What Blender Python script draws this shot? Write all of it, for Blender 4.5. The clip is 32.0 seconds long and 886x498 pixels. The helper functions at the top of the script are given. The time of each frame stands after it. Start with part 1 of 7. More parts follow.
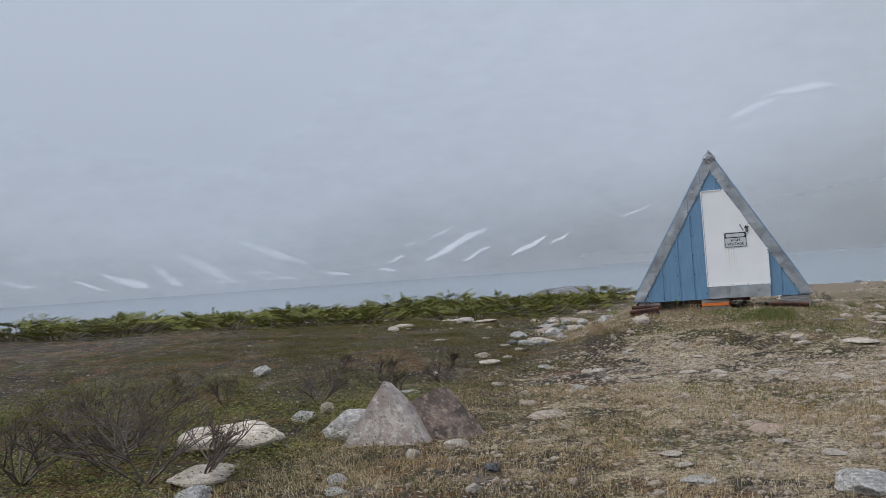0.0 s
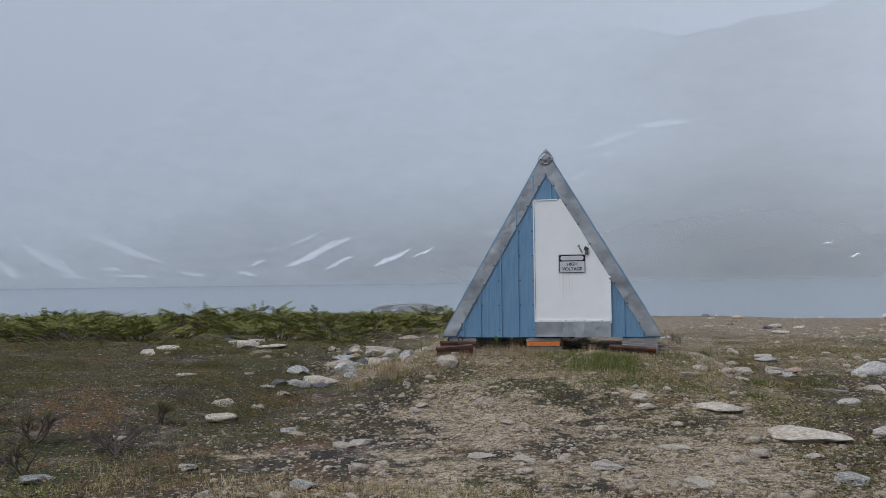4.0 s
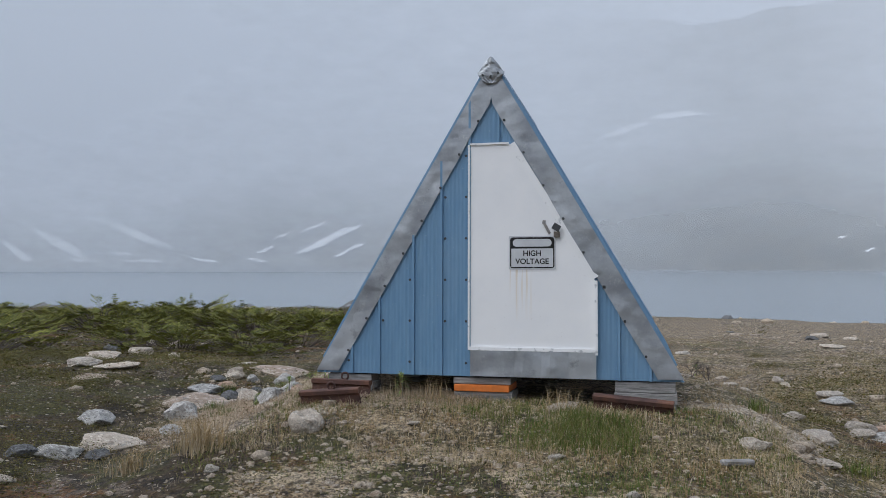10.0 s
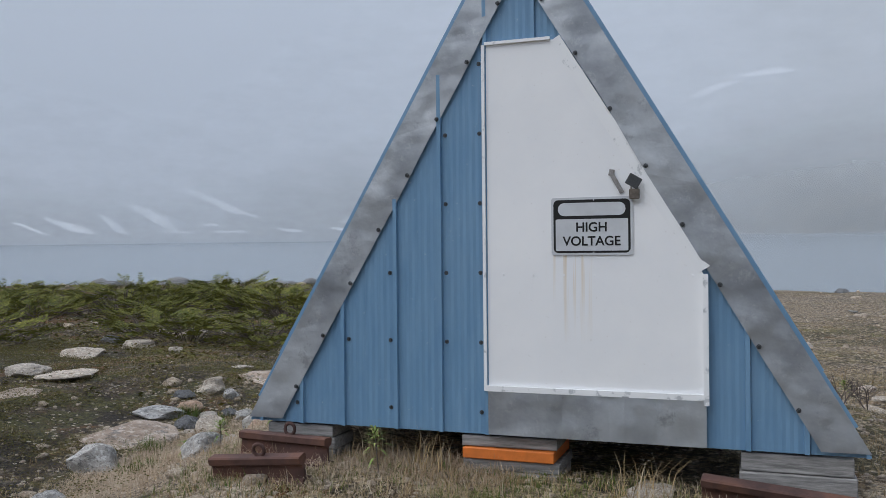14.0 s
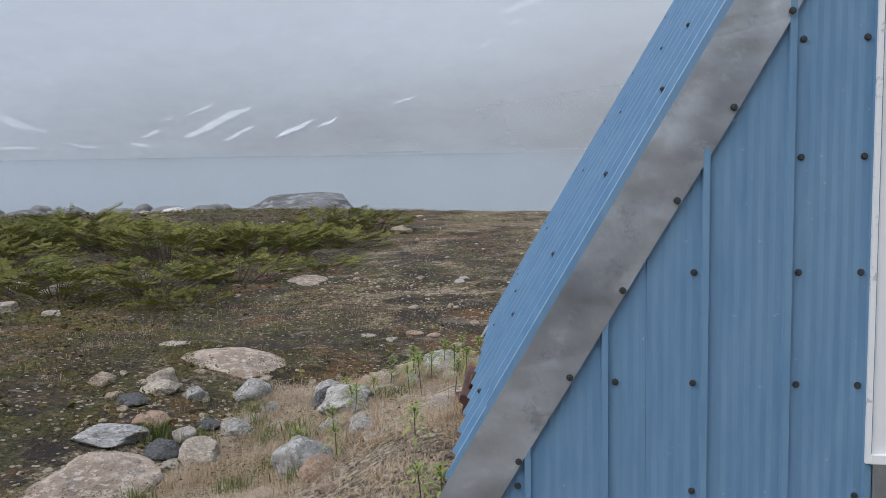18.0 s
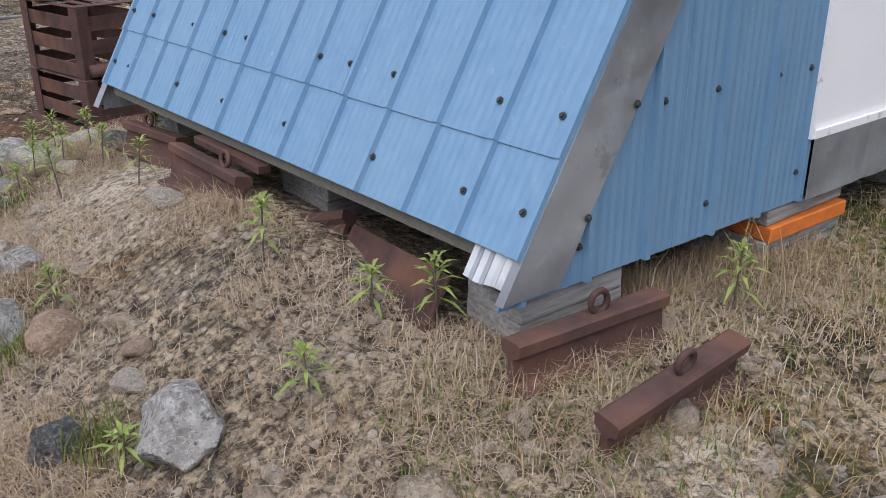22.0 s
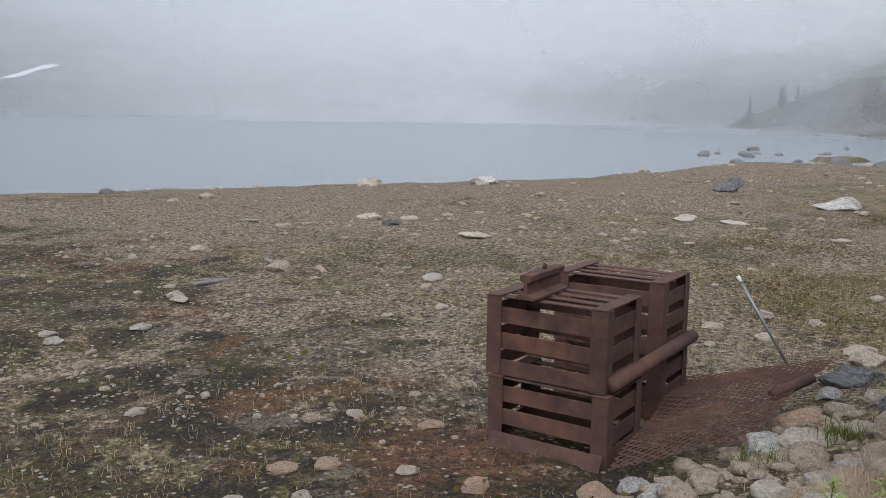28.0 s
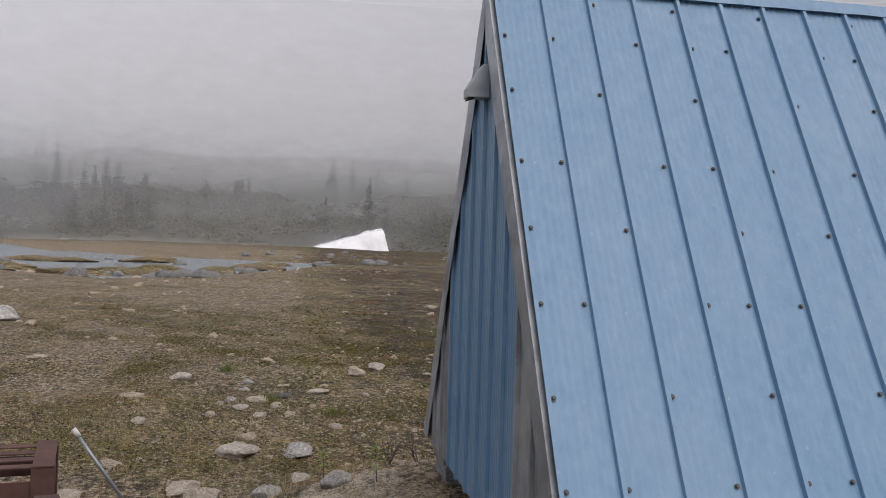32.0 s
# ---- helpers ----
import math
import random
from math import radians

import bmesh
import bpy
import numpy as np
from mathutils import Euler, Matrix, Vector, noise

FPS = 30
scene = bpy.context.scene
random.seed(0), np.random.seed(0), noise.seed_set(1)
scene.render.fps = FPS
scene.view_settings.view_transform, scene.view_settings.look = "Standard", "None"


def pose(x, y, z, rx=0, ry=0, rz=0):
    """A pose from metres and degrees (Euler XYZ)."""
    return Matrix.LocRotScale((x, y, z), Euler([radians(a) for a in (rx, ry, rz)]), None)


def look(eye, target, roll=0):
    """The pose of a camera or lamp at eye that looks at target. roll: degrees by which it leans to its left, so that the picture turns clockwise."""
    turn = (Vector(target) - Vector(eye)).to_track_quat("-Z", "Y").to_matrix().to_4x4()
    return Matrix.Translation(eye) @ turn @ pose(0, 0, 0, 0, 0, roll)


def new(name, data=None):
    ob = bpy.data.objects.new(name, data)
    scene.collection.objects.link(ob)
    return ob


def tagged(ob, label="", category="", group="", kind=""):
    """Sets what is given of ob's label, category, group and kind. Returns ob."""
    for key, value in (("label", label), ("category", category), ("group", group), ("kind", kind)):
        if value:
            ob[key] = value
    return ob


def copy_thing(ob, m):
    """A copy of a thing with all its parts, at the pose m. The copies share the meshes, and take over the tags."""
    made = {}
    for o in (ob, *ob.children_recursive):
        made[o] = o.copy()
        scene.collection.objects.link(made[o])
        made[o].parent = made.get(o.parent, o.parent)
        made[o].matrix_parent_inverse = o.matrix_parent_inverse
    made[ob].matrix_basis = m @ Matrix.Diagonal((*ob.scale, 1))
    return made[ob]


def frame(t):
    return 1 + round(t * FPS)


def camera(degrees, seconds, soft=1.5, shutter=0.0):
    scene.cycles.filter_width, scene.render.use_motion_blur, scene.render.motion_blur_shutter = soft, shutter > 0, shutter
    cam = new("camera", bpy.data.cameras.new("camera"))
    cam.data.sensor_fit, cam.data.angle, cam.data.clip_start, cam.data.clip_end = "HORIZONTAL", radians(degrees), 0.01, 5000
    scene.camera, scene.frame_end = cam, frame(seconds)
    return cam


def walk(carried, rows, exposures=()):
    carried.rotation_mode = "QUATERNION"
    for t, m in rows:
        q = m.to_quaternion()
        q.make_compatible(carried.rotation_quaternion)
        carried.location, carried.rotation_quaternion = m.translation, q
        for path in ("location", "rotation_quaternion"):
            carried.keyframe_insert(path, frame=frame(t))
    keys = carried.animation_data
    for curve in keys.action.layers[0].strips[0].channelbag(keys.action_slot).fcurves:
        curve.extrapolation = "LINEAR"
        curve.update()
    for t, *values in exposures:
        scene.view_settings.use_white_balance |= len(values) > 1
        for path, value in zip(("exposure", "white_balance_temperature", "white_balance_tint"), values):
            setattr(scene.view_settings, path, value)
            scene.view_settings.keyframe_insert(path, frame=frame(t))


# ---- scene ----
cam = camera(54.02, 32.0, 0.5)
# seconds, eye x y z, yaw (counter-clockwise from +y), pitch, roll
ROWS = [
    (0.0, 0.023, 1.133, 1.693, 23.32, 1.54, -3.87),
    (0.5, -0.009, 1.526, 1.723, 21.92, 1.83, -3.45),
    (1.0, -0.121, 1.929, 1.713, 17.47, 1.85, -3.19),
    (1.5, -0.084, 2.350, 1.699, 14.07, 1.92, -2.20),
    (2.0, -0.009, 2.848, 1.708, 14.18, 2.05, -1.35),
    (2.5, -0.008, 3.413, 1.739, 14.23, 2.04, -1.22),
    (3.0, 0.057, 3.866, 1.738, 14.17, 2.16, -1.09),
    (3.5, 0.031, 4.317, 1.719, 14.43, 1.92, -0.84),
    (4.0, -0.038, 4.829, 1.739, 14.38, 1.91, -0.64),
    (4.5, -0.032, 5.304, 1.750, 14.45, 1.90, -0.58),
    (6.5, -0.231, 6.911, 1.735, 14.63, 1.14, -0.37),
    (7.0, -0.299, 7.268, 1.789, 14.74, 0.91, -0.41),
    (7.5, -0.265, 7.669, 1.813, 14.94, 0.75, -1.56),
    (8.0, -0.313, 8.007, 1.787, 15.17, 0.36, -1.37),
    (8.5, -0.305, 8.362, 1.823, 15.07, 0.61, -0.92),
    (9.0, -0.176, 8.782, 1.806, 15.06, 1.42, -0.49),
    (9.5, -0.196, 9.233, 1.766, 15.20, 1.48, 0.06),
    (10.0, -0.150, 9.653, 1.794, 15.12, 1.18, 0.18),
    (10.5, -0.049, 10.043, 1.848, 15.07, 1.15, 0.17),
    (11.0, -0.153, 10.451, 1.810, 14.94, 0.96, 0.19),
    (11.5, -0.210, 10.829, 1.838, 14.81, 0.69, 0.20),
    (12.0, -0.216, 11.195, 1.854, 15.15, 0.86, -0.33),
    (12.5, -0.330, 11.561, 1.848, 15.39, -0.13, -0.75),
    (13.0, -0.361, 11.867, 1.906, 16.10, -0.61, -0.70),
    (13.5, -0.350, 12.149, 1.912, 20.27, -0.69, -0.81),
    (14.0, -0.492, 12.417, 1.875, 20.54, -0.96, -0.61),
    (14.5, -0.669, 12.660, 1.927, 20.47, -1.09, 0.34),
    (16.5, -1.630, 13.387, 2.045, 9.95, -6.79, -0.52),
    (17.0, -1.874, 13.527, 2.071, 10.50, -6.38, -0.60),
    (17.5, -2.223, 13.601, 2.035, 11.11, -6.59, -0.62),
    (18.0, -2.565, 13.707, 2.059, 8.29, -6.66, -0.80),
    (18.5, -2.826, 13.894, 2.071, 5.27, -3.98, -4.44),
    (19.0, -3.114, 14.009, 2.034, -1.57, -4.23, -3.80),
    (19.5, -3.397, 14.114, 2.045, -10.44, -4.66, -1.60),
    (20.0, -3.584, 14.263, 1.999, -13.70, -5.15, 0.10),
    (20.5, -3.797, 14.476, 1.981, -13.36, -5.06, 0.42),
    (21.0, -4.052, 14.608, 1.931, -16.83, -9.80, 0.62),
    (21.5, -4.180, 14.725, 1.921, -29.23, -17.31, 1.56),
    (22.0, -4.189, 14.860, 1.886, -37.20, -23.23, 0.41),
    (22.5, -4.254, 14.970, 1.851, -39.47, -23.97, 1.48),
    (23.0, -4.615, 15.135, 1.823, -38.73, -19.86, 1.49),
    (23.5, -4.950, 15.335, 1.818, -33.52, -18.01, 5.59),
    (24.0, -5.235, 15.678, 1.891, -28.47, -16.79, 3.46),
    (24.5, -5.470, 15.922, 1.986, -31.90, -14.71, 1.86),
    (25.0, -5.596, 16.126, 2.039, -36.32, -14.20, 2.68),
    (25.5, -5.649, 16.458, 2.064, -37.61, -14.07, 2.59),
    (27.5, -6.027, 17.635, 2.140, -46.48, -9.17, 1.78),
    (28.0, -6.221, 17.997, 2.112, -42.80, -8.93, 0.72),
    (28.5, -6.253, 18.315, 2.068, -41.87, -9.08, 0.78),
    (29.0, -6.076, 18.674, 2.102, -47.11, -9.28, 1.38),
    (29.5, -5.897, 19.051, 2.075, -68.07, -8.69, 0.78),
    (30.0, -5.797, 19.337, 2.145, -87.82, -6.38, 0.60),
    (30.5, -5.586, 19.564, 2.144, -98.78, -1.30, -1.62),
    (31.0, -5.534, 19.754, 2.141, -99.44, 0.93, -1.17),
    (31.5, -5.572, 19.831, 2.140, -99.31, -0.21, 2.07),
    (32.0, -5.628, 19.829, 2.143, -99.19, -0.73, 2.56),
]


def row_pose(x, y, z, yaw, pitch, roll):
    a, b = radians(yaw), radians(pitch)
    ahead = Vector((-math.sin(a) * math.cos(b), math.cos(a) * math.cos(b), math.sin(b)))
    return look((x, y, z), Vector((x, y, z)) + ahead, roll)


EXPOSURES = [(0.0, 0.02, 6280, 11), (1.0, -0.06, 6200, 11), (3.0, -0.12, 6150, 11), (4.5, -0.1, 6150, 11), (8.0, 0.02, 6150, 11), (9.0, -0.02, 6150, 11), (14.0, 0.0, 6180, 11), (17.0, 0.09, 6250, 11), (18.0, 0.2, 6350, 12), (20.0, 0.12, 6700, 14), (21.0, 0.1, 6800, 15), (22.0, 0.34, 6350, 16), (23.0, 0.56, 6350, 16), (24.0, 0.68, 6450, 16), (25.0, 0.5, 6450, 15), (28.0, 0.1, 6450, 12), (29.0, 0.1, 6350, 12), (30.0, 0.1, 6250, 12), (31.0, -0.1, 6650, 14), (32.0, -0.15, 6950, 17)]
walk(cam, [(r[0], row_pose(*r[1:])) for r in ROWS], EXPOSURES)

# ---- world, sun ----
world = bpy.data.worlds.new("overcast_sky")
scene.world = world
world.use_nodes = True
wn, wl = world.node_tree.nodes, world.node_tree.links
wn.clear()
sky = wn.new("ShaderNodeTexSky")
sky.sky_type = "NISHITA"
sky.sun_disc = False
sky.sun_elevation, sky.sun_rotation = radians(52), radians(215)
sky.air_density, sky.dust_density, sky.ozone_density = 1.0, 4.0, 1.0
grey = wn.new("ShaderNodeMix")
grey.data_type = "RGBA"
grey.inputs["Factor"].default_value = 0.9
grey.inputs["B"].default_value = (5.9, 6.6, 7.7, 1)
wl.new(sky.outputs["Color"], grey.inputs["A"])
bg = wn.new("ShaderNodeBackground")
bg.inputs["Strength"].default_value = 0.1
wl.new(grey.outputs["Result"], bg.inputs["Color"])
wo = wn.new("ShaderNodeOutputWorld")
wl.new(bg.outputs[0], wo.inputs[0])

sun_data = bpy.data.lights.new("sun", "SUN")
sun_data.energy, sun_data.angle, sun_data.color = 2.5, radians(70), (1.0, 0.98, 0.95)
sun = new("sun", sun_data)
sun.matrix_world = look((-42, -24, 60), (0, 0, 0))


# ---- materials ----
class Nodes:
    """Small wrapper for building a node material."""

    def __init__(self, name, rough=0.8, metal=0.0):
        self.m = bpy.data.materials.new(name)
        self.m.use_nodes = True
        self.t = self.m.node_tree
        self.b = self.t.nodes["Principled BSDF"]
        self.b.inputs["Roughness"].default_value = rough
        self.b.inputs["Metallic"].default_value = metal
        self.co = self.t.nodes.new("ShaderNodeTexCoord").outputs["Object"]

    def put(self, socket, value):
        if isinstance(value, bpy.types.NodeSocket):
            self.t.links.new(value, socket)
        elif isinstance(value, tuple) and len(value) == 3:
            socket.default_value = (*value, 1)
        else:
            socket.default_value = value

    def scaled(self, s):
        n = self.t.nodes.new("ShaderNodeMapping")
        n.inputs["Scale"].default_value = s
        self.t.links.new(self.co, n.inputs["Vector"])
        return n.outputs[0]

    def noise(self, scale, detail=4, rough=0.55, at=None):
        n = self.t.nodes.new("ShaderNodeTexNoise")
        n.inputs["Scale"].default_value, n.inputs["Detail"].default_value, n.inputs["Roughness"].default_value = scale, detail, rough
        self.t.links.new(at or self.co, n.inputs["Vector"])
        return n.outputs["Fac"]

    def cells(self, scale, out="Distance", at=None):
        n = self.t.nodes.new("ShaderNodeTexVoronoi")
        n.inputs["Scale"].default_value = scale
        self.t.links.new(at or self.co, n.inputs["Vector"])
        return n.outputs[out]

    def ramp(self, fac, *stops):
        n = self.t.nodes.new("ShaderNodeValToRGB")
        e = n.color_ramp.elements
        while len(e) < len(stops):
            e.new(0.5)
        for k, (p, c) in zip(e, stops):
            k.position = p
            k.color = (c, c, c, 1) if isinstance(c, (int, float)) else (*c, 1)
        self.t.links.new(fac, n.inputs[0])
        return n.outputs[0]

    def mix(self, fac, a, b, blend="MIX"):
        n = self.t.nodes.new("ShaderNodeMix")
        n.data_type, n.blend_type = "RGBA", blend
        self.put(n.inputs["Factor"], fac)
        self.put(n.inputs["A"], a)
        self.put(n.inputs["B"], b)
        return n.outputs["Result"]

    def calc(self, op, a, b=0.0, clamp=False):
        n = self.t.nodes.new("ShaderNodeMath")
        n.operation, n.use_clamp = op, clamp
        self.put(n.inputs[0], a)
        self.put(n.inputs[1], b)
        return n.outputs[0]

    def attr(self, name):
        n = self.t.nodes.new("ShaderNodeAttribute")
        n.attribute_name = name
        return n.outputs["Fac"]

    def rnd(self):
        return self.t.nodes.new("ShaderNodeObjectInfo").outputs["Random"]

    def island(self):
        return self.t.nodes.new("ShaderNodeNewGeometry").outputs["Random Per Island"]

    def axis(self, k):
        n = self.t.nodes.new("ShaderNodeSeparateXYZ")
        self.t.links.new(self.co, n.inputs[0])
        return n.outputs[k]

    def bump(self, height, strength=0.5, dist=0.01):
        n = self.t.nodes.new("ShaderNodeBump")
        n.inputs["Strength"].default_value, n.inputs["Distance"].default_value = strength, dist
        self.t.links.new(height, n.inputs["Height"])
        self.t.links.new(n.outputs[0], self.b.inputs["Normal"])

    def done(self, colour, rough=None):
        self.put(self.b.inputs["Base Color"], colour)
        if rough is not None:
            self.put(self.b.inputs["Roughness"], rough)
        return self.m


def mat_ground():
    n = Nodes("ground_tundra", 0.95)
    mid, fine = n.noise(2.2, 5, 0.6), n.noise(7.5, 7, 0.68)
    grit, lint = n.noise(48, 4, 0.65), n.noise(21, 5, 0.65)
    # heath: dark peat, olive leaves, rust-brown mats, small bare patches
    heath = n.mix(n.ramp(mid, (0.42, 0.0), (0.6, 1.0)), (0.028, 0.019, 0.011), (0.105, 0.066, 0.032))
    heath = n.mix(n.ramp(n.noise(1.3, 6, 0.65), (0.5, 0.0), (0.56, 0.9)), heath, (0.088, 0.086, 0.02))
    heath = n.mix(n.ramp(n.noise(1.1, 7, 0.7), (0.53, 0.0), (0.58, 0.9)), heath, (0.2, 0.092, 0.028))
    heath = n.mix(n.ramp(n.noise(1.9, 6, 0.7), (0.57, 0.0), (0.61, 0.8)), heath, (0.26, 0.21, 0.17))
    # grass: bleached straw with grey litter and olive growth
    grass = n.mix(n.ramp(fine, (0.4, 0.0), (0.6, 1.0)), (0.15, 0.108, 0.055), (0.44, 0.34, 0.185))
    grass = n.mix(n.ramp(n.noise(0.9, 6, 0.65), (0.47, 0.0), (0.53, 0.8)), grass, (0.2, 0.17, 0.04))
    grass = n.mix(n.ramp(n.noise(0.6, 6, 0.7), (0.47, 0.0), (0.55, 0.85)), grass, (0.12, 0.1, 0.05))
    grass = n.mix(n.ramp(n.noise(2.1, 6, 0.7), (0.55, 0.0), (0.6, 0.8)), grass, (0.25, 0.14, 0.06))
    grass = n.mix(n.ramp(n.noise(1.5, 6, 0.7), (0.62, 0.0), (0.67, 0.7)), grass, (0.44, 0.36, 0.26))
    # bare sandy soil
    dirt = n.mix(n.ramp(mid, (0.4, 0.0), (0.6, 1.0)), (0.5, 0.38, 0.24), (0.7, 0.57, 0.4))
    dirt = n.mix(n.ramp(n.noise(5, 6, 0.7), (0.52, 0.0), (0.58, 0.8)), dirt, (0.3, 0.2, 0.1))
    wob = n.calc("MULTIPLY", n.calc("SUBTRACT", n.noise(1.4, 7, 0.7), 0.5), 1.9)
    g = n.ramp(n.calc("ADD", n.attr("grass"), wob), (0.4, 0.0), (0.56, 1.0))
    d = n.ramp(n.calc("ADD", n.attr("dirt"), wob), (0.46, 0.0), (0.56, 1.0))
    col = n.mix(d, n.mix(g, heath, grass), dirt)
    litter = n.mix(n.ramp(lint, (0.42, 0.0), (0.58, 1.0)), (0.22, 0.16, 0.11), (0.53, 0.425, 0.31))
    litter = n.mix(n.ramp(n.noise(3.1, 6, 0.7), (0.5, 0.0), (0.58, 0.75)), litter, (0.32, 0.27, 0.22))
    litter = n.mix(n.ramp(n.noise(1.7, 6, 0.7), (0.58, 0.0), (0.66, 0.6)), litter, (0.2, 0.16, 0.06))
    straw = n.ramp(n.calc("ADD", n.attr("straw"), n.calc("MULTIPLY", wob, 0.8)), (0.4, 0.0), (0.6, 0.85))
    col = n.mix(straw, col, litter)
    sand = n.ramp(n.calc("ADD", n.attr("sand"), n.calc("MULTIPLY", wob, 0.45)), (0.36, 0.0), (0.56, 0.92))
    col = n.mix(sand, col, n.mix(n.ramp(n.noise(9, 6, 0.7), (0.42, 0.0), (0.56, 1.0)), (0.5, 0.4, 0.29), (0.76, 0.66, 0.53)))
    rust = n.ramp(n.calc("ADD", n.attr("rust"), wob), (0.5, 0.0), (0.85, 0.62))
    col = n.mix(rust, col, (0.33, 0.135, 0.06))
    # litter, roots and grit; crevice shade is put into the dark specks too
    col = n.mix(n.calc("MULTIPLY", n.ramp(fine, (0.4, 0.9), (0.56, 0.25)), n.calc("MULTIPLY", n.calc("SUBTRACT", 1.0, sand), n.ramp(lint, (0.43, 0.95), (0.51, 0.0)))), col, (0.04, 0.029, 0.018))
    col = n.mix(n.calc("MULTIPLY", n.calc("ADD", n.calc("MULTIPLY", n.calc("MAXIMUM", g, d), 0.8), 0.15), n.ramp(lint, (0.55, 0.0), (0.61, 0.8))), col, (0.62, 0.5, 0.33))
    col = n.mix(1.0, col, n.ramp(grit, (0.4, 0.3), (0.5, 1.0)), "MULTIPLY")
    col = n.mix(1.0, col, n.ramp(n.noise(13, 7, 0.72), (0.38, 0.3), (0.47, 1.0)), "MULTIPLY")
    # small stones
    tone, near_in = n.cells(24, "Color"), n.cells(24)
    few = n.ramp(n.calc("ADD", tone, n.calc("MULTIPLY", d, 0.1)), (0.71, 0.0), (0.73, 1.0))
    stone = n.calc("MULTIPLY", few, n.ramp(near_in, (0.3, 1.0), (0.4, 0.0)))
    col = n.mix(stone, col, n.mix(n.ramp(tone, (0.68, 0.0), (0.85, 1.0)), (0.3, 0.24, 0.18), (0.55, 0.48, 0.39)))
    wood = n.mix(n.ramp(n.noise(0.02, 6, 0.7), (0.4, 0.0), (0.6, 1.0)), (0.035, 0.04, 0.028), (0.075, 0.07, 0.045))
    col = n.mix(n.attr("far"), col, wood)
    n.bump(n.calc("ADD", n.calc("ADD", n.calc("MULTIPLY", fine, 1.6), lint), n.calc("MULTIPLY", stone, 0.5)), 1.0, 0.07)
    return n.done(col)


def mat_rock(name, light, dark, spot, joined=False, lichen=0.6, vary=0.4):
    n = Nodes(name, 0.85)
    r = n.island() if joined else n.rnd()
    k = 10.0 if joined else 1.0
    base = n.mix(n.ramp(n.noise(1.3 * k, 6, 0.7), (0.42, 0.0), (0.58, 1.0)), dark, light)
    base = n.mix(n.calc("MULTIPLY", r, vary), base, n.mix(r, (0.7, 0.52, 0.38), (0.5, 0.5, 0.51)))
    base = n.mix(n.ramp(n.noise(6 * k, 6, 0.7), (0.52, 0.0), (0.58, 0.85)), base, spot)
    where = n.ramp(n.noise(1.1 * k, 4, 0.6), (0.4, 0.15), (0.58, 1.0))
    base = n.mix(n.calc("MULTIPLY", where, n.ramp(n.noise(3.6 * k, 8, 0.75), (0.53, 0.0), (0.58, lichen))), base, (0.14, 0.14, 0.14))
    base = n.mix(n.ramp(n.noise(13 * k, 5, 0.7), (0.35, 0.8), (0.42, 0.0)), base, (0.07, 0.066, 0.06))
    n.bump(n.calc("ADD", n.noise(5 * k, 6, 0.7), n.calc("MULTIPLY", n.noise(22 * k, 5, 0.7), 0.4)), 0.9, 0.05)
    return n.done(base)


def mat_blue():
    n = Nodes("blue_painted_steel", 0.42)
    stre = n.noise(5, 5, 0.6, n.scaled((6.0, 6.0, 0.7)))
    c = n.mix(n.ramp(stre, (0.3, 0.0), (0.7, 1.0)), (0.125, 0.25, 0.40), (0.165, 0.30, 0.45))
    c = n.mix(n.ramp(n.noise(1.1, 5, 0.6), (0.45, 0.0), (0.75, 0.45)), c, (0.22, 0.34, 0.46))
    c = n.mix(n.ramp(n.noise(38, 4, 0.6), (0.68, 0.0), (0.74, 0.5)), c, (0.4, 0.48, 0.55))
    n.b.inputs["Specular IOR Level"].default_value = 0.45
    n.bump(n.noise(3, 3), 0.12, 0.02)
    return n.done(c, n.ramp(n.noise(9, 4), (0.3, 0.36), (0.7, 0.55)))


def mat_galv():
    n = Nodes("galvanised_flashing", 0.45, 0.7)
    c = n.mix(n.ramp(n.noise(2.2, 6, 0.6), (0.36, 0.0), (0.62, 1.0)), (0.27, 0.29, 0.315), (0.46, 0.485, 0.51))
    c = n.mix(n.ramp(n.noise(13, 7, 0.75), (0.56, 0.0), (0.7, 0.4)), c, (0.6, 0.62, 0.63))
    c = n.mix(n.ramp(n.noise(5, 7, 0.75), (0.6, 0.0), (0.68, 0.5)), c, (0.2, 0.21, 0.22))
    n.b.inputs["Specular IOR Level"].default_value = 0.3
    n.bump(n.calc("ADD", n.noise(3.4, 2, 0.5), n.calc("MULTIPLY", n.noise(11, 3, 0.5), 0.12)), 0.45, 0.08)
    return n.done(c, n.ramp(n.noise(5, 5, 0.6), (0.3, 0.42), (0.7, 0.6)))


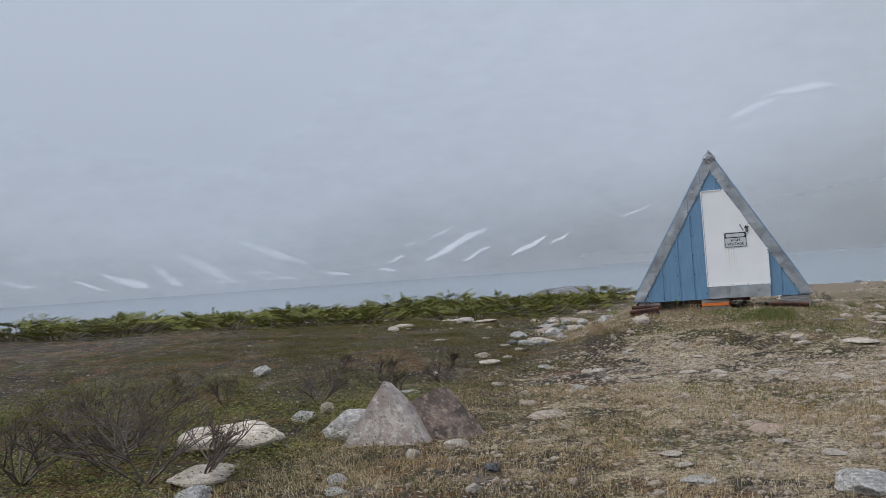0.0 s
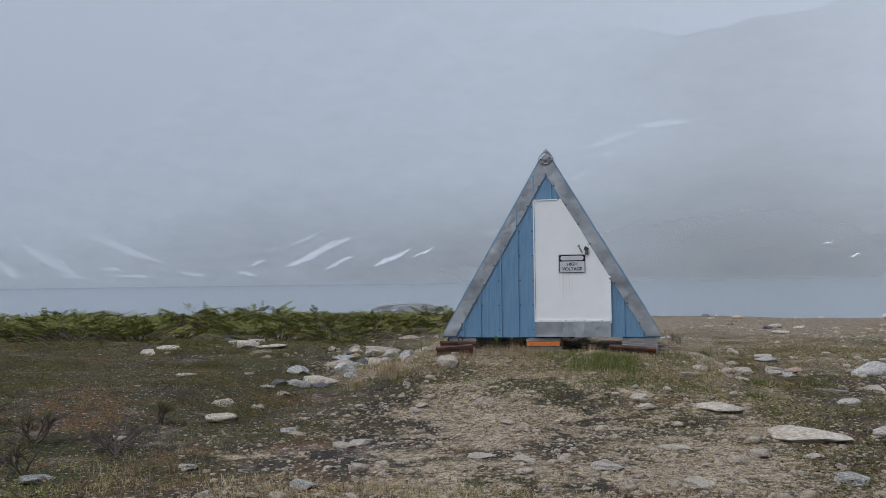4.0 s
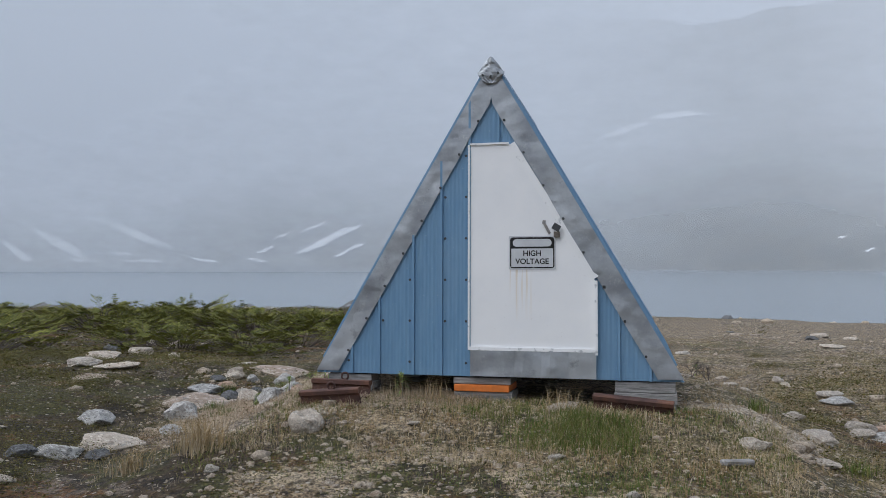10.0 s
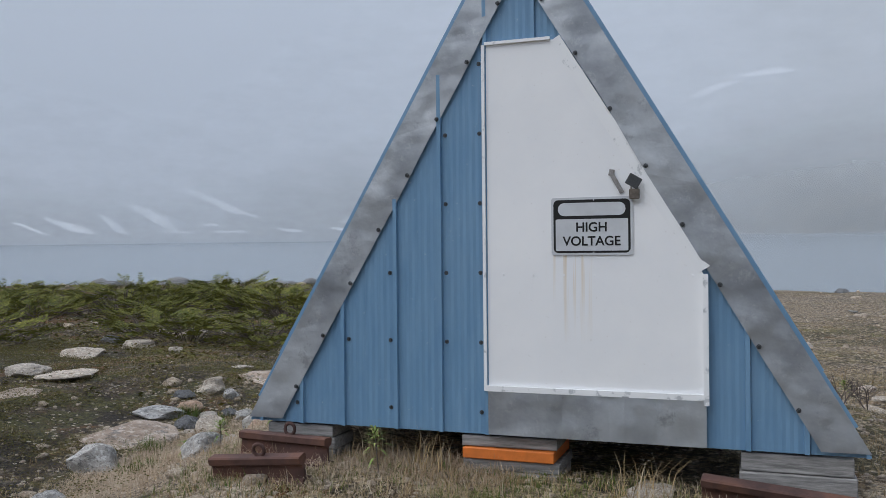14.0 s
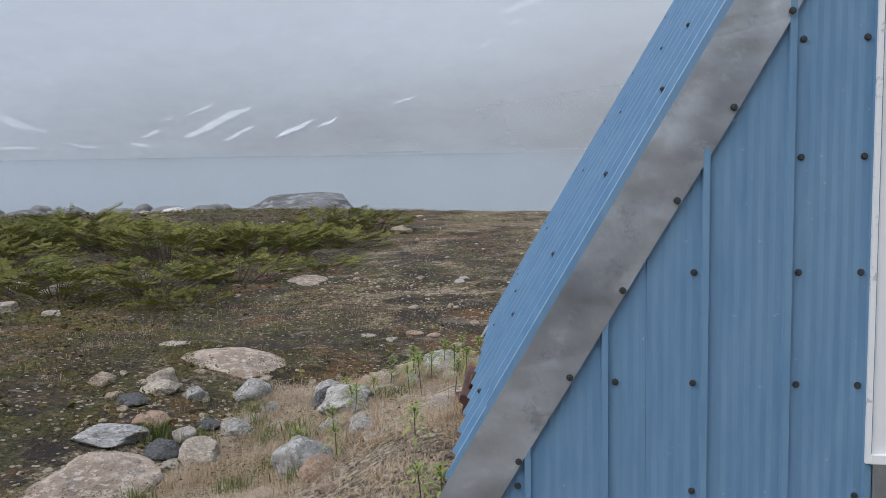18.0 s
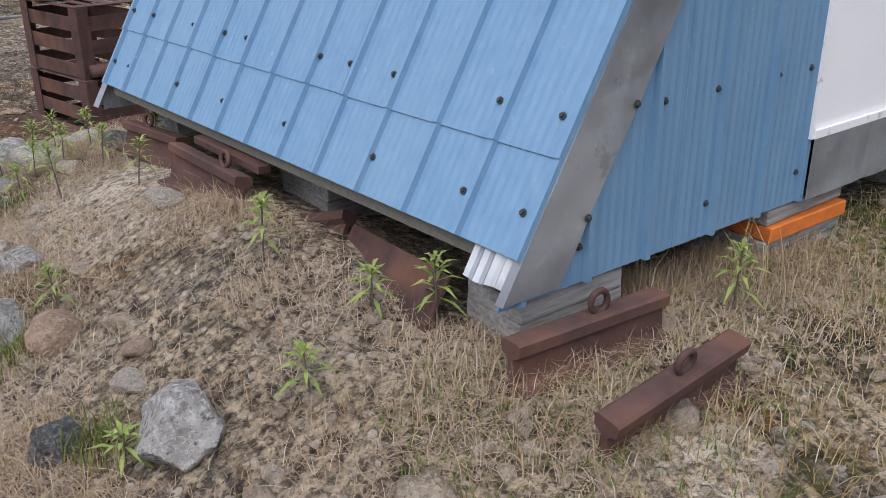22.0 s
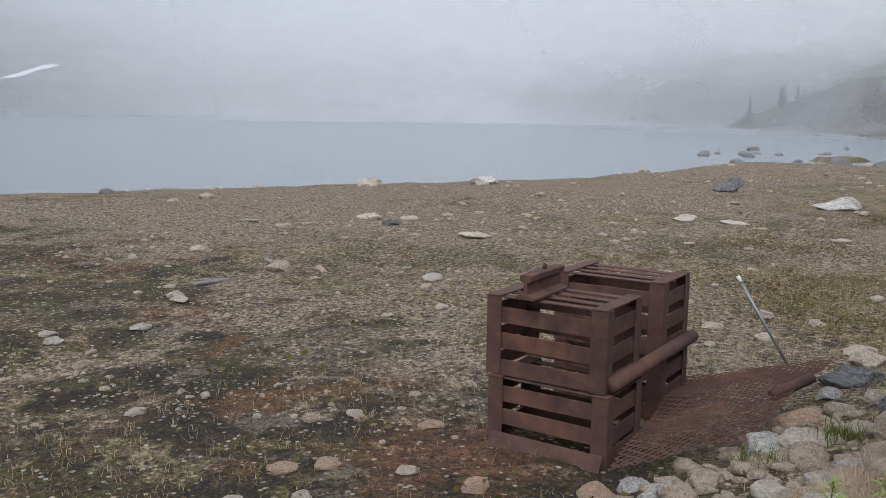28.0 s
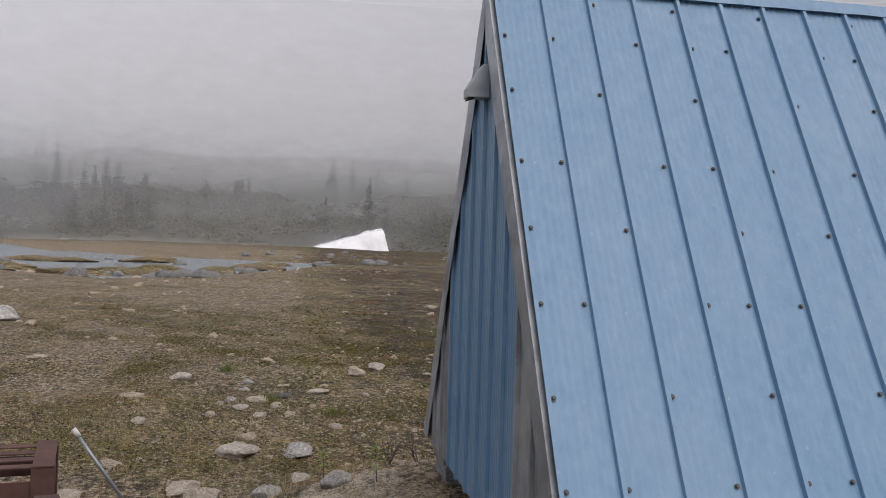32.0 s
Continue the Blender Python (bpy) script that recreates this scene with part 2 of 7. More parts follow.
def mat_white():
    n = Nodes("white_painted_door", 0.5)
    c = n.mix(n.ramp(n.noise(1.6, 5, 0.6), (0.35, 0.0), (0.7, 1.0)), (0.88, 0.885, 0.89), (0.8, 0.815, 0.835))
    x, z = n.axis(0), n.axis(2)
    streak = n.ramp(n.noise(1.0, 3, 0.5, n.scaled((42, 1, 1.2))), (0.52, 0.0), (0.66, 1.0))
    inx = n.calc("SUBTRACT", 1.0, n.calc("MULTIPLY", n.calc("ABSOLUTE", n.calc("SUBTRACT", x, 0.23)), 8.0), True)
    inz = n.calc("MULTIPLY", n.calc("LESS_THAN", z, 0.83), n.calc("SUBTRACT", 1.0, n.calc("MULTIPLY", n.calc("ABSOLUTE", n.calc("SUBTRACT", z, 0.80)), 2.6), True))
    c = n.mix(n.calc("MULTIPLY", n.calc("MULTIPLY", inx, inz), n.calc("MULTIPLY", streak, 0.75)), c, (0.62, 0.42, 0.13))
    c = n.mix(n.ramp(n.noise(60, 3), (0.7, 0.0), (0.76, 0.35)), c, (0.5, 0.47, 0.42))
    n.bump(n.noise(8, 4), 0.1, 0.01)
    return n.done(c)


def mat_peel():
    n = Nodes("peeling_white_trim", 0.55)
    c = n.mix(n.ramp(n.noise(17, 6, 0.7), (0.58, 0.0), (0.66, 1.0)), (0.84, 0.85, 0.86), (0.52, 0.54, 0.56))
    return n.done(c)


def mat_rust():
    n = Nodes("rusted_steel", 0.88, 0.1)
    r = n.rnd()
    c = n.mix(n.ramp(n.noise(9, 6, 0.65), (0.35, 0.0), (0.65, 1.0)), (0.05, 0.028, 0.025), (0.115, 0.058, 0.046))
    c = n.mix(n.ramp(n.noise(3, 5, 0.6), (0.54, 0.0), (0.68, 0.5)), c, (0.22, 0.095, 0.048))
    c = n.mix(n.calc("MULTIPLY", r, 0.3), c, (0.15, 0.08, 0.065))
    n.bump(n.noise(70, 5, 0.7), 0.4, 0.004)
    return n.done(c)


def mat_timber(name, a, b):
    n = Nodes(name, 0.9)
    g = n.noise(6, 6, 0.65, n.scaled((1.2, 9, 14)))
    c = n.mix(n.ramp(g, (0.35, 0.0), (0.65, 1.0)), a, b)
    c = n.mix(n.calc("MULTIPLY", n.rnd(), 0.4), c, (0.2, 0.2, 0.2))
    n.bump(g, 0.5, 0.006)
    return n.done(c)


def mat_plain(name, colour, rough=0.6, metal=0.0, vary=0.25, scale=20):
    n = Nodes(name, rough, metal)
    dark = tuple(c * (1 - vary) for c in colour)
    return n.done(n.mix(n.ramp(n.noise(scale, 5, 0.6), (0.3, 0.0), (0.7, 1.0)), dark, colour))


def mat_leaf(name, a, b, c3, rough=0.7):
    n = Nodes(name, rough)
    r = n.island()
    c = n.mix(r, a, b)
    c = n.mix(n.ramp(r, (0.78, 0.0), (0.95, 0.8)), c, c3)
    c = n.mix(n.ramp(n.noise(1.5, 4), (0.4, 0.0), (0.65, 0.35)), c, c3)
    n.b.inputs["Specular IOR Level"].default_value = 0.2
    return n.done(c)


def mat_snow():
    n = Nodes("old_snow", 0.7)
    c = n.mix(n.ramp(n.noise(0.35, 6, 0.7), (0.4, 0.0), (0.7, 1.0)), (0.86, 0.88, 0.9), (0.66, 0.67, 0.68))
    return n.done(c)


def mat_water():
    n = Nodes("lake_water", 0.12)
    n.b.inputs["IOR"].default_value = 1.33
    w = n.noise(1.1, 5, 0.6, n.scaled((1, 2.2, 1)))
    n.bump(n.calc("ADD", w, n.noise(0.23, 4, 0.6)), 0.4, 0.1)
    return n.done((0.2, 0.235, 0.265), 0.2)


def mat_mist(name, colour, low, high, z0, z1, scale, soft=0.35):
    """Thin sheet of mist: scatters light both ways and lets the rest through; thicker with height."""
    n = Nodes(name, 1.0)
    t = n.t
    t.nodes.remove(n.b)
    d, tr, tp = t.nodes.new("ShaderNodeBsdfDiffuse"), t.nodes.new("ShaderNodeBsdfTranslucent"), t.nodes.new("ShaderNodeBsdfTransparent")
    n.put(d.inputs[0], colour)
    n.put(tr.inputs[0], colour)
    both, outm = t.nodes.new("ShaderNodeMixShader"), t.nodes.new("ShaderNodeMixShader")
    t.links.new(d.outputs[0], both.inputs[1])
    t.links.new(tr.outputs[0], both.inputs[2])
    up = t.nodes.new("ShaderNodeMapRange")
    up.inputs["From Min"].default_value, up.inputs["From Max"].default_value = z0, z1
    up.inputs["To Min"].default_value, up.inputs["To Max"].default_value = low, high
    up.interpolation_type = "SMOOTHSTEP"
    t.links.new(n.axis(2), up.inputs["Value"])
    wob = n.calc("MULTIPLY", n.calc("SUBTRACT", n.noise(scale, 5, 0.6, n.scaled((1, 1, 2.5))), 0.5), soft)
    a = n.calc("MULTIPLY", n.calc("ADD", up.outputs[0], wob, True), n.attr("edge"), True)
    n.put(outm.inputs[0], a)
    t.links.new(tp.outputs[0], outm.inputs[1])
    t.links.new(both.outputs[0], outm.inputs[2])
    t.links.new(outm.outputs[0], t.nodes["Material Output"].inputs[0])
    return n.m


M_GROUND = mat_ground()
M_ROCK = mat_rock("granite_boulder", (0.6, 0.585, 0.555), (0.34, 0.325, 0.3), (0.74, 0.73, 0.7), False, 0.85)
M_PALE = mat_rock("pale_granite", (0.7, 0.61, 0.5), (0.45, 0.37, 0.29), (0.78, 0.72, 0.63), False, 0.5)
M_DARKROCK = mat_rock("dark_lichened_rock", (0.16, 0.16, 0.165), (0.065, 0.065, 0.065), (0.27, 0.28, 0.29), False, 0.6, 0.0)
M_STAINED = mat_rock("stained_stone", (0.62, 0.42, 0.29), (0.42, 0.25, 0.16), (0.66, 0.5, 0.38), False, 0.4)
M_PEBBLE = mat_rock("scattered_stone", (0.6, 0.49, 0.36), (0.36, 0.27, 0.19), (0.7, 0.6, 0.48), True, 0.5, 0.2)
M_PINK = mat_rock("pinkish_granite", (0.5, 0.4, 0.32), (0.32, 0.24, 0.18), (0.62, 0.54, 0.46), False, 0.75, 0.0)
M_PEAK = mat_rock("pinkish_boulder", (0.58, 0.5, 0.44), (0.4, 0.33, 0.285), (0.7, 0.65, 0.59), False, 0.35, 0.0)
M_BROWN = mat_rock("dark_brown_rock", (0.25, 0.18, 0.145), (0.1, 0.075, 0.065), (0.36, 0.28, 0.22), False, 0.5, 0.0)
M_BLUE = mat_blue()
M_GALV = mat_galv()
M_WHITE = mat_white()
M_PEEL = mat_peel()
M_RUST = mat_rust()
M_TIMBER = mat_timber("weathered_timber", (0.16, 0.155, 0.15), (0.4, 0.385, 0.37))
M_JOIST = mat_timber("treated_board", (0.1, 0.095, 0.07), (0.2, 0.19, 0.14))
M_ORANGE = mat_plain("orange_paint", (0.75, 0.2, 0.03), 0.6)
M_SIGN = mat_plain("faded_sign_plate", (0.6, 0.62, 0.65), 0.4, 0.0, 0.15, 9)
M_BLACK = mat_plain("black_print", (0.008, 0.008, 0.009), 0.8)
M_STEEL = mat_plain("dull_steel", (0.42, 0.4, 0.38), 0.4, 0.9, 0.4, 60)
M_SCREW = mat_plain("screw_head", (0.07, 0.075, 0.08), 0.45, 0.3, 0.4, 200)
# near-black: shade below the floor and inside the vent, put into the colour
M_SHADE = mat_plain("shade_black", (0.03, 0.026, 0.022), 0.95)
M_FIR = mat_leaf("fir_needles", (0.068, 0.086, 0.022), (0.15, 0.16, 0.036), (0.31, 0.29, 0.062))
M_TREE = mat_leaf("spruce_needles", (0.025, 0.034, 0.022), (0.04, 0.05, 0.03), (0.055, 0.06, 0.035))
M_BRUSH = mat_leaf("alder_leaves", (0.06, 0.066, 0.04), (0.09, 0.09, 0.05), (0.12, 0.115, 0.06))
M_BARK = mat_plain("grey_bark", (0.13, 0.105, 0.085), 0.9, 0, 0.5, 40)
M_DRY = mat_leaf("dry_grass", (0.43, 0.305, 0.14), (0.2, 0.14, 0.076), (0.6, 0.52, 0.39))
M_STRAW = mat_leaf("bleached_straw", (0.44, 0.33, 0.215), (0.23, 0.16, 0.105), (0.62, 0.53, 0.42))
M_GREEN = mat_leaf("green_grass", (0.07, 0.12, 0.022), (0.12, 0.155, 0.036), (0.27, 0.22, 0.08))
M_HEATH = mat_leaf("heath_leaves", (0.07, 0.08, 0.016), (0.095, 0.057, 0.025), (0.18, 0.155, 0.036))
M_WEED = mat_leaf("fireweed_leaves", (0.14, 0.2, 0.05), (0.24, 0.31, 0.085), (0.36, 0.33, 0.13))
M_WEED2 = mat_leaf("willow_undergrowth", (0.085, 0.1, 0.022), (0.16, 0.165, 0.036), (0.3, 0.27, 0.08))
M_BUD = mat_leaf("willow_buds", (0.34, 0.34, 0.08), (0.44, 0.42, 0.11), (0.56, 0.5, 0.22))
M_TWIG = mat_plain("willow_twig", (0.17, 0.135, 0.115), 0.85, 0, 0.5, 30)
M_SNOW = mat_snow()
M_WATER = mat_water()

M_FARROCK = mat_rock("shore_rock", (0.24, 0.24, 0.24), (0.09, 0.09, 0.09), (0.36, 0.37, 0.37), True, 0.6, 0.1)


# ---- mesh helpers ----
def thing(name, loc=(0, 0, 0), rot=(0, 0, 0), **tags):
    e = new(name)
    e.empty_display_size = 0.1
    e.matrix_world = pose(*loc, *rot)
    return tagged(e, **tags)


def attach(name, mesh, parent, m=None, label=""):
    ob = new(name, mesh)
    ob.parent = parent
    if m is not None:
        ob.matrix_basis = m
    return tagged(ob, label=label)


def part(name, bm, material, parent, label="", smooth=False, m=None):
    """Links a bmesh as one mesh object under a thing or a part."""
    me = bpy.data.meshes.new(name)
    bm.to_mesh(me)
    bm.free()
    me.materials.append(material)
    if smooth:
        me.shade_smooth()
    return attach(name, me, parent, m, label)


def mesh_np(name, verts, faces, material, smooth=False):
    """Mesh from arrays; all faces have the same number of corners."""
    verts, faces = np.asarray(verts, np.float32), np.asarray(faces, np.int32)
    me = bpy.data.meshes.new(name)
    k = faces.shape[1]
    me.vertices.add(len(verts))
    me.vertices.foreach_set("co", verts.ravel())
    me.loops.add(faces.size)
    me.loops.foreach_set("vertex_index", faces.ravel())
    me.polygons.add(len(faces))
    me.polygons.foreach_set("loop_start", np.arange(0, faces.size, k, dtype=np.int32))
    me.polygons.foreach_set("use_smooth", np.full(len(faces), smooth))
    me.materials.append(material)
    me.update()
    me.validate()
    return me


def box(bm, sx, sy, sz, at=(0, 0, 0), rot=(0, 0, 0), bevel=0.0):
    r = bmesh.ops.create_cube(bm, size=1, matrix=pose(*at, *rot) @ Matrix.Diagonal((sx, sy, sz, 1)))
    if bevel:
        vs = set(r["verts"])
        es = [e for e in bm.edges if e.verts[0] in vs and e.verts[1] in vs]
        bmesh.ops.bevel(bm, geom=es, offset=bevel, segments=1, affect="EDGES")
    return bm


def boxed(*a, **k):
    return box(bmesh.new(), *a, **k)


def tube(bm, a, b, r0, r1=None, seg=8):
    a, b = Vector(a), Vector(b)
    m = Matrix.Translation((a + b) / 2) @ (b - a).to_track_quat("Z", "Y").to_matrix().to_4x4()
    bmesh.ops.create_cone(bm, cap_ends=True, segments=seg, radius1=r0, radius2=r0 if r1 is None else r1, depth=(b - a).length, matrix=m)
    return bm


def prism(bm, pts, y0, y1, plane="xz"):
    """Polygon pts (x, z) pushed from y0 to y1."""
    lo = [bm.verts.new((x, y0, z)) for x, z in pts]
    hi = [bm.verts.new((x, y1, z)) for x, z in pts]
    k = len(pts)
    bm.faces.new(lo)
    bm.faces.new(hi[::-1])
    for i in range(k):
        bm.faces.new((lo[i], hi[i], hi[(i + 1) % k], lo[(i + 1) % k]))
    bmesh.ops.recalc_face_normals(bm, faces=bm.faces)
    return bm


def smooth01(x):
    x = np.clip(x, 0, 1)
    return x * x * (3 - 2 * x)


class Field:
    """Smooth value noise on the plane, by periods."""

    def __init__(self, seed):
        self.g = np.random.RandomState(seed).rand(256, 256)

    def __call__(self, x, y, period, octaves=3):
        out, amp, tot = 0, 1.0, 0
        for o in range(octaves):
            u, v = np.asarray(x) / period + 37.3 * o, np.asarray(y) / period + 11.7 * o
            i, j = np.floor(u).astype(int), np.floor(v).astype(int)
            fu, fv = smooth01(u - i), smooth01(v - j)
            g = self.g
            a = g[i % 256, j % 256] * (1 - fu) + g[(i + 1) % 256, j % 256] * fu
            b = g[i % 256, (j + 1) % 256] * (1 - fu) + g[(i + 1) % 256, (j + 1) % 256] * fu
            out = out + amp * (a * (1 - fv) + b * fv)
            tot, amp, period = tot + amp, amp * 0.5, period * 0.5
        return out / tot - 0.5


N1, N2, N3 = Field(1), Field(2), Field(3)
rng = np.random.RandomState(7)

# ---- the land: a spit beside a lake, hut on a low mound ----
CX, CY = -4.0, 17.5
WATER_Z = -1.0
AZ = [-180, -140, -115, -90, -60, -30, 0, 30, 48, 54, 60, 66, 73, 80, 86, 90, 98, 123, 138, 154, 180]
NEAR = [100, 110, 120, 70, 44, 35, 32, 33, 37, 43, 55, 56, 47, 50, 62, 79, 84, 86, 90, 100, 100]
AZF = [-180, -140, -115, -60, -30, 0, 30, 44, 53, 61, 66, 69, 78, 98, 123, 138, 154, 180]
FAR = [100, 110, 400, 900, 1150, 1250, 1150, 950, 420, 235, 200, 158, 138, 132, 132, 120, 110, 110]
AZW = [-180, -115, -60, -30, 0, 30, 44, 53, 61, 66, 69, 73, 79, 89, 98, 123, 180]
EDGE = [100, 400, 900, 1150, 1250, 1150, 950, 420, 235, 190, 140, 97, 88, 84, 90, 90, 100]  # where the water ends
RISE = [0.05, 0.05, 0.3, 0.5, 0.5, 0.5, 0.48, 0.36, 0.26, 0.2, 0.19, 0.19, 0.21, 0.22, 0.19, 0.1, 0.05, 0.05]
HX, HY = -1.545, 16.27  # middle of the hut's front, at its foot
HUT_D = 2.71


def base_ground(x, y):
    b = 0.34 - 0.14 * smooth01((9 - y) / 9) + 0.09 * N1(x, y, 9.0, 3) + 0.11 * N2(x, y, 2.2, 3) + 0.06 * N3(x, y, 0.55, 2)
    dx = np.maximum(np.abs(x - HX) - 1.3, 0)
    dy = np.where(y < HY + 1.3, np.maximum(HY + 0.1 - y, 0) * 0.55, np.maximum(y - HY - HUT_D + 0.1, 0))
    d = np.sqrt(dx * dx + dy * dy)
    mound = 0.40 * smooth01(1 - d / 1.75)
    mound = mound + 0.15 * np.exp(-((x + 3.1) ** 2 / 0.16 + (y - 17.3) ** 2 / 0.9))
    mound = mound + 0.1 * np.exp(-((x - 0.35) ** 2 / 0.12 + (y - 16.6) ** 2 / 0.3))
    mound = mound + 0.05 * np.exp(-(np.abs(x - HX) / 1.6) ** 6) * smooth01((y - 15.2) / 0.7) * smooth01((16.6 - y) / 0.3)
    west = 0.2 * smooth01((-4.0 - x) / 2.4) * smooth01((22.4 - y) / 3) * smooth01((y - 9) / 4)
    return (b + west) * (1 - 0.55 * smooth01(1 - d / 1.2)) + mound + 0.16 * smooth01(1 - d / 1.2)


def height(x, y):
    x, y = np.asarray(x, float), np.asarray(y, float)
    r = np.hypot(x - CX, y - CY)
    az = np.degrees(np.arctan2(x - CX, y - CY))
    wob = 1 + 0.10 * N1(az * 0.3, r * 0 + 3.0, 2.0, 4)
    near, far, rise = np.interp(az, AZ, NEAR) * wob, np.interp(az, AZF, FAR) * wob, np.interp(az, AZF, RISE)
    land = base_ground(x, y) - (base_ground(x, y) + 1.15) * smooth01((r - 0.57 * near) / (0.43 * near)) ** 1.15
    edge = np.minimum(np.interp(az, AZW, EDGE) * wob, far)
    bed = -1.15 - 0.06 * np.clip(np.minimum(r - near, edge - r), 0, 60)
    bank = -1.1 + 0.05 * np.clip(r - edge, 0, 9) + 0.5 * N3(x, y, 6.0, 3) * smooth01((r - edge) / 10)
    out = r - far
    hill = -1.1 + 0.05 * np.clip(far - edge, 0, 9) + np.minimum(out, 14) * 0.05 + np.maximum(out - 14, 0) * rise + np.clip(out, 0, 80) / 80 * 5 * N2(x, y, 40, 4)
    top = np.interp(rise, [0.1, 0.2, 0.3, 0.4], [20.0, 40.0, 140.0, 900.0]) * (1 + 1.3 * N3(az * 0.12, r * 0.004, 1.0, 4))
    hill = np.where(hill > top * 0.6, top * 0.6 + (top * 0.4) * (1 - np.exp(-(hill - top * 0.6) / (top * 0.4))), hill)
    return np.where(r < near, land, np.where(r < edge, bed, np.where(r < far, bank, hill)))


def gz(x, y):
    return float(height(x, y))


def masks(x, y):
    """Where bare dirt, grass and rust-stained soil lie."""
    d = np.hypot(np.maximum(np.abs(x - HX) - 1.4, 0), np.maximum(np.abs(y - HY - 1.3) - 1.5, 0))
    path = (0.74 - 0.1 * smooth01((y - 13) / 2)) * np.exp(-((x - (-0.4 - 0.1 * (y - 9))) / (2.9 - 0.9 * smooth01((y - 13) / 2))) ** 4) * smooth01((16.4 - y) / 1.6)
    path = path * (0.85 + 0.15 * smooth01((y - 8.5) / 3))
    dirt = np.maximum(path, 0.66 * smooth01(1 - d / 1.5)) * (0.85 + 0.7 * N1(x, y, 3.0, 3))
    dirt = np.maximum(dirt, 0.3 * np.exp(-((x - 3.5) ** 2 + (y - 17.5) ** 2) / 9))
    east = smooth01((x + 3.2 - 0.06 * (y - 15)) / 3.0)
    grass = np.clip(0.1 + 0.57 * east + 0.9 * N2(x, y, 5.0, 3) + 0.35 * smooth01(1 - d / 1.8) + 0.4 * smooth01((y - 19.2) / 2.5) * smooth01((x + 7.0) / 2.0), 0, 1)
    dirt = np.maximum(dirt, 0.95 * np.exp(-((x + 3.25) ** 2 / 0.22 + (y - 18.3) ** 2 / 0.5)))
    dirt = np.maximum(dirt, 0.85 * np.exp(-((x - 0.5) ** 2 / 0.35 + (y - 16.5) ** 2 / 0.5)))
    heap = np.exp(-((x + 4.4) ** 2 / 1.3 + (y - 18.0) ** 2 / 3.5))
    grass, dirt = np.clip(grass + 0.5 * heap, 0, 1), np.maximum(dirt, 0.2 * heap)
    rust = 0.95 * np.exp(-((x + 3.3) ** 2 / 0.8 + (y - 21.2) ** 2 / 0.6)) + 0.5 * np.exp(-((x + 1.6) ** 2 / 0.5 + (y - 20.6) ** 2 / 0.3))
    grass = np.clip(grass - 0.36 * smooth01((x - 0.9) / 1.5) * smooth01((19.5 - y) / 2) - 0.3 * smooth01((-4.5 - x) / 1.2) * smooth01((18 - y) / 2), 0, 1)
    return dirt, grass, rust


def sand_at(x, y):
    """Bare sandy soil thrown up beside the hut."""
    spots = ((-3.28, 18.3, 0.2, 0.42), (0.45, 16.55, 0.16, 0.3), (-2.75, 15.75, 0.03, 0.03), (-0.4, 19.5, 0.4, 0.15))
    return np.max([np.exp(-((x - a) ** 2 / p + (y - b) ** 2 / q)) for a, b, p, q in spots], axis=0)


def straw_at(x, y):
    """Bleached litter on the mound and on the flat behind the hut."""
    sand = np.exp(-((x + 3.25) ** 2 / 0.22 + (y - 18.3) ** 2 / 0.5))
    mound = 0.72 * np.exp(-((x + 3.4) ** 2 / 1.1) ** 2) * smooth01((y - 15.0) / 1.2) * smooth01((20.2 - y) / 1.0) * (1 - sand)
    behind = smooth01((y - 19.0) / 1.2) * smooth01((x + 7.5) / 2.5) * (0.27 + 0.27 * smooth01((x + 4) / 2.5)) + 0.1 * smooth01((y - 26) / 4)
    mound = np.maximum(mound, 0.45 * np.exp(-((x + 4.9) ** 2 / 0.5 + (y - 17.8) ** 2 / 0.8)))
    mound = np.maximum(mound, 0.42 * np.exp(-((x + 5.2) ** 2 / 1.6 + (y - 19.4) ** 2 / 2.2)))
    return np.clip(np.maximum(mound, behind + 0.5 * N2(x, y, 3.0, 3) * (behind > 0.05)), 0, 1)



def ground_sheet():
    rr = [0.12 * k for k in range(1, 115)]
    while rr[-1] < 4200:
        rr.append(rr[-1] * 1.028 + 0.05)
    rr = np.array(rr)
    na = 760
    th = np.linspace(0, 2 * np.pi, na, endpoint=False)
    R, T = np.meshgrid(rr, th, indexing="ij")
    X, Y = CX + 1.5 + R * np.sin(T), CY - 1.5 + R * np.cos(T)
    X, Y = X.ravel(), Y.ravel()
    Z = height(X, Y)
    c = np.array([[CX + 1.5, CY - 1.5, gz(CX + 1.5, CY - 1.5)]])
    V = np.concatenate([np.stack([X, Y, Z], 1), c])
    nr = len(rr)
    i, j = np.meshgrid(np.arange(nr - 1), np.arange(na), indexing="ij")
    a, b = i * na + j, i * na + (j + 1) % na
    F = np.stack([a, b, b + na, a + na], -1).reshape(-1, 4)[:, ::-1]
    me = mesh_np("ground", V, F, M_GROUND, True)
    ctr = len(V) - 1
    bm = bmesh.new()
    bm.from_mesh(me)
    bm.verts.ensure_lookup_table()
    for k in range(na):
        bm.faces.new((bm.verts[ctr], bm.verts[(k + 1) % na], bm.verts[k])).smooth = True
    bm.to_mesh(me)
    bm.free()
    d, g, u = masks(V[:, 0], V[:, 1])
    dist = np.hypot(V[:, 0] - CX, V[:, 1] - CY)
    for nm, val in (("dirt", d), ("grass", g), ("rust", u), ("straw", straw_at(V[:, 0], V[:, 1])), ("sand", sand_at(V[:, 0], V[:, 1])), ("far", smooth01((dist - 110) / 60))):
        me.attributes.new(nm, "FLOAT", "POINT").data.foreach_set("value", val.astype(np.float32))
    return tagged(new("ground", me), "stony subarctic tundra ground with dry grass and bare dirt", "ground", kind="structure")


ground_sheet()


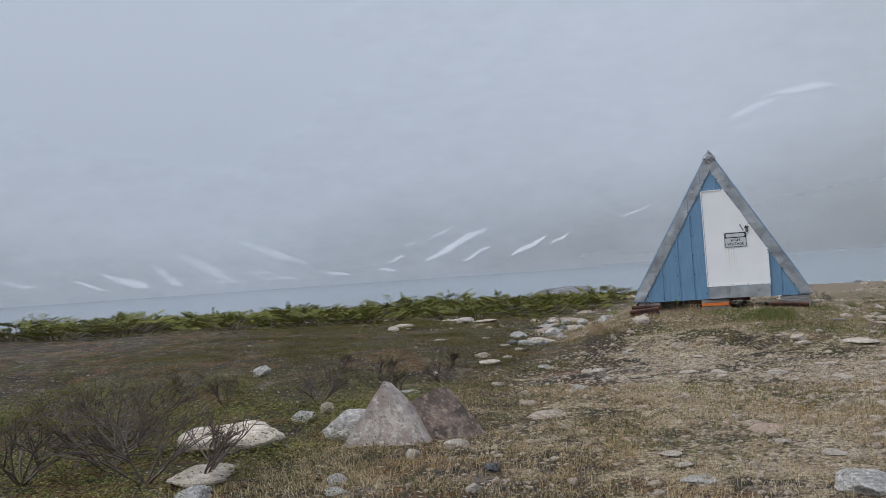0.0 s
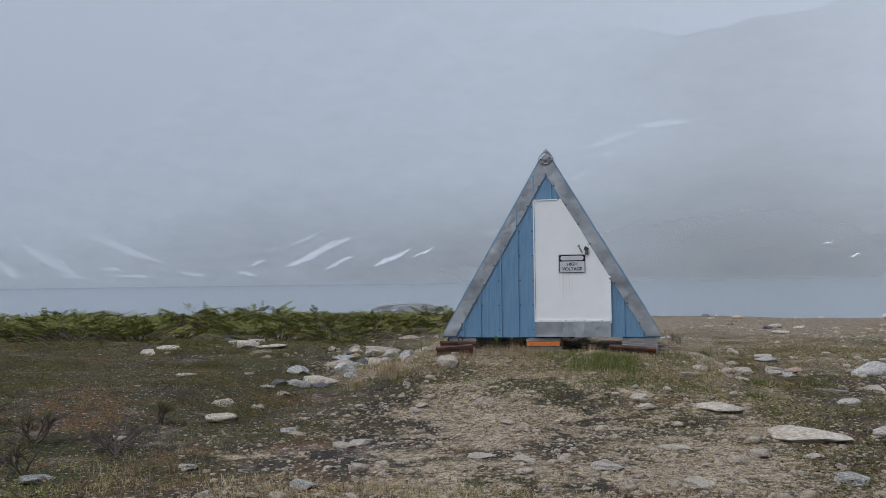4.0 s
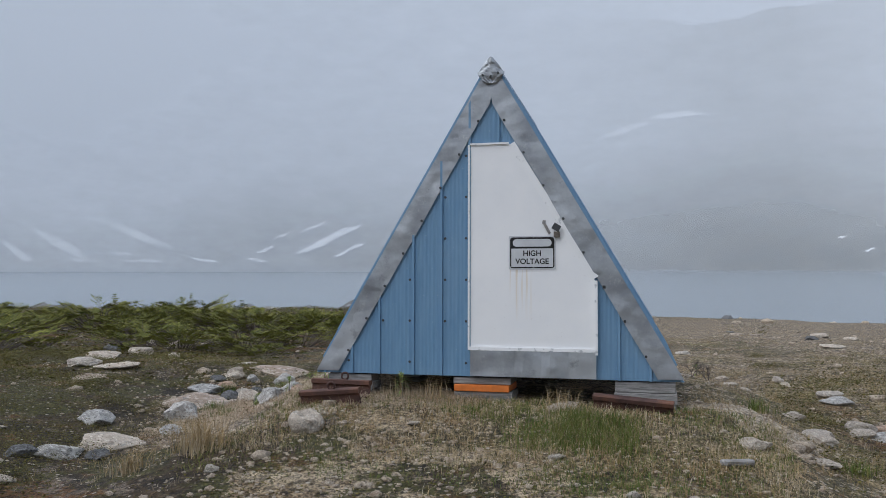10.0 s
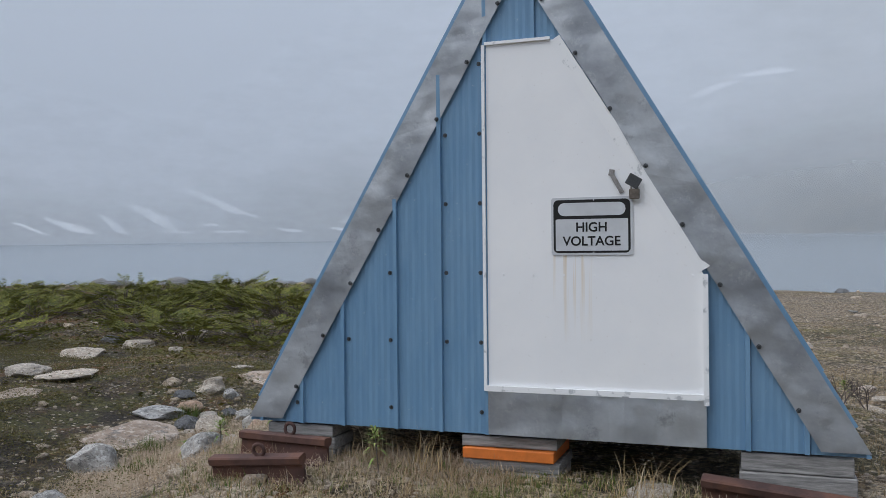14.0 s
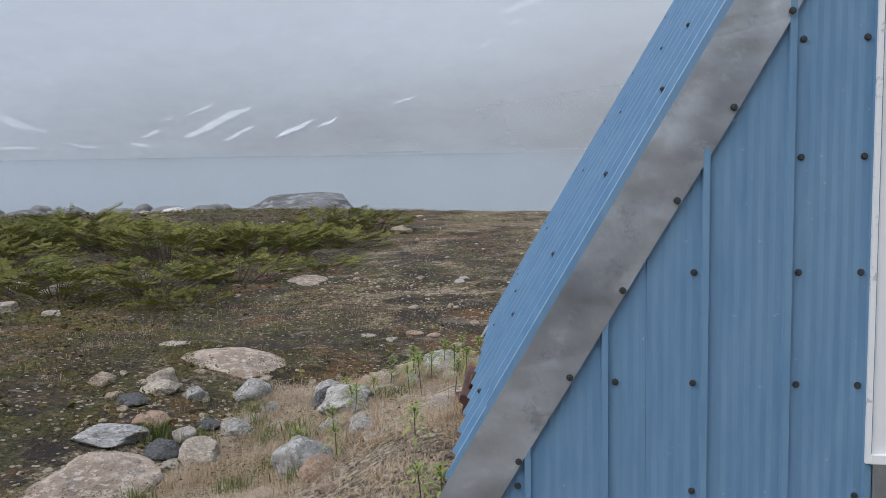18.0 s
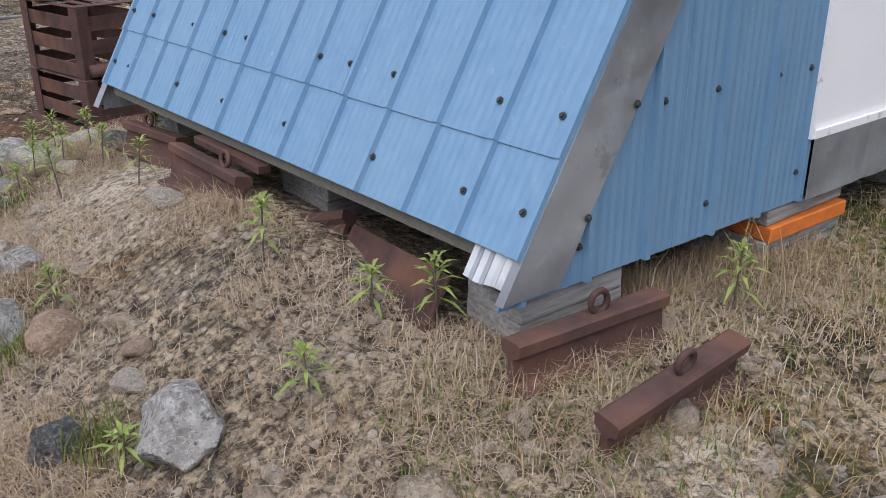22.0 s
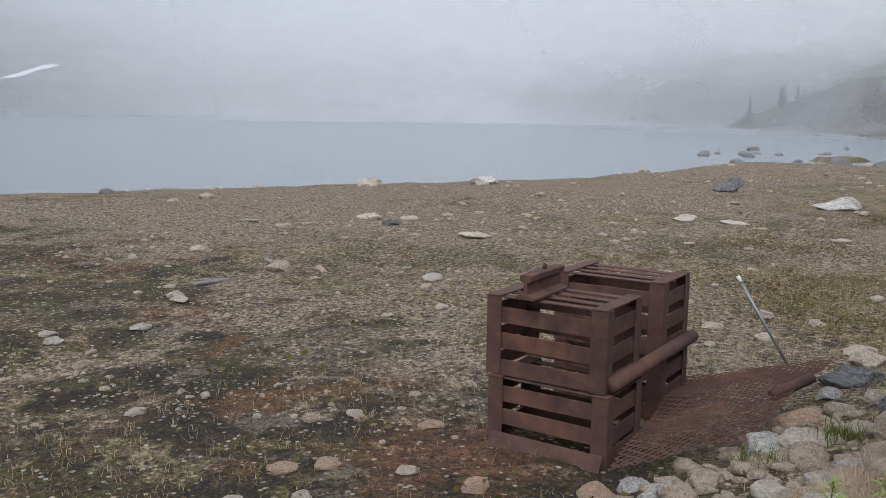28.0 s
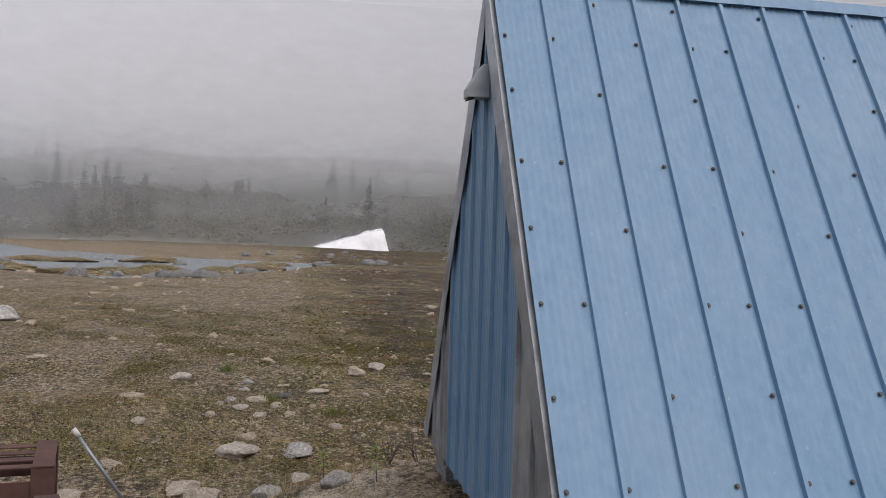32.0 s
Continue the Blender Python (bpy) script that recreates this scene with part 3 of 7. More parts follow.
def ring_sheet(name, radius, z0, z1, a0, a1, material, steps=96, fade=0.12):
    az = np.radians(np.linspace(a0, a1, steps + 1))
    zs = np.linspace(z0, z1, 7)
    A, Z = np.meshgrid(az, zs, indexing="ij")
    V = np.stack([CX + radius * np.sin(A), CY + radius * np.cos(A), Z], -1).reshape(-1, 3)
    i, j = np.meshgrid(np.arange(steps), np.arange(6), indexing="ij")
    k = i * 7 + j
    F = np.stack([k, k + 7, k + 8, k + 1], -1).reshape(-1, 4)
    me = mesh_np(name, V, F, material, True)
    u = np.repeat(np.linspace(0, 1, steps + 1), 7)
    ed = smooth01(np.minimum(u, 1 - u) / fade) if fade else np.ones_like(u)
    me.attributes.new("edge", "FLOAT", "POINT").data.foreach_set("value", ed.astype(np.float32))
    return me


def water():
    az = np.linspace(0, 2 * np.pi, 97)[:-1]
    rr = [20, 60, 150, 400, 1000, 2600]
    V = np.array([[CX + r * np.sin(a), CY + r * np.cos(a), WATER_Z] for r in rr for a in az])
    F = [[i * 96 + j, i * 96 + (j + 1) % 96, (i + 1) * 96 + (j + 1) % 96, (i + 1) * 96 + j][::-1] for i in range(5) for j in range(96)]
    tagged(new("lake_water", mesh_np("lake_water", V, F, M_WATER, True)), "grey misty lake water with small ripples", "lake", kind="structure")


water()

# mist over the lake and in front of the far slopes
MIST = [
    ("lake_mist", 820, -2, 420, -180, 180, 0.55, 0.95, 8, 120, 0.006, 0.0),
    ("slope_mist", 430, -2, 230, -180, 180, 0.28, 0.85, 10, 90, 0.008, 0.0),
    ("shore_mist", 260, -2, 130, 20, 175, 0.42, 0.97, 6, 44, 0.02, 0.15),
    ("wood_mist", 205, -2, 80, 40, 172, 0.27, 0.9, 6, 40, 0.03, 0.12),
    ("stream_mist", 168, -2, 60, 50, 170, 0.25, 0.8, 6, 38, 0.03, 0.12),
    ("bank_mist", 142, -2, 40, 55, 165, 0.24, 0.7, 6, 34, 0.04, 0.12),
]
for nm, rad, z0, z1, a0, a1, lo, hi, h0, h1, sc, fd in MIST:
    mm = mat_mist(nm, (0.93, 0.95, 0.98), lo, hi, h0, h1, sc, 0.5)
    me = ring_sheet(nm, rad, z0, z1, a0, a1, mm, 96, fd)
    if rad > 300:  # thinner over the dark slope across the lake
        az_ = np.repeat(np.linspace(a0, a1, 97), 7)
        me.attributes["edge"].data.foreach_set("value", (1 - 0.34 * np.exp(-((az_ - 6) / 10) ** 2) + 0.42 * np.exp(-((az_ + 40) / 13) ** 2)).astype(np.float32))
    if nm == "shore_mist":  # thick over the near headland
        az_ = np.repeat(np.linspace(a0, a1, 97), 7)
        me.attributes["edge"].data.foreach_set("value", (smooth01((az_ - 20) / 14) * smooth01((175 - az_) / 20) * (1 + 0.7 * np.exp(-((az_ - 49) / 9) ** 2))).astype(np.float32))
    tagged(new(nm, me), "thin bank of pale grey mist", "mist", kind="structure")


def ray_land(az, el, eye=2.0):
    """Where a line of sight from the hut meets the far slope."""
    r = np.linspace(90, 3500, 4000)
    a = math.radians(az)
    x, y = CX + r * math.sin(a), CY + r * math.cos(a)
    below = height(x, y) > eye + r * math.tan(math.radians(el))
    k = int(np.argmax(below)) if below.any() else len(r) - 1
    return x[k], y[k], r[k]


def snow_patch(a0, e0, a1, e1, w, wiggle):
    n = 14
    left, right = [], []
    for k in range(n + 1):
        u = k / n
        az, el = a0 + (a1 - a0) * u, e0 + (e1 - e0) * u
        half = 0.5 * w * (math.sin(math.pi * min(max(u, 0.06), 0.94)) ** 0.6) * (1 + 0.5 * (rng.rand() - 0.5))
        el += wiggle * math.sin(u * 7.0)
        for lst, s in ((left, 1), (right, -1)):
            x, y, r = ray_land(az, max(el + s * half * (0.8 + 0.4 * rng.rand()), 0.02))
            lst.append((x, y, float(height(x, y)) + 0.004 * r))
    V = left + right
    F = [[k, k + 1, n + 2 + k, n + 1 + k] for k in range(n)]
    me = mesh_np("snow_patch", V, F, M_SNOW, True)
    tagged(new("snow_patch", me), "long streak of old snow on the mountainside", "snow patch", group="snow streaks across the lake")


# azimuth, elevation from and to (degrees), breadth
SNOW_WEST = [
    (-50.9, 0.89, -49.1, 0.49, 0.22), (-48.6, 0.05, -47.7, -0.23, 0.15), (-46.9, 0.68, -44.6, -0.18, 0.22), (-45.2, 1.03, -42.0, -0.26, 0.52), (-42.2, 1.18, -40.4, -0.12, 0.52), (-13.9, 3.51, -13.1, 3.82, 0.15), (-11.4, 2.57, -9.7, 3.25, 0.11), (-24.6, 0.65, -20.5, 2.49, 0.48), (-24.4, 1.95, -22.7, 2.80, 0.15), (-22.2, 0.45, -20.3, 1.26, 0.22), (-18.9, 0.58, -16.6, 1.64, 0.33), (-27.2, 0.67, -26.0, 1.03, 0.19), (-26.1, 1.58, -25.2, 1.95, 0.11), (-31.3, 0.33, -29.4, -0.15, 0.22), (-27.8, 0.23, -26.0, -0.07, 0.26),
]
SNOW_MID = [
    (-35.3, 0.11, -32.8, -0.09, 0.30), (-38.4, 0.07, -36.6, -0.02, 0.33), (-40.4, 1.92, -37.5, 0.20, 0.67), (-37.5, 2.90, -32.6, 0.98, 0.48), (-36.1, 0.61, -34.9, 0.46, 0.19), (-5.9, 5.93, -4.7, 6.74, 0.22), (11.0, 0.82, 11.6, 0.91, 0.11), (9.5, 1.53, 10.1, 1.78, 0.11),
]
SNOW_EAST = [
    (-4.4, 8.32, -1.7, 9.03, 0.45), (-3.8, 7.54, -2.8, 7.94, 0.30), (-1.7, 9.47, 1.6, 9.50, 0.37), (-16.3, 1.14, -15.0, 1.80, 0.15), (16.2, 1.49, 19.2, 2.30, 0.26), (34.6, 3.24, 35.7, 2.73, 0.2), (54.3, 5.99, 56.0, 6.55, 0.30),
]
for k, s in enumerate(SNOW_WEST + SNOW_MID + SNOW_EAST):
    snow_patch(*s, 0.06 * (-1) ** k)


# ---- the A-frame hut ----
HW, HH = 1.44, 2.45  # half width and height of the gable
TAN = HH / HW
SLOPE = math.hypot(HW, HH)
PITCH, ROOF_PITCH = 0.2286, HUT_D / 12
SKEW = 0.022
HUT = pose(HX, HY, 0.955, -1.1, -0.3, 1.15)
hut = tagged(new("a_frame_hut"), "small A-frame hut of blue ribbed steel sheets with galvanised edge flashing", "hut")
hut.matrix_world = HUT


def profile(w0, w1, phase=0.0, rib=0.017, minor=0.0018, pitch=PITCH):
    """Positions across a ribbed sheet and how far each stands out."""
    pts = []
    k0, k1 = math.floor((w0 - phase) / pitch) - 1, math.ceil((w1 - phase) / pitch) + 1
    for k in range(k0, k1 + 1):
        c = phase + k * pitch
        pts += [(c - 0.0125, 0), (c - 0.009, rib), (c + 0.009, rib), (c + 0.0125, 0)]
        for q in range(1, 12):
            u = c + 0.019 + (pitch - 0.038) * q / 12
            pts.append((u, minor if q % 2 else 0))
    pts = [p for p in pts if w0 < p[0] < w1]

    def edge(u):
        return rib if abs((u - phase + pitch / 2) % pitch - pitch / 2) < 0.008 else 0
    return [(w0, edge(w0))] + pts + [(w1, edge(w1))]


def sheet(bm, cols, lo, hi, place, rows=4, thick=0.003):
    """Ribbed sheet: cols from profile(), lo/hi give its ends at each position, place(u, v, out) its point."""
    front, back = [], []
    for u, out in cols:
        vs = [lo(u) + (hi(u) - lo(u)) * k / rows for k in range(rows + 1)]
        front.append([bm.verts.new(place(u, v, out)) for v in vs])
        back.append([bm.verts.new(place(u, v, out - thick)) for v in vs])
    for i in range(len(cols) - 1):
        for k in range(rows):
            bm.faces.new((front[i][k], front[i + 1][k], front[i + 1][k + 1], front[i][k + 1]))
            bm.faces.new((back[i][k], back[i][k + 1], back[i + 1][k + 1], back[i + 1][k]))
        bm.faces.new((front[i][0], back[i][0], back[i + 1][0], front[i + 1][0]))
        bm.faces.new((front[i][rows], front[i + 1][rows], back[i + 1][rows], back[i][rows]))
    for g in (0, len(cols) - 1):
        for k in range(rows):
            bm.faces.new((front[g][k], front[g][k + 1], back[g][k + 1], back[g][k]))
    bmesh.ops.recalc_face_normals(bm, faces=bm.faces)
    return bm


def gable(x):
    return max(0.0, (HW - 0.012 - abs(x)) * TAN)


def front_at(u, v, out):
    return (u, -0.004 - out, v)


DX0, DX1, DZ0, DKNEE, DZ1 = -0.168, 0.798, 0.195, 0.735, 1.795
PH = -0.172
PH2 = -0.912
part("front_sheet", sheet(bmesh.new(), profile(-1.44, -0.793, PH2), lambda u: -0.01, gable, front_at), M_BLUE, hut)
part("front_sheet", sheet(bmesh.new(), profile(-0.7925, DX0 + 0.03, PH), lambda u: -0.01, gable, lambda u, v, o: front_at(u, v, o + 0.002)), M_BLUE, hut)
part("front_sheet", sheet(bmesh.new(), profile(DX1 - 0.03, 1.44, PH), lambda u: -0.01, gable, front_at), M_BLUE, hut)
part("front_sheet", sheet(bmesh.new(), profile(DX0 + 0.03, 0.5, PH), lambda u: min(DZ1 - 0.03, gable(u)), gable, front_at), M_BLUE, hut)

# roof sheets: u along the depth, v up the slope from the eave
NX, NZ = HH / SLOPE, HW / SLOPE


def roof_at(side):
    def place(u, v, out):
        x, z = HW - v * HW / SLOPE, v * HH / SLOPE
        return (side * (x + out * NX), u, z + out * NZ)
    return place


EAVE, LAP = 0.125, 0.385
for side in (-1, 1):
    for k in range(3):
        u0, u1 = k * 4 * ROOF_PITCH - (0.018 if k == 0 else 0.0), (k + 1) * 4 * ROOF_PITCH
        cols = profile(u0 + 0.0006, u1 - 0.0006, -0.008, pitch=ROOF_PITCH)
        jag = 0.004 * (k - 1)
        part("roof_sheet", sheet(bmesh.new(), cols, lambda u: EAVE, lambda u: LAP + 0.02, roof_at(side), 3), M_BLUE, hut)
        cols = [(u, o + 0.005) for u, o in cols]
        part("roof_sheet", sheet(bmesh.new(), cols, lambda u: LAP + jag, lambda u: SLOPE - 0.03, roof_at(side), 6), M_BLUE, hut)

# back wall and its vent hood
def back_at(u, v, o):
    return (u, HUT_D - 0.002 + o, v)


part("back_sheet", sheet(bmesh.new(), profile(-0.68, 0.68, 0.0), lambda u: -0.01, gable, back_at), M_BLUE, hut, "blue ribbed sheet")
for x0, x1 in ((-1.4, -0.68), (0.68, 1.4)):
    part("back_sheet", sheet(bmesh.new(), profile(x0, x1, 0.0), lambda u: -0.01, gable, back_at), M_GALV, hut, "bare galvanised ribbed sheet")
hood = bmesh.new()
prism(hood, [(0, 0), (-0.03, 0.0), (-0.1, -0.11), (-0.1, -0.15), (0, -0.15)], -0.05, 0.05)
vent = part("vent_hood", hood, M_GALV, hut, "bent galvanised vent hood", m=pose(-0.02, HUT_D + 0.005, 2.04, 0, 0, -90))
part("louvre", boxed(0.08, 0.09, 0.005, (-0.055, 0, -0.145), (0, -20, 0)), M_SHADE, vent)


# galvanised flashing on the edges
def strip(side, y, width, lift, name="edge_flashing", z_top=HH, reach=0.05):
    """Flashing along one gable edge, folded round on to the roof."""
    bm = bmesh.new()
    n = 44
    outer, inner, fold, back = [], [], [], []
    sgn = -1 if y < 1 else 1
    for k in range(n + 1):
        v = 0.008 + (SLOPE - 0.008) * k / n
        x, z = HW - v * HW / SLOPE, v * HH / SLOPE
        dent = 0.006 * noise.noise((v * 3.1, side * 5.0, y)) + 0.003 * noise.noise((v * 11.0, side * 3.0, y))
        wv = width * (1 + 0.05 * noise.noise((v * 2.0, 7.0 + side, y)))
        inx = max(x - wv / (HH / SLOPE), 0.0)
        outer.append(bm.verts.new((side * (x + 0.003 * NX), y + sgn * lift, z + 0.003 * NZ)))
        inner.append(bm.verts.new((side * inx, y + sgn * (lift + dent), z)))
        fold.append(bm.verts.new((side * (x - 0.006 * NX), y - sgn * reach, z - 0.006 * NZ)))
    for k in range(n):
        bm.faces.new((outer[k], inner[k], inner[k + 1], outer[k + 1]))
        bm.faces.new((outer[k], outer[k + 1], fold[k + 1], fold[k]))
    bmesh.ops.remove_doubles(bm, verts=bm.verts, dist=0.0005)
    bmesh.ops.recalc_face_normals(bm, faces=bm.faces)
    bmesh.ops.solidify(bm, geom=bm.faces[:], thickness=0.002)
    return part(name, bm, M_GALV, hut, "dented galvanised flashing")


for side in (-1, 1):
    strip(side, 0.0, 0.16, 0.024 + 0.001 * side, reach=0.012)
    strip(side, HUT_D, 0.13, 0.02 + 0.001 * side, reach=0.02)
# crumpled ribbed feet where the flashing turns under the eave
for side in (-1, 1):
    cols = [(-0.012 + 0.013 * k, -0.022 + (0.009 if k % 3 == 1 else 0.0) + 0.004 * noise.noise((k * 0.9, side, 0))) for k in range(14)]
    part("flashing_foot", sheet(bmesh.new(), cols, lambda u: 0.04 + 0.004 * math.sin(u * 40), lambda u: EAVE + 0.02, roof_at(side), 2), M_GALV, hut, "crumpled ribbed flashing end")
# ridge cap with scalloped hems, and the crumpled end with its lifting eye
bm = bmesh.new()
for side in (-1, 1):
    sheet(bm, [(0.02 + k * (HUT_D - 0.04) / 24, 0.026 + (0.003 if k % 2 else 0)) for k in range(25)], lambda u: SLOPE - 0.06, lambda u: SLOPE + 0.012, roof_at(side), 2)
part("ridge_cap", bm, M_BLUE, hut, "blue folded ridge cap")
# crumpled sheet wrapped over the apex, with three rivets
bm = bmesh.new()
cap_rows = []
for i in range(13):
    v = i / 12
    zc = HH + 0.028 - 0.205 * v
    half = 0.012 + 0.098 * min(v / 0.62, 1.0) - 0.075 * max((v - 0.62) / 0.38, 0.0)
    line = []
    for j in range(11):
        c_ = -1 + j / 5
        dent = 0.012 * noise.noise((c_ * 1.7, v * 4.0, 3.0)) + 0.006 * noise.noise((c_ * 5.0, v * 9.0, 1.0))
        line.append(bm.verts.new((c_ * half + 0.006 * noise.noise((v * 7, c_, 2.0)), -0.046 - dent + 0.014 * c_ * c_, zc + 0.012 * noise.noise((c_ * 2.0, v * 3, 8.0)))))
    cap_rows.append(line)
for i in range(12):
    for j in range(10):
        bm.faces.new((cap_rows[i][j], cap_rows[i + 1][j], cap_rows[i + 1][j + 1], cap_rows[i][j + 1]))
bmesh.ops.recalc_face_normals(bm, faces=bm.faces)
bmesh.ops.solidify(bm, geom=bm.faces[:], thickness=0.006)
apex = part("apex_cap", bm, M_GALV, hut, "crumpled galvanised apex cap")
for x, z in ((-0.062, HH - 0.112), (0.002, HH - 0.125), (0.06, HH - 0.1)):
    part("rivet", tube(bmesh.new(), (x, -0.062, z), (x, -0.03, z), 0.009, 0.011), M_SCREW, apex)

# door, its frame and sill
door_pts = [(DX0, DZ0), (DX1, DZ0), (DX1, DKNEE - 0.005), (0.15, DZ1), (DX0, DZ1)]
door = part("door", prism(bmesh.new(), door_pts, -0.022, 0.02), M_WHITE, hut, "white painted door cut to the slope of the gable")


def bar2(a, b, w, t, y):
    """Flat bar in the gable's plane from a to b (x, z)."""
    a, b = Vector((a[0], 0, a[1])), Vector((b[0], 0, b[1]))
    d = (b - a).normalized()
    s = Vector((-d.z, 0, d.x)) * w / 2
    pts = [((a + s).x, (a + s).z), ((b + s).x, (b + s).z), ((b - s).x, (b - s).z), ((a - s).x, (a - s).z)]
    return prism(bmesh.new(), pts, y - t, y)


part("door_frame", bar2((0.16, DZ1 + 0.004), (DX1 + 0.002, DKNEE + 0.02), 0.054, 0.008, -0.016), M_PEEL, hut, "white frame strip with peeling paint")
part("door_frame", bar2((DX1 + 0.006, DKNEE), (DX1 + 0.006, DZ0 - 0.02), 0.022, 0.02, -0.022), M_PEEL, hut)
part("door_frame", bar2((DX0 - 0.008, DZ0), (DX0 - 0.008, DZ1), 0.014, 0.012, -0.022), M_PEEL, hut)
part("door_frame", bar2((DX0, DZ1 + 0.006), (0.14, DZ1 + 0.006), 0.014, 0.012, -0.022), M_PEEL, hut)
part("drip_edge", bar2((DX0, DZ0 + 0.012), (DX1, DZ0 + 0.012), 0.026, 0.012, -0.024), M_PEEL, door)
bm = bmesh.new()
n = 14
cols = [(DX0 + 0.005 + (DX1 - DX0) * k / n, 0.006 * noise.noise((k * 0.7, 1.0, 2.0)) + 0.03) for k in range(n + 1)]
sheet(bm, cols, lambda u: -0.005, lambda u: DZ0 + 0.004, front_at, 4)
part("door_sill", bm, M_GALV, hut, "dented galvanised sill below the door")

# floor frame, and a deck with the shade under the hut in its colour
part("rim_board", boxed(0.03, HUT_D - 0.06, 0.05, (-1.335, HUT_D / 2, 0.082)), M_JOIST, hut, "olive treated rim board")
part("rim_board", boxed(0.03, HUT_D - 0.06, 0.05, (1.335, HUT_D / 2, 0.082)), M_JOIST, hut)
part("floor_deck", boxed(2.5, HUT_D - 0.1, 0.05, (0, HUT_D / 2, 0.045)), M_SHADE, hut)

# screws
bm = bmesh.new()
tube(bm, (0, 0, 0), (0, 0, 0.003), 0.0105, 0.0105, 8)
tube(bm, (0, 0, 0.003), (0, 0, 0.009), 0.0068, 0.006, 6)
screw_me = bpy.data.meshes.new("screw")
bm.to_mesh(screw_me)
bm.free()
screw_me.materials.append(M_SCREW)


def screw(p, nrm):
    attach("screw", screw_me, hut, Matrix.Translation(p) @ Vector(nrm).to_track_quat("Z", "Y").to_matrix().to_4x4())


ROWS_V = [0.26, 0.47, 0.82, 1.15, 1.5, 1.84, 2.17, 2.5, 2.69]
for side in (-1, 1):
    at = roof_at(side)
    for i, v in enumerate(ROWS_V):
        for k in range(13):
            if k in (0, 12):
                use = side < 0 or i % 2
            elif i == 0:
                use = k % 2 == 1
            else:
                use = (k + i // 2 * 2 + (i % 2)) % 2 == 0 or k % 4 == 0
            if not use or (side > 0 and i % 2):
                continue
            u = min(max(k * ROOF_PITCH + (0.026 if (k * 7 + i) % 3 else -0.026), 0.035), HUT_D - 0.03)
            screw(at(u, v + 0.012 * ((k * 5 + i * 3) % 5 - 2), 0.004 if v < LAP else 0.009), (side * NX, 0, NZ))
for k in range(-5, 6):
    x = PH + k * PITCH if k > -3 else PH2 + (k + 3) * PITCH
    for i in range(8):
        z = 0.09 + i * 0.325
        xo = x + 0.03 * (1 if k % 2 else -1)
        if z > gable(xo) - 0.32 or (DX0 - 0.03 < xo < DX1 + 0.02 and z < DZ1 + 0.05) or (i == 0 and k % 2):
            continue
        screw((xo, -0.006, z), (0, -1, 0))
for side in (-1, 1):
    for i in range(9):
        v = 0.2 + i * 0.3
        x, z = HW - v * HW / SLOPE - 0.148 / NX, v * HH / SLOPE
        if x > 0.05:
            screw((side * x, -0.027, z), (0, -1, 0))

# the hut stands a little out of square: its rear leans to one side
for ob in hut.children:
    if ob.data.users > 1:
        ob.location.x -= SKEW * ob.location.y
    elif ob.name.split(".")[0] != "vent_hood":
        for v in ob.data.vertices:
            v.co.x -= SKEW * v.co.y
        ob.data.update()
    else:
        ob.location.x -= SKEW * HUT_D

# warning sign on the door
sign = new("warning_sign")
sign.matrix_world = HUT @ pose(0.321, -0.0255, 0.948, 90, 0, 0)
tagged(sign, "faded black and white high voltage sign screwed to the white door", "warning sign")


def rounded(w, h, r, cx=0.0, cy=0.0, k=5):
    pts = []
    for qx, qy, a0 in ((1, 1, 0), (-1, 1, 90), (-1, -1, 180), (1, -1, 270)):
        for i in range(k + 1):
            a = radians(a0 + 90 * i / k)
            pts.append((cx + qx * (w / 2 - r) + r * math.cos(a), cy + qy * (h / 2 - r) + r * math.sin(a)))
    return pts


def flat(name, pts, z0, z1, material, parent):
    bm = bmesh.new()
    lo, hi = [bm.verts.new((x, y, z0)) for x, y in pts], [bm.verts.new((x, y, z1)) for x, y in pts]
    bm.faces.new(hi)
    k = len(pts)
    for i in range(k):
        bm.faces.new((lo[i], lo[(i + 1) % k], hi[(i + 1) % k], hi[i]))
    return part(name, bm, material, parent)


flat("plate", rounded(0.362, 0.258, 0.012), 0.0, 0.0015, M_SIGN, sign)
flat("border", rounded(0.342, 0.238, 0.022), 0.0015, 0.0022, M_BLACK, sign)
flat("panel", rounded(0.322, 0.142, 0.006, 0, -0.0385), 0.0022, 0.003, M_SIGN, sign)
flat("blank_band", rounded(0.30, 0.058, 0.028, 0, 0.076), 0.0022, 0.003, M_SIGN, sign)
for y in (0.118, -0.118):
    flat("gap_mark", rounded(0.004, 0.01, 0.001, 0.01, y), 0.0022, 0.0026, M_SIGN, sign)


def lettering(text, size, x, y, parent):
    cu = bpy.data.curves.new("lettering", "FONT")
    cu.body, cu.size, cu.align_x, cu.align_y = text, size, "CENTER", "CENTER"
    cu.extrude, cu.offset = 0.0004, 0.0012
    tmp = new("lettering", cu)
    me = bpy.data.meshes.new_from_object(tmp.evaluated_get(bpy.context.evaluated_depsgraph_get()))
    bpy.data.objects.remove(tmp)
    me.materials.clear()
    me.materials.append(M_BLACK)
    attach("lettering", me, parent, pose(x, y, 0.0034), "black capital letters")


lettering("HIGH", 0.058, 0.0, -0.006, sign)
lettering("VOLTAGE", 0.058, 0.0, -0.068, sign)

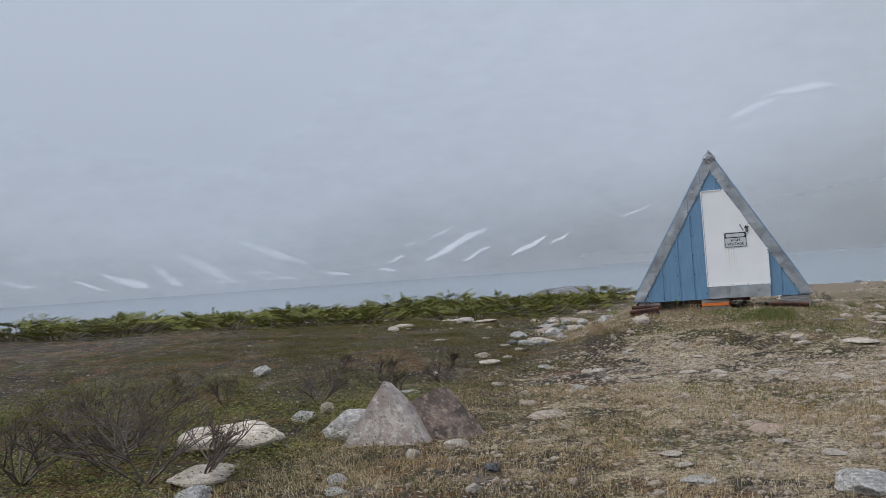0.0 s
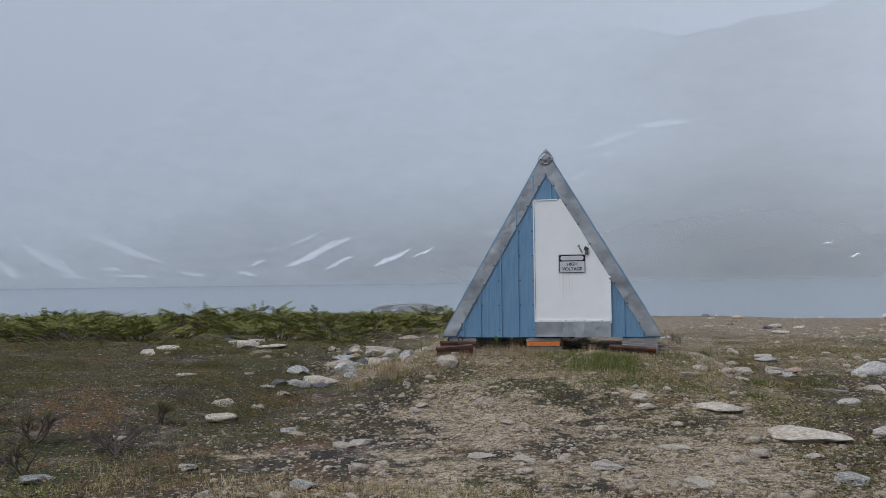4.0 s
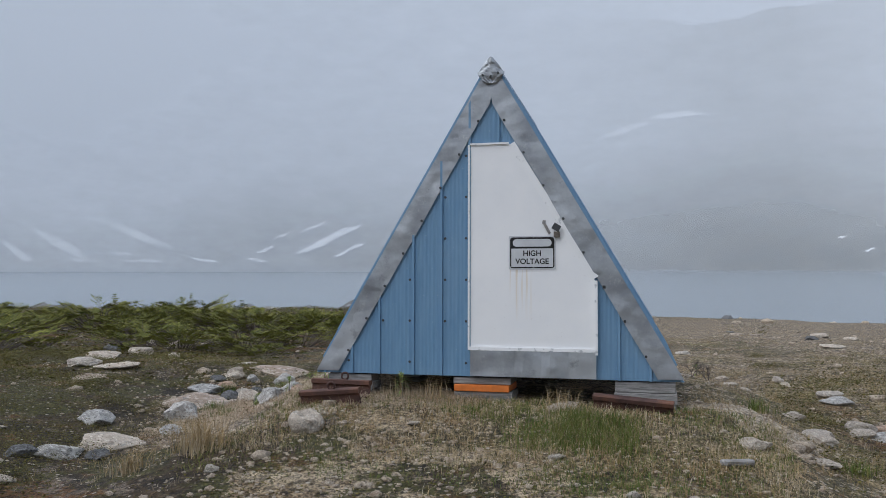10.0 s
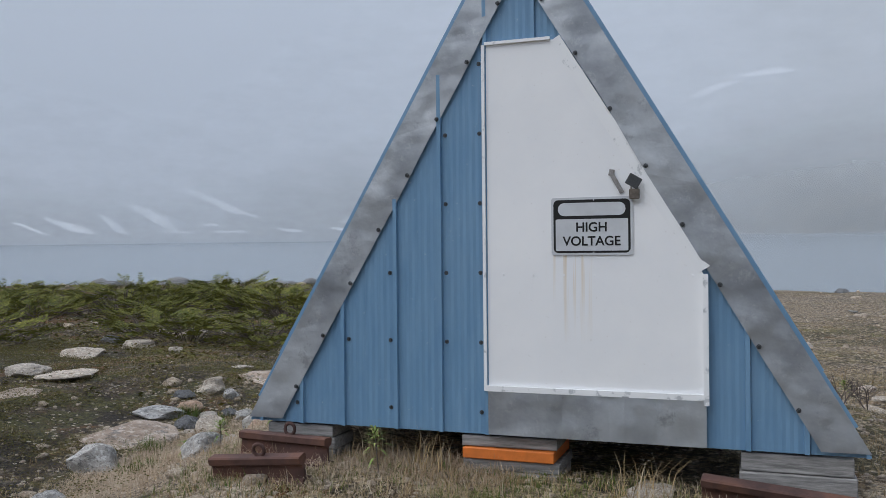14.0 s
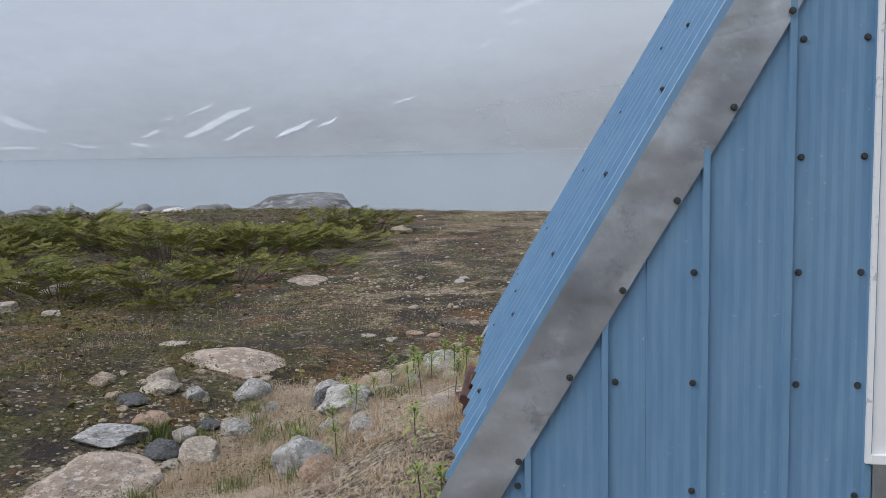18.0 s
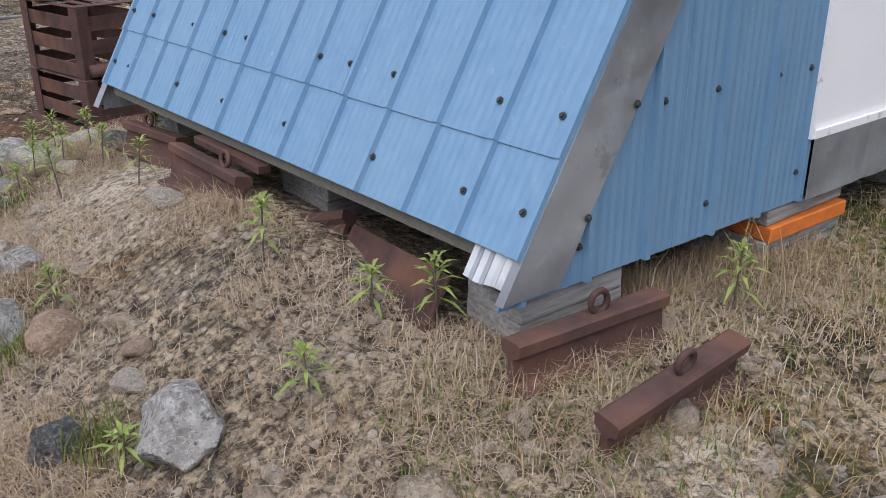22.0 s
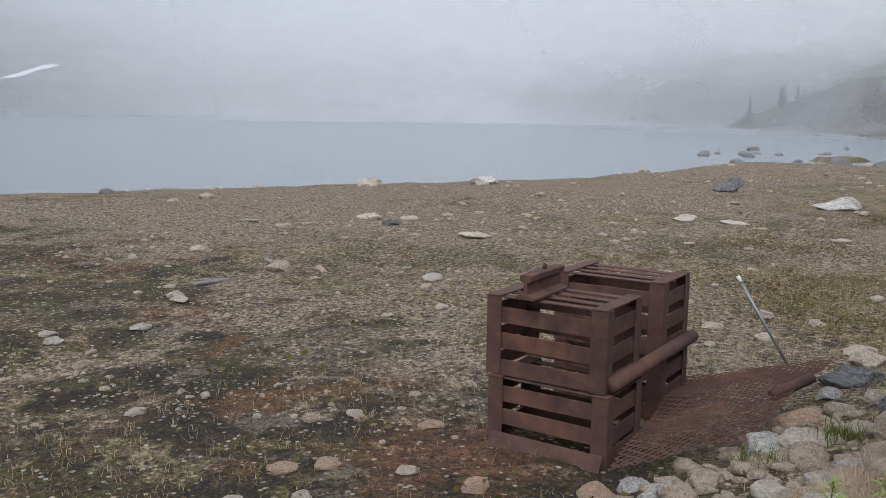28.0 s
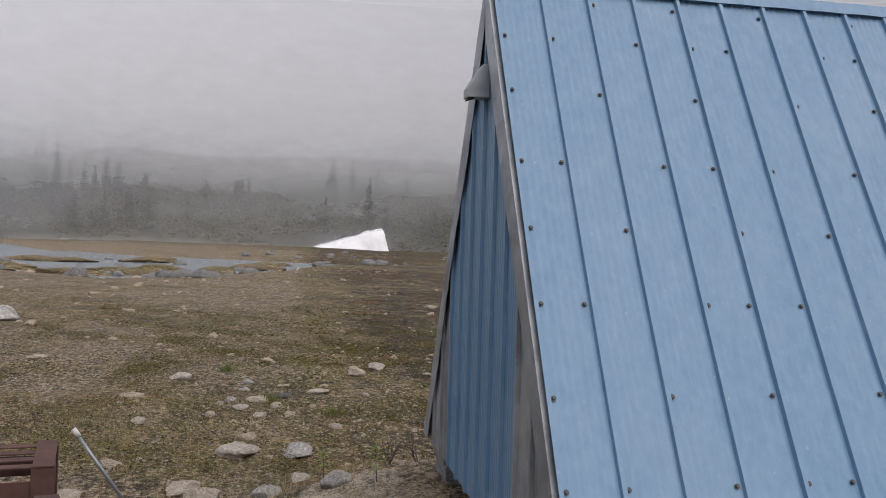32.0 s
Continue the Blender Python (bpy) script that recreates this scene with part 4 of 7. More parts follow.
# hasp and padlock
lock = new("padlock")
lock.matrix_world = HUT @ pose(0.512, -0.03, 1.12, 0, 0, 0)
tagged(lock, "small worn brass padlock hanging from a steel hasp", "padlock")
part("lock_body", boxed(0.045, 0.02, 0.045, (0, -0.012, -0.035), bevel=0.004), mat_plain("worn_brass", (0.22, 0.19, 0.16), 0.45, 0.7, 0.5, 60), lock)
bm = bmesh.new()
ring = [(0.014 * math.cos(radians(a)), -0.012, 0.012 + 0.016 * math.sin(radians(a))) for a in range(0, 181, 30)]
ring = [(0.014, -0.012, -0.015)] + ring + [(-0.014, -0.012, -0.015)]
for a, b in zip(ring, ring[1:]):
    tube(bm, a, b, 0.0035)
part("shackle", bm, M_STEEL, lock, smooth=True)
hasp = part("hasp", boxed(0.105, 0.004, 0.02, (0.433, -0.03, 1.138), (0, 62, 0), 0.002), M_STEEL, door, "steel hasp")
part("hasp_plate", boxed(0.06, 0.004, 0.05, (0.51, -0.05, 1.14), (0, 30, 0), 0.002), M_SCREW, door)
part("hasp_tab", boxed(0.024, 0.006, 0.03, (0.412, -0.028, 1.182), (0, 12, 0), 0.002), M_STEEL, door)
nail_me = screw_me.copy()
nail_me.materials.clear()
nail_me.materials.append(M_PEEL)
for q in range(7):
    attach("nail", nail_me, door, Matrix.Translation((DX0 + 0.08 + q * 0.14, -0.0225, 0.73)) @ Matrix.Rotation(radians(90), 4, "X") @ Matrix.Diagonal((0.6, 0.6, 0.5, 1)))


# ---- timber blocks under the hut ----
def block(name, x, y, w, d, h, planks, top=None, turn=0.0, **tags):
    """Stack of sawn planks, its top against the hut's floor frame; x, y in the hut's frame."""
    e = new(name)
    e.matrix_world = HUT @ pose(x, y, -0.02, 0, 0, turn)
    z = 0.0
    r = random.Random(int(1000 * abs(x) + 10 * y))
    for k in range(planks):
        t = h / planks
        m = M_ORANGE if (top and k == top) else M_TIMBER
        part("plank", boxed(w * (1 - 0.05 * r.random()), d * (1 - 0.06 * r.random()), t - 0.003, (0.02 * (r.random() - 0.5), 0.02 * (r.random() - 0.5), z - t / 2), (0, 0, 3 * (r.random() - 0.5)), 0.004), m, e, "orange painted plank" if m is M_ORANGE else "")
        z -= t
    return tagged(e, **tags)


GB = "timber blocks under the hut"
block("timber_block", -1.165, 0.12, 0.38, 0.22, 0.3, 5, label="stack of weathered grey planks under the corner of the hut", category="timber block", group=GB)
block("timber_block", -0.07, 0.16, 0.46, 0.34, 0.27, 5, 1, label="stack of weathered planks with one painted orange", category="timber block", group=GB)
block("timber_block", 1.16, 0.16, 0.46, 0.34, 0.32, 4, label="stack of weathered grey planks under the corner of the hut", category="timber block", group=GB)
block("timber_block", -1.06, 1.3, 0.34, 0.34, 0.3, 4, label="dark timber blocking under the middle of the hut", category="timber block", group=GB)
block("timber_block", -1.1, 2.5, 0.36, 0.34, 0.34, 4, label="dark timber blocking under the rear corner of the hut", category="timber block", group=GB)
block("timber_block", 1.16, 2.5, 0.36, 0.34, 0.34, 4, label="dark timber blocking under the rear corner of the hut", category="timber block", group=GB)


# ---- rail pieces and plates ----
def rail_mesh(length, h=0.135):
    half = [(0.058, 0), (0.058, 0.012), (0.012, 0.028), (0.009, h - 0.045), (0.032, h - 0.034), (0.034, h - 0.006), (0.026, h)]
    pts = half + [(-x, z) for x, z in half[::-1]]
    bm = prism(bmesh.new(), pts, -length / 2, length / 2)
    return bm


def rail(x, y, z, length, rot, label, ring=0.12, h=0.135, rr=0.028, grp="rusty rail pieces"):
    e = new("rail_piece")
    e.matrix_world = pose(x, y, z, *rot)
    body = part("rail_body", rail_mesh(length, h), M_RUST, e)
    if ring is not None:
        bm = bmesh.new()
        loops = []
        for k in range(16):
            c_, s_ = math.cos(k * math.pi / 8), math.sin(k * math.pi / 8)
            loops.append([bm.verts.new((0.009 * math.sin(q * math.pi / 3), ring + (rr + 0.009 * math.cos(q * math.pi / 3)) * c_, h + rr - 0.002 + (rr + 0.009 * math.cos(q * math.pi / 3)) * s_)) for q in range(6)])
        for k in range(16):
            for q in range(6):
                a_, b_ = loops[k], loops[(k + 1) % 16]
                bm.faces.new((a_[q], b_[q], b_[(q + 1) % 6], a_[(q + 1) % 6]))
        part("ring", bm, M_RUST, e, smooth=True)
    return tagged(e, label, "rail piece", group=grp)


rail(-2.745, 16.152, 0.76, 0.5, (0, -4, -93), "short rusty rail piece with a welded ring beside the timber block", 0.03)
rail(-2.726, 15.909, 0.72, 0.48, (5, 8, -87), "short rusty rail piece with a welded ring lying in the grass", 0.02)
rail(-3.072, 17.8, 0.773, 0.54, (0, 14, 3), "rusty rail piece with a ring leaning under the eave", -0.12, 0.165)
rail(-2.99, 18.53, 0.74, 0.42, (0, 8, 12), "dark rusty rail piece tucked under the eave", 0.05)
rail(-0.470, 16.154, 0.715, 0.58, (-3, 12, -97), "short rusty rail piece lying before the timber block", None)
rail(-2.318, 19.055, 0.671, 0.4, (0, 0, -60), "short rusty rail piece jutting from under the rear corner", None)


def plate(w, l, t, at, rot, label):
    bm = boxed(w, l, t, bevel=0.003)
    me = bpy.data.meshes.new("steel_plate")
    bm.to_mesh(me)
    bm.free()
    me.materials.append(M_RUST)
    ob = tagged(new("steel_plate", me), label, "steel plate", group="rusty steel plates")
    ob.matrix_world = pose(*at, *rot)
    return ob


rail(-2.99, 17.34, 0.7, 0.56, (-22, 38, 4), "rusty rail piece tipped on its side in the soil", None)
plate(0.16, 0.62, 0.014, (-2.940, 16.773, 0.833), (-12, -58, 2), "rusty steel plate leaning under the eave")
plate(0.05, 0.5, 0.03, (-2.965, 17.76, 0.951), (0, 0, 3), "dark steel bar lying on the rail piece")

# ---- rusty crates ----
CA = 13.0
CRATE = (0.45, 0.712, 0.44)


def crate(name, at, turn, slats, label, h=CRATE[2], loose=False):
    """Cage of flat bars; its near corner at the origin, x along its short side, y along its long one.
    slats: heights of the lower edge of each row; the topmost gap lies under the lid."""
    w, l = CRATE[:2]
    e = thing(name, at, (0, 0, turn), label=label, category="steel crate", group="stacked rusty crates")
    t = 0.007
    for cx in (0, 1):
        for cy in (0, 1):
            bm = bmesh.new()
            sx, sy = (1 if cx == 0 else -1), (1 if cy == 0 else -1)
            px, py = cx * w, cy * l
            box(bm, 0.078, t, h, (px + sx * 0.039, py, h / 2), bevel=0.0015)
            box(bm, t, 0.09, h, (px, py + sy * 0.045, h / 2), bevel=0.0015)
            part("corner_post", bm, M_RUST, e)
    r = random.Random(int(100 * at[0] + 10 * at[2]))
    for q, z in enumerate(slats):
        z += 0.045

        def bent():
            return (0.7 * (r.random() - 0.5), 0.7 * (r.random() - 0.5), 0.6 * (r.random() - 0.5))
        part("slat", boxed(w - 0.012, t, 0.09, (w / 2, 0.008, z), bent(), 0.0015), M_RUST, e)
        part("slat", boxed(w - 0.012, t, 0.09, (w / 2, l - 0.008, z), bent(), 0.0015), M_RUST, e)
        if loose and q == 0:  # one bottom bar has come off and leans outwards
            part("slat", boxed(t, l - 0.06, 0.09, (-0.055, l / 2 - 0.02, 0.05), (1, 24, 3), 0.0015), M_RUST, e, "bent bottom bar hanging loose")
        else:
            part("slat", boxed(t, l - 0.012, 0.09, (0.008, l / 2, z), bent(), 0.0015), M_RUST, e)
        part("slat", boxed(t, l - 0.012, 0.09, (w - 0.008, l / 2, z), bent(), 0.0015), M_RUST, e)
    for k in range(2):
        part("lid_bar", boxed(w + 0.014, 0.085, t, (w / 2, 0.0425 + k * (l - 0.085), h + 0.004), bevel=0.001), M_RUST, e)
    for k in range(4):
        part("lid_bar", boxed(0.058, l - 0.02, t, (0.045 + k * (w - 0.09) / 3, l / 2, h - 0.005), (0, 1.5 * (r.random() - 0.5), 0), 0.001), M_RUST, e)
    return e


ca, sa = math.cos(radians(CA)), math.sin(radians(CA))


def along(u, v, z):
    """A place by the crates: u along their row, v across it."""
    return (-2.69 + u * ca - v * sa, 20.575 + u * sa + v * ca, z)


CZ = 0.29
UPPER, LOWER = (0.0, 0.148, 0.292), (0.005, 0.12, 0.252)
crate("rusty_crate", along(-0.02, -0.03, CZ), CA, LOWER, "lower rusty slatted steel crate with a loose bottom bar", 0.385, True)
crate("rusty_crate", along(0.88, 0.02, CZ - 0.02), CA, LOWER, "lower rusty slatted steel crate standing on the ground", 0.405)
crate("rusty_crate", along(0.0, 0.0, CZ + 0.395), CA, UPPER, "upper rusty slatted steel crate stacked on another")
crate("rusty_crate", along(0.88, 0.03, CZ + 0.395), CA, UPPER, "upper rusty slatted steel crate stacked on another")
pp = new("steel_pipe")
pp.matrix_world = pose(*along(0, -0.018, CZ + 0.445), 0, 0, CA)
part("pipe_wall", tube(bmesh.new(), (0.03, 0, 0), (1.3, 0, 0), 0.041, seg=16), M_RUST, pp, smooth=True)
tagged(pp, "rusty steel pipe laid along the two upper crates", "steel pipe")
rail(*along(0.16, 0.46, CZ + 0.846), 0.42, (0, 0, CA - 88), "short rusty rail piece with a ring lying on the crate", 0.02, rr=0.013)

# leaning rod, short pipe, sheet of expanded metal
rod = new("steel_rod")
part("rod_shaft", tube(bmesh.new(), (-0.474, 20.655, 0.40), (-0.518, 21.04, 0.967), 0.011), mat_plain("grey_rod", (0.3, 0.32, 0.34), 0.45, 0.6), rod, smooth=True)
part("rod_tip", tube(bmesh.new(), (-0.516, 21.02, 0.94), (-0.519, 21.05, 0.982), 0.016), mat_plain("white_tip", (0.75, 0.75, 0.73), 0.5), rod, "white cap", smooth=True)
tagged(rod, "thin grey steel rod leaning with a white tip", "steel rod")
sp = new("steel_pipe")
part("pipe_wall", tube(bmesh.new(), (-1.566, 20.226, 0.533), (-1.264, 20.141, 0.596), 0.033, seg=14), M_RUST, sp, smooth=True)
tagged(sp, "short rusty pipe end among the stones", "steel pipe")


def expanded_metal():
    bm = bmesh.new()
    nu, nv = 56, 22
    P = [Vector((-2.904, 20.383, 0.400)), Vector((-2.221, 19.997, 0.496)), Vector((-0.453, 20.353, 0.566)), Vector((-1.269, 20.973, 0.437))]

    def at(u, v):
        p = P[0] * (1 - u) * (1 - v) + P[1] * (1 - u) * v + P[3] * u * (1 - v) + P[2] * u * v
        p.z += 0.05 * noise.noise((u * 3, v * 2.2, 0.4)) + 0.03 * math.sin(u * 5)
        return p
    for i in range(nu + 1):
        for j in range(nv + 1):
            if (i + j) % 2:
                continue
            for di in (-1, 1):
                i2, j2 = i + di, j + 1
                if 0 <= i2 <= nu and j2 <= nv:
                    a, b = at(i / nu, j / nv), at(i2 / nu, j2 / nv)
                    d = (b - a).normalized()
                    s = d.cross(Vector((0, 0, 1))) * 0.0036
                    up = Vector((0, 0, 0.006))
                    v = [bm.verts.new(q) for q in (a - s, a + s, a + up, b - s, b + s, b + up)]
                    bm.faces.new((v[0], v[2], v[5], v[3]))
                    bm.faces.new((v[2], v[1], v[4], v[5]))
                    bm.faces.new((v[1], v[0], v[3], v[4]))
    me = bpy.data.meshes.new("expanded_metal_sheet")
    bm.to_mesh(me)
    bm.free()
    me.materials.append(M_RUST)
    tagged(new("expanded_metal_sheet", me), "buckled rusty sheet of expanded metal lying on stones", "metal mesh")


expanded_metal()


# ---- rocks ----
def rock_mesh(name, seed, sub, material, cuts=16, rough=0.12):
    r = random.Random(seed)
    bm = bmesh.new()
    bmesh.ops.create_icosphere(bm, subdivisions=sub, radius=1)
    planes = []
    for _ in range(cuts):
        v = Vector((r.gauss(0, 1), r.gauss(0, 1), r.gauss(0, 0.8))).normalized()
        planes.append((v, 0.64 + 0.3 * r.random()))
    off = Vector((r.random() * 50, r.random() * 50, r.random() * 50))
    for v in bm.verts:
        p = v.co.copy()
        for nrm, d in planes:
            e = p.dot(nrm) - d
            if e > 0:
                p -= nrm * e
        p *= 1 + 1.3 * rough * noise.noise(p * 1.4 + off) + 0.45 * rough * noise.noise(p * 4 + off) + 0.25 * rough * noise.noise(p * 11 + off)
        v.co = p
    me = bpy.data.meshes.new(name)
    bm.to_mesh(me)
    bm.free()
    me.materials.append(material)
    me.shade_smooth()
    me.set_sharp_from_angle(angle=radians(36))
    return me


ROCKS = {"s": [rock_mesh("bedrock_slab", 95 + k, 4, M_PINK, 9) for k in range(3)], "o": [rock_mesh("stained_stone", 90 + k, 3, M_STAINED, 14) for k in range(3)], "g": [rock_mesh("granite", 10 + k, 4, M_ROCK) for k in range(5)], "p": [rock_mesh("pale_granite", 30 + k, 4, M_PALE, 17) for k in range(5)], "d": [rock_mesh("dark_rock", 50 + k, 4, M_DARKROCK, 16) for k in range(4)]}
WORDS = {"s": "pale pinkish bedrock slab flush with the soil", "o": "orange-stained broken stone near the crates", "g": "grey speckled granite boulder with dark lichen", "p": "pale angular stone lying on the tundra", "d": "dark blue-grey lichened rock"}
rock_count = 0


def rock(x, y, w, h, kind="g", aspect=1.2, turn=None, sink=0.3, z=None, label=""):
    """A stone w metres broad and h high above the ground."""
    global rock_count
    rock_count += 1
    r = random.Random(rock_count * 13)
    me = ROCKS[kind][rock_count % len(ROCKS[kind])]
    ob = new("rock", me)
    zz = gz(x, y) if z is None else z
    full = h / (1 - sink)
    ob.matrix_world = pose(x, y, zz + h - full / 2, 8 * (r.random() - 0.5), 8 * (r.random() - 0.5), r.random() * 360 if turn is None else turn) @ Matrix.Diagonal((w / 1.5, w / aspect / 1.5, full / 1.75, 1))
    return tagged(ob, label or WORDS[kind], "rock", group="stones on the tundra")


# foreground of the first steps
def pyramid_mesh():
    """A pointed boulder: steep sloping faces meeting in a blunt top."""
    bm = bmesh.new()
    bmesh.ops.create_icosphere(bm, subdivisions=4, radius=1.6)
    sides = [(Vector(v).normalized(), d) for v, d in (((-0.8, 0.12, 0.5), 0.5), ((0.75, -0.12, 0.6), 0.5), ((0.08, -0.93, 0.36), 0.46), ((0.5, -0.8, 0.1), 0.8), ((0.1, 0.9, 0.3), 0.5), ((0, 0, -1), 0.6), ((0.45, 0.1, 1), 0.77))]
    for v in bm.verts:
        p = v.co.copy()
        for _ in range(12):
            for nrm, d in sides:
                e = p.dot(nrm) - d
                if e > 0:
                    p -= nrm * e
        v.co = p * (1 + 0.05 * noise.noise(p * 2) + 0.03 * noise.noise(p * 6))
    me = bpy.data.meshes.new("peaked_boulder")
    bm.to_mesh(me)
    bm.free()
    me.materials.append(M_PEAK)
    me.shade_smooth()
    me.set_sharp_from_angle(angle=radians(24))
    return me


ob = tagged(new("rock", pyramid_mesh()), "large pointed pinkish granite boulder", "rock", group="stones on the tundra")
ob.matrix_world = pose(-3.31, 7.54, gz(-3.31, 7.54) + 0.16, 0, 0, 14) @ Matrix.Diagonal((0.37, 0.36, 0.38, 1))
wedge = pyramid_mesh()
wedge.materials.clear()
wedge.materials.append(M_BROWN)
ob = tagged(new("rock", wedge), "dark wedge-shaped rock beside a boulder", "rock", group="stones on the tundra")
ob.matrix_world = pose(-2.97, 7.79, gz(-2.97, 7.79) + 0.17, 0, 14, -20) @ Matrix.Diagonal((0.42, 0.3, 0.25, 1))
rock(-3.72, 7.75, 0.5, 0.2, "g", 1.3, 30, label="white stone behind a boulder")
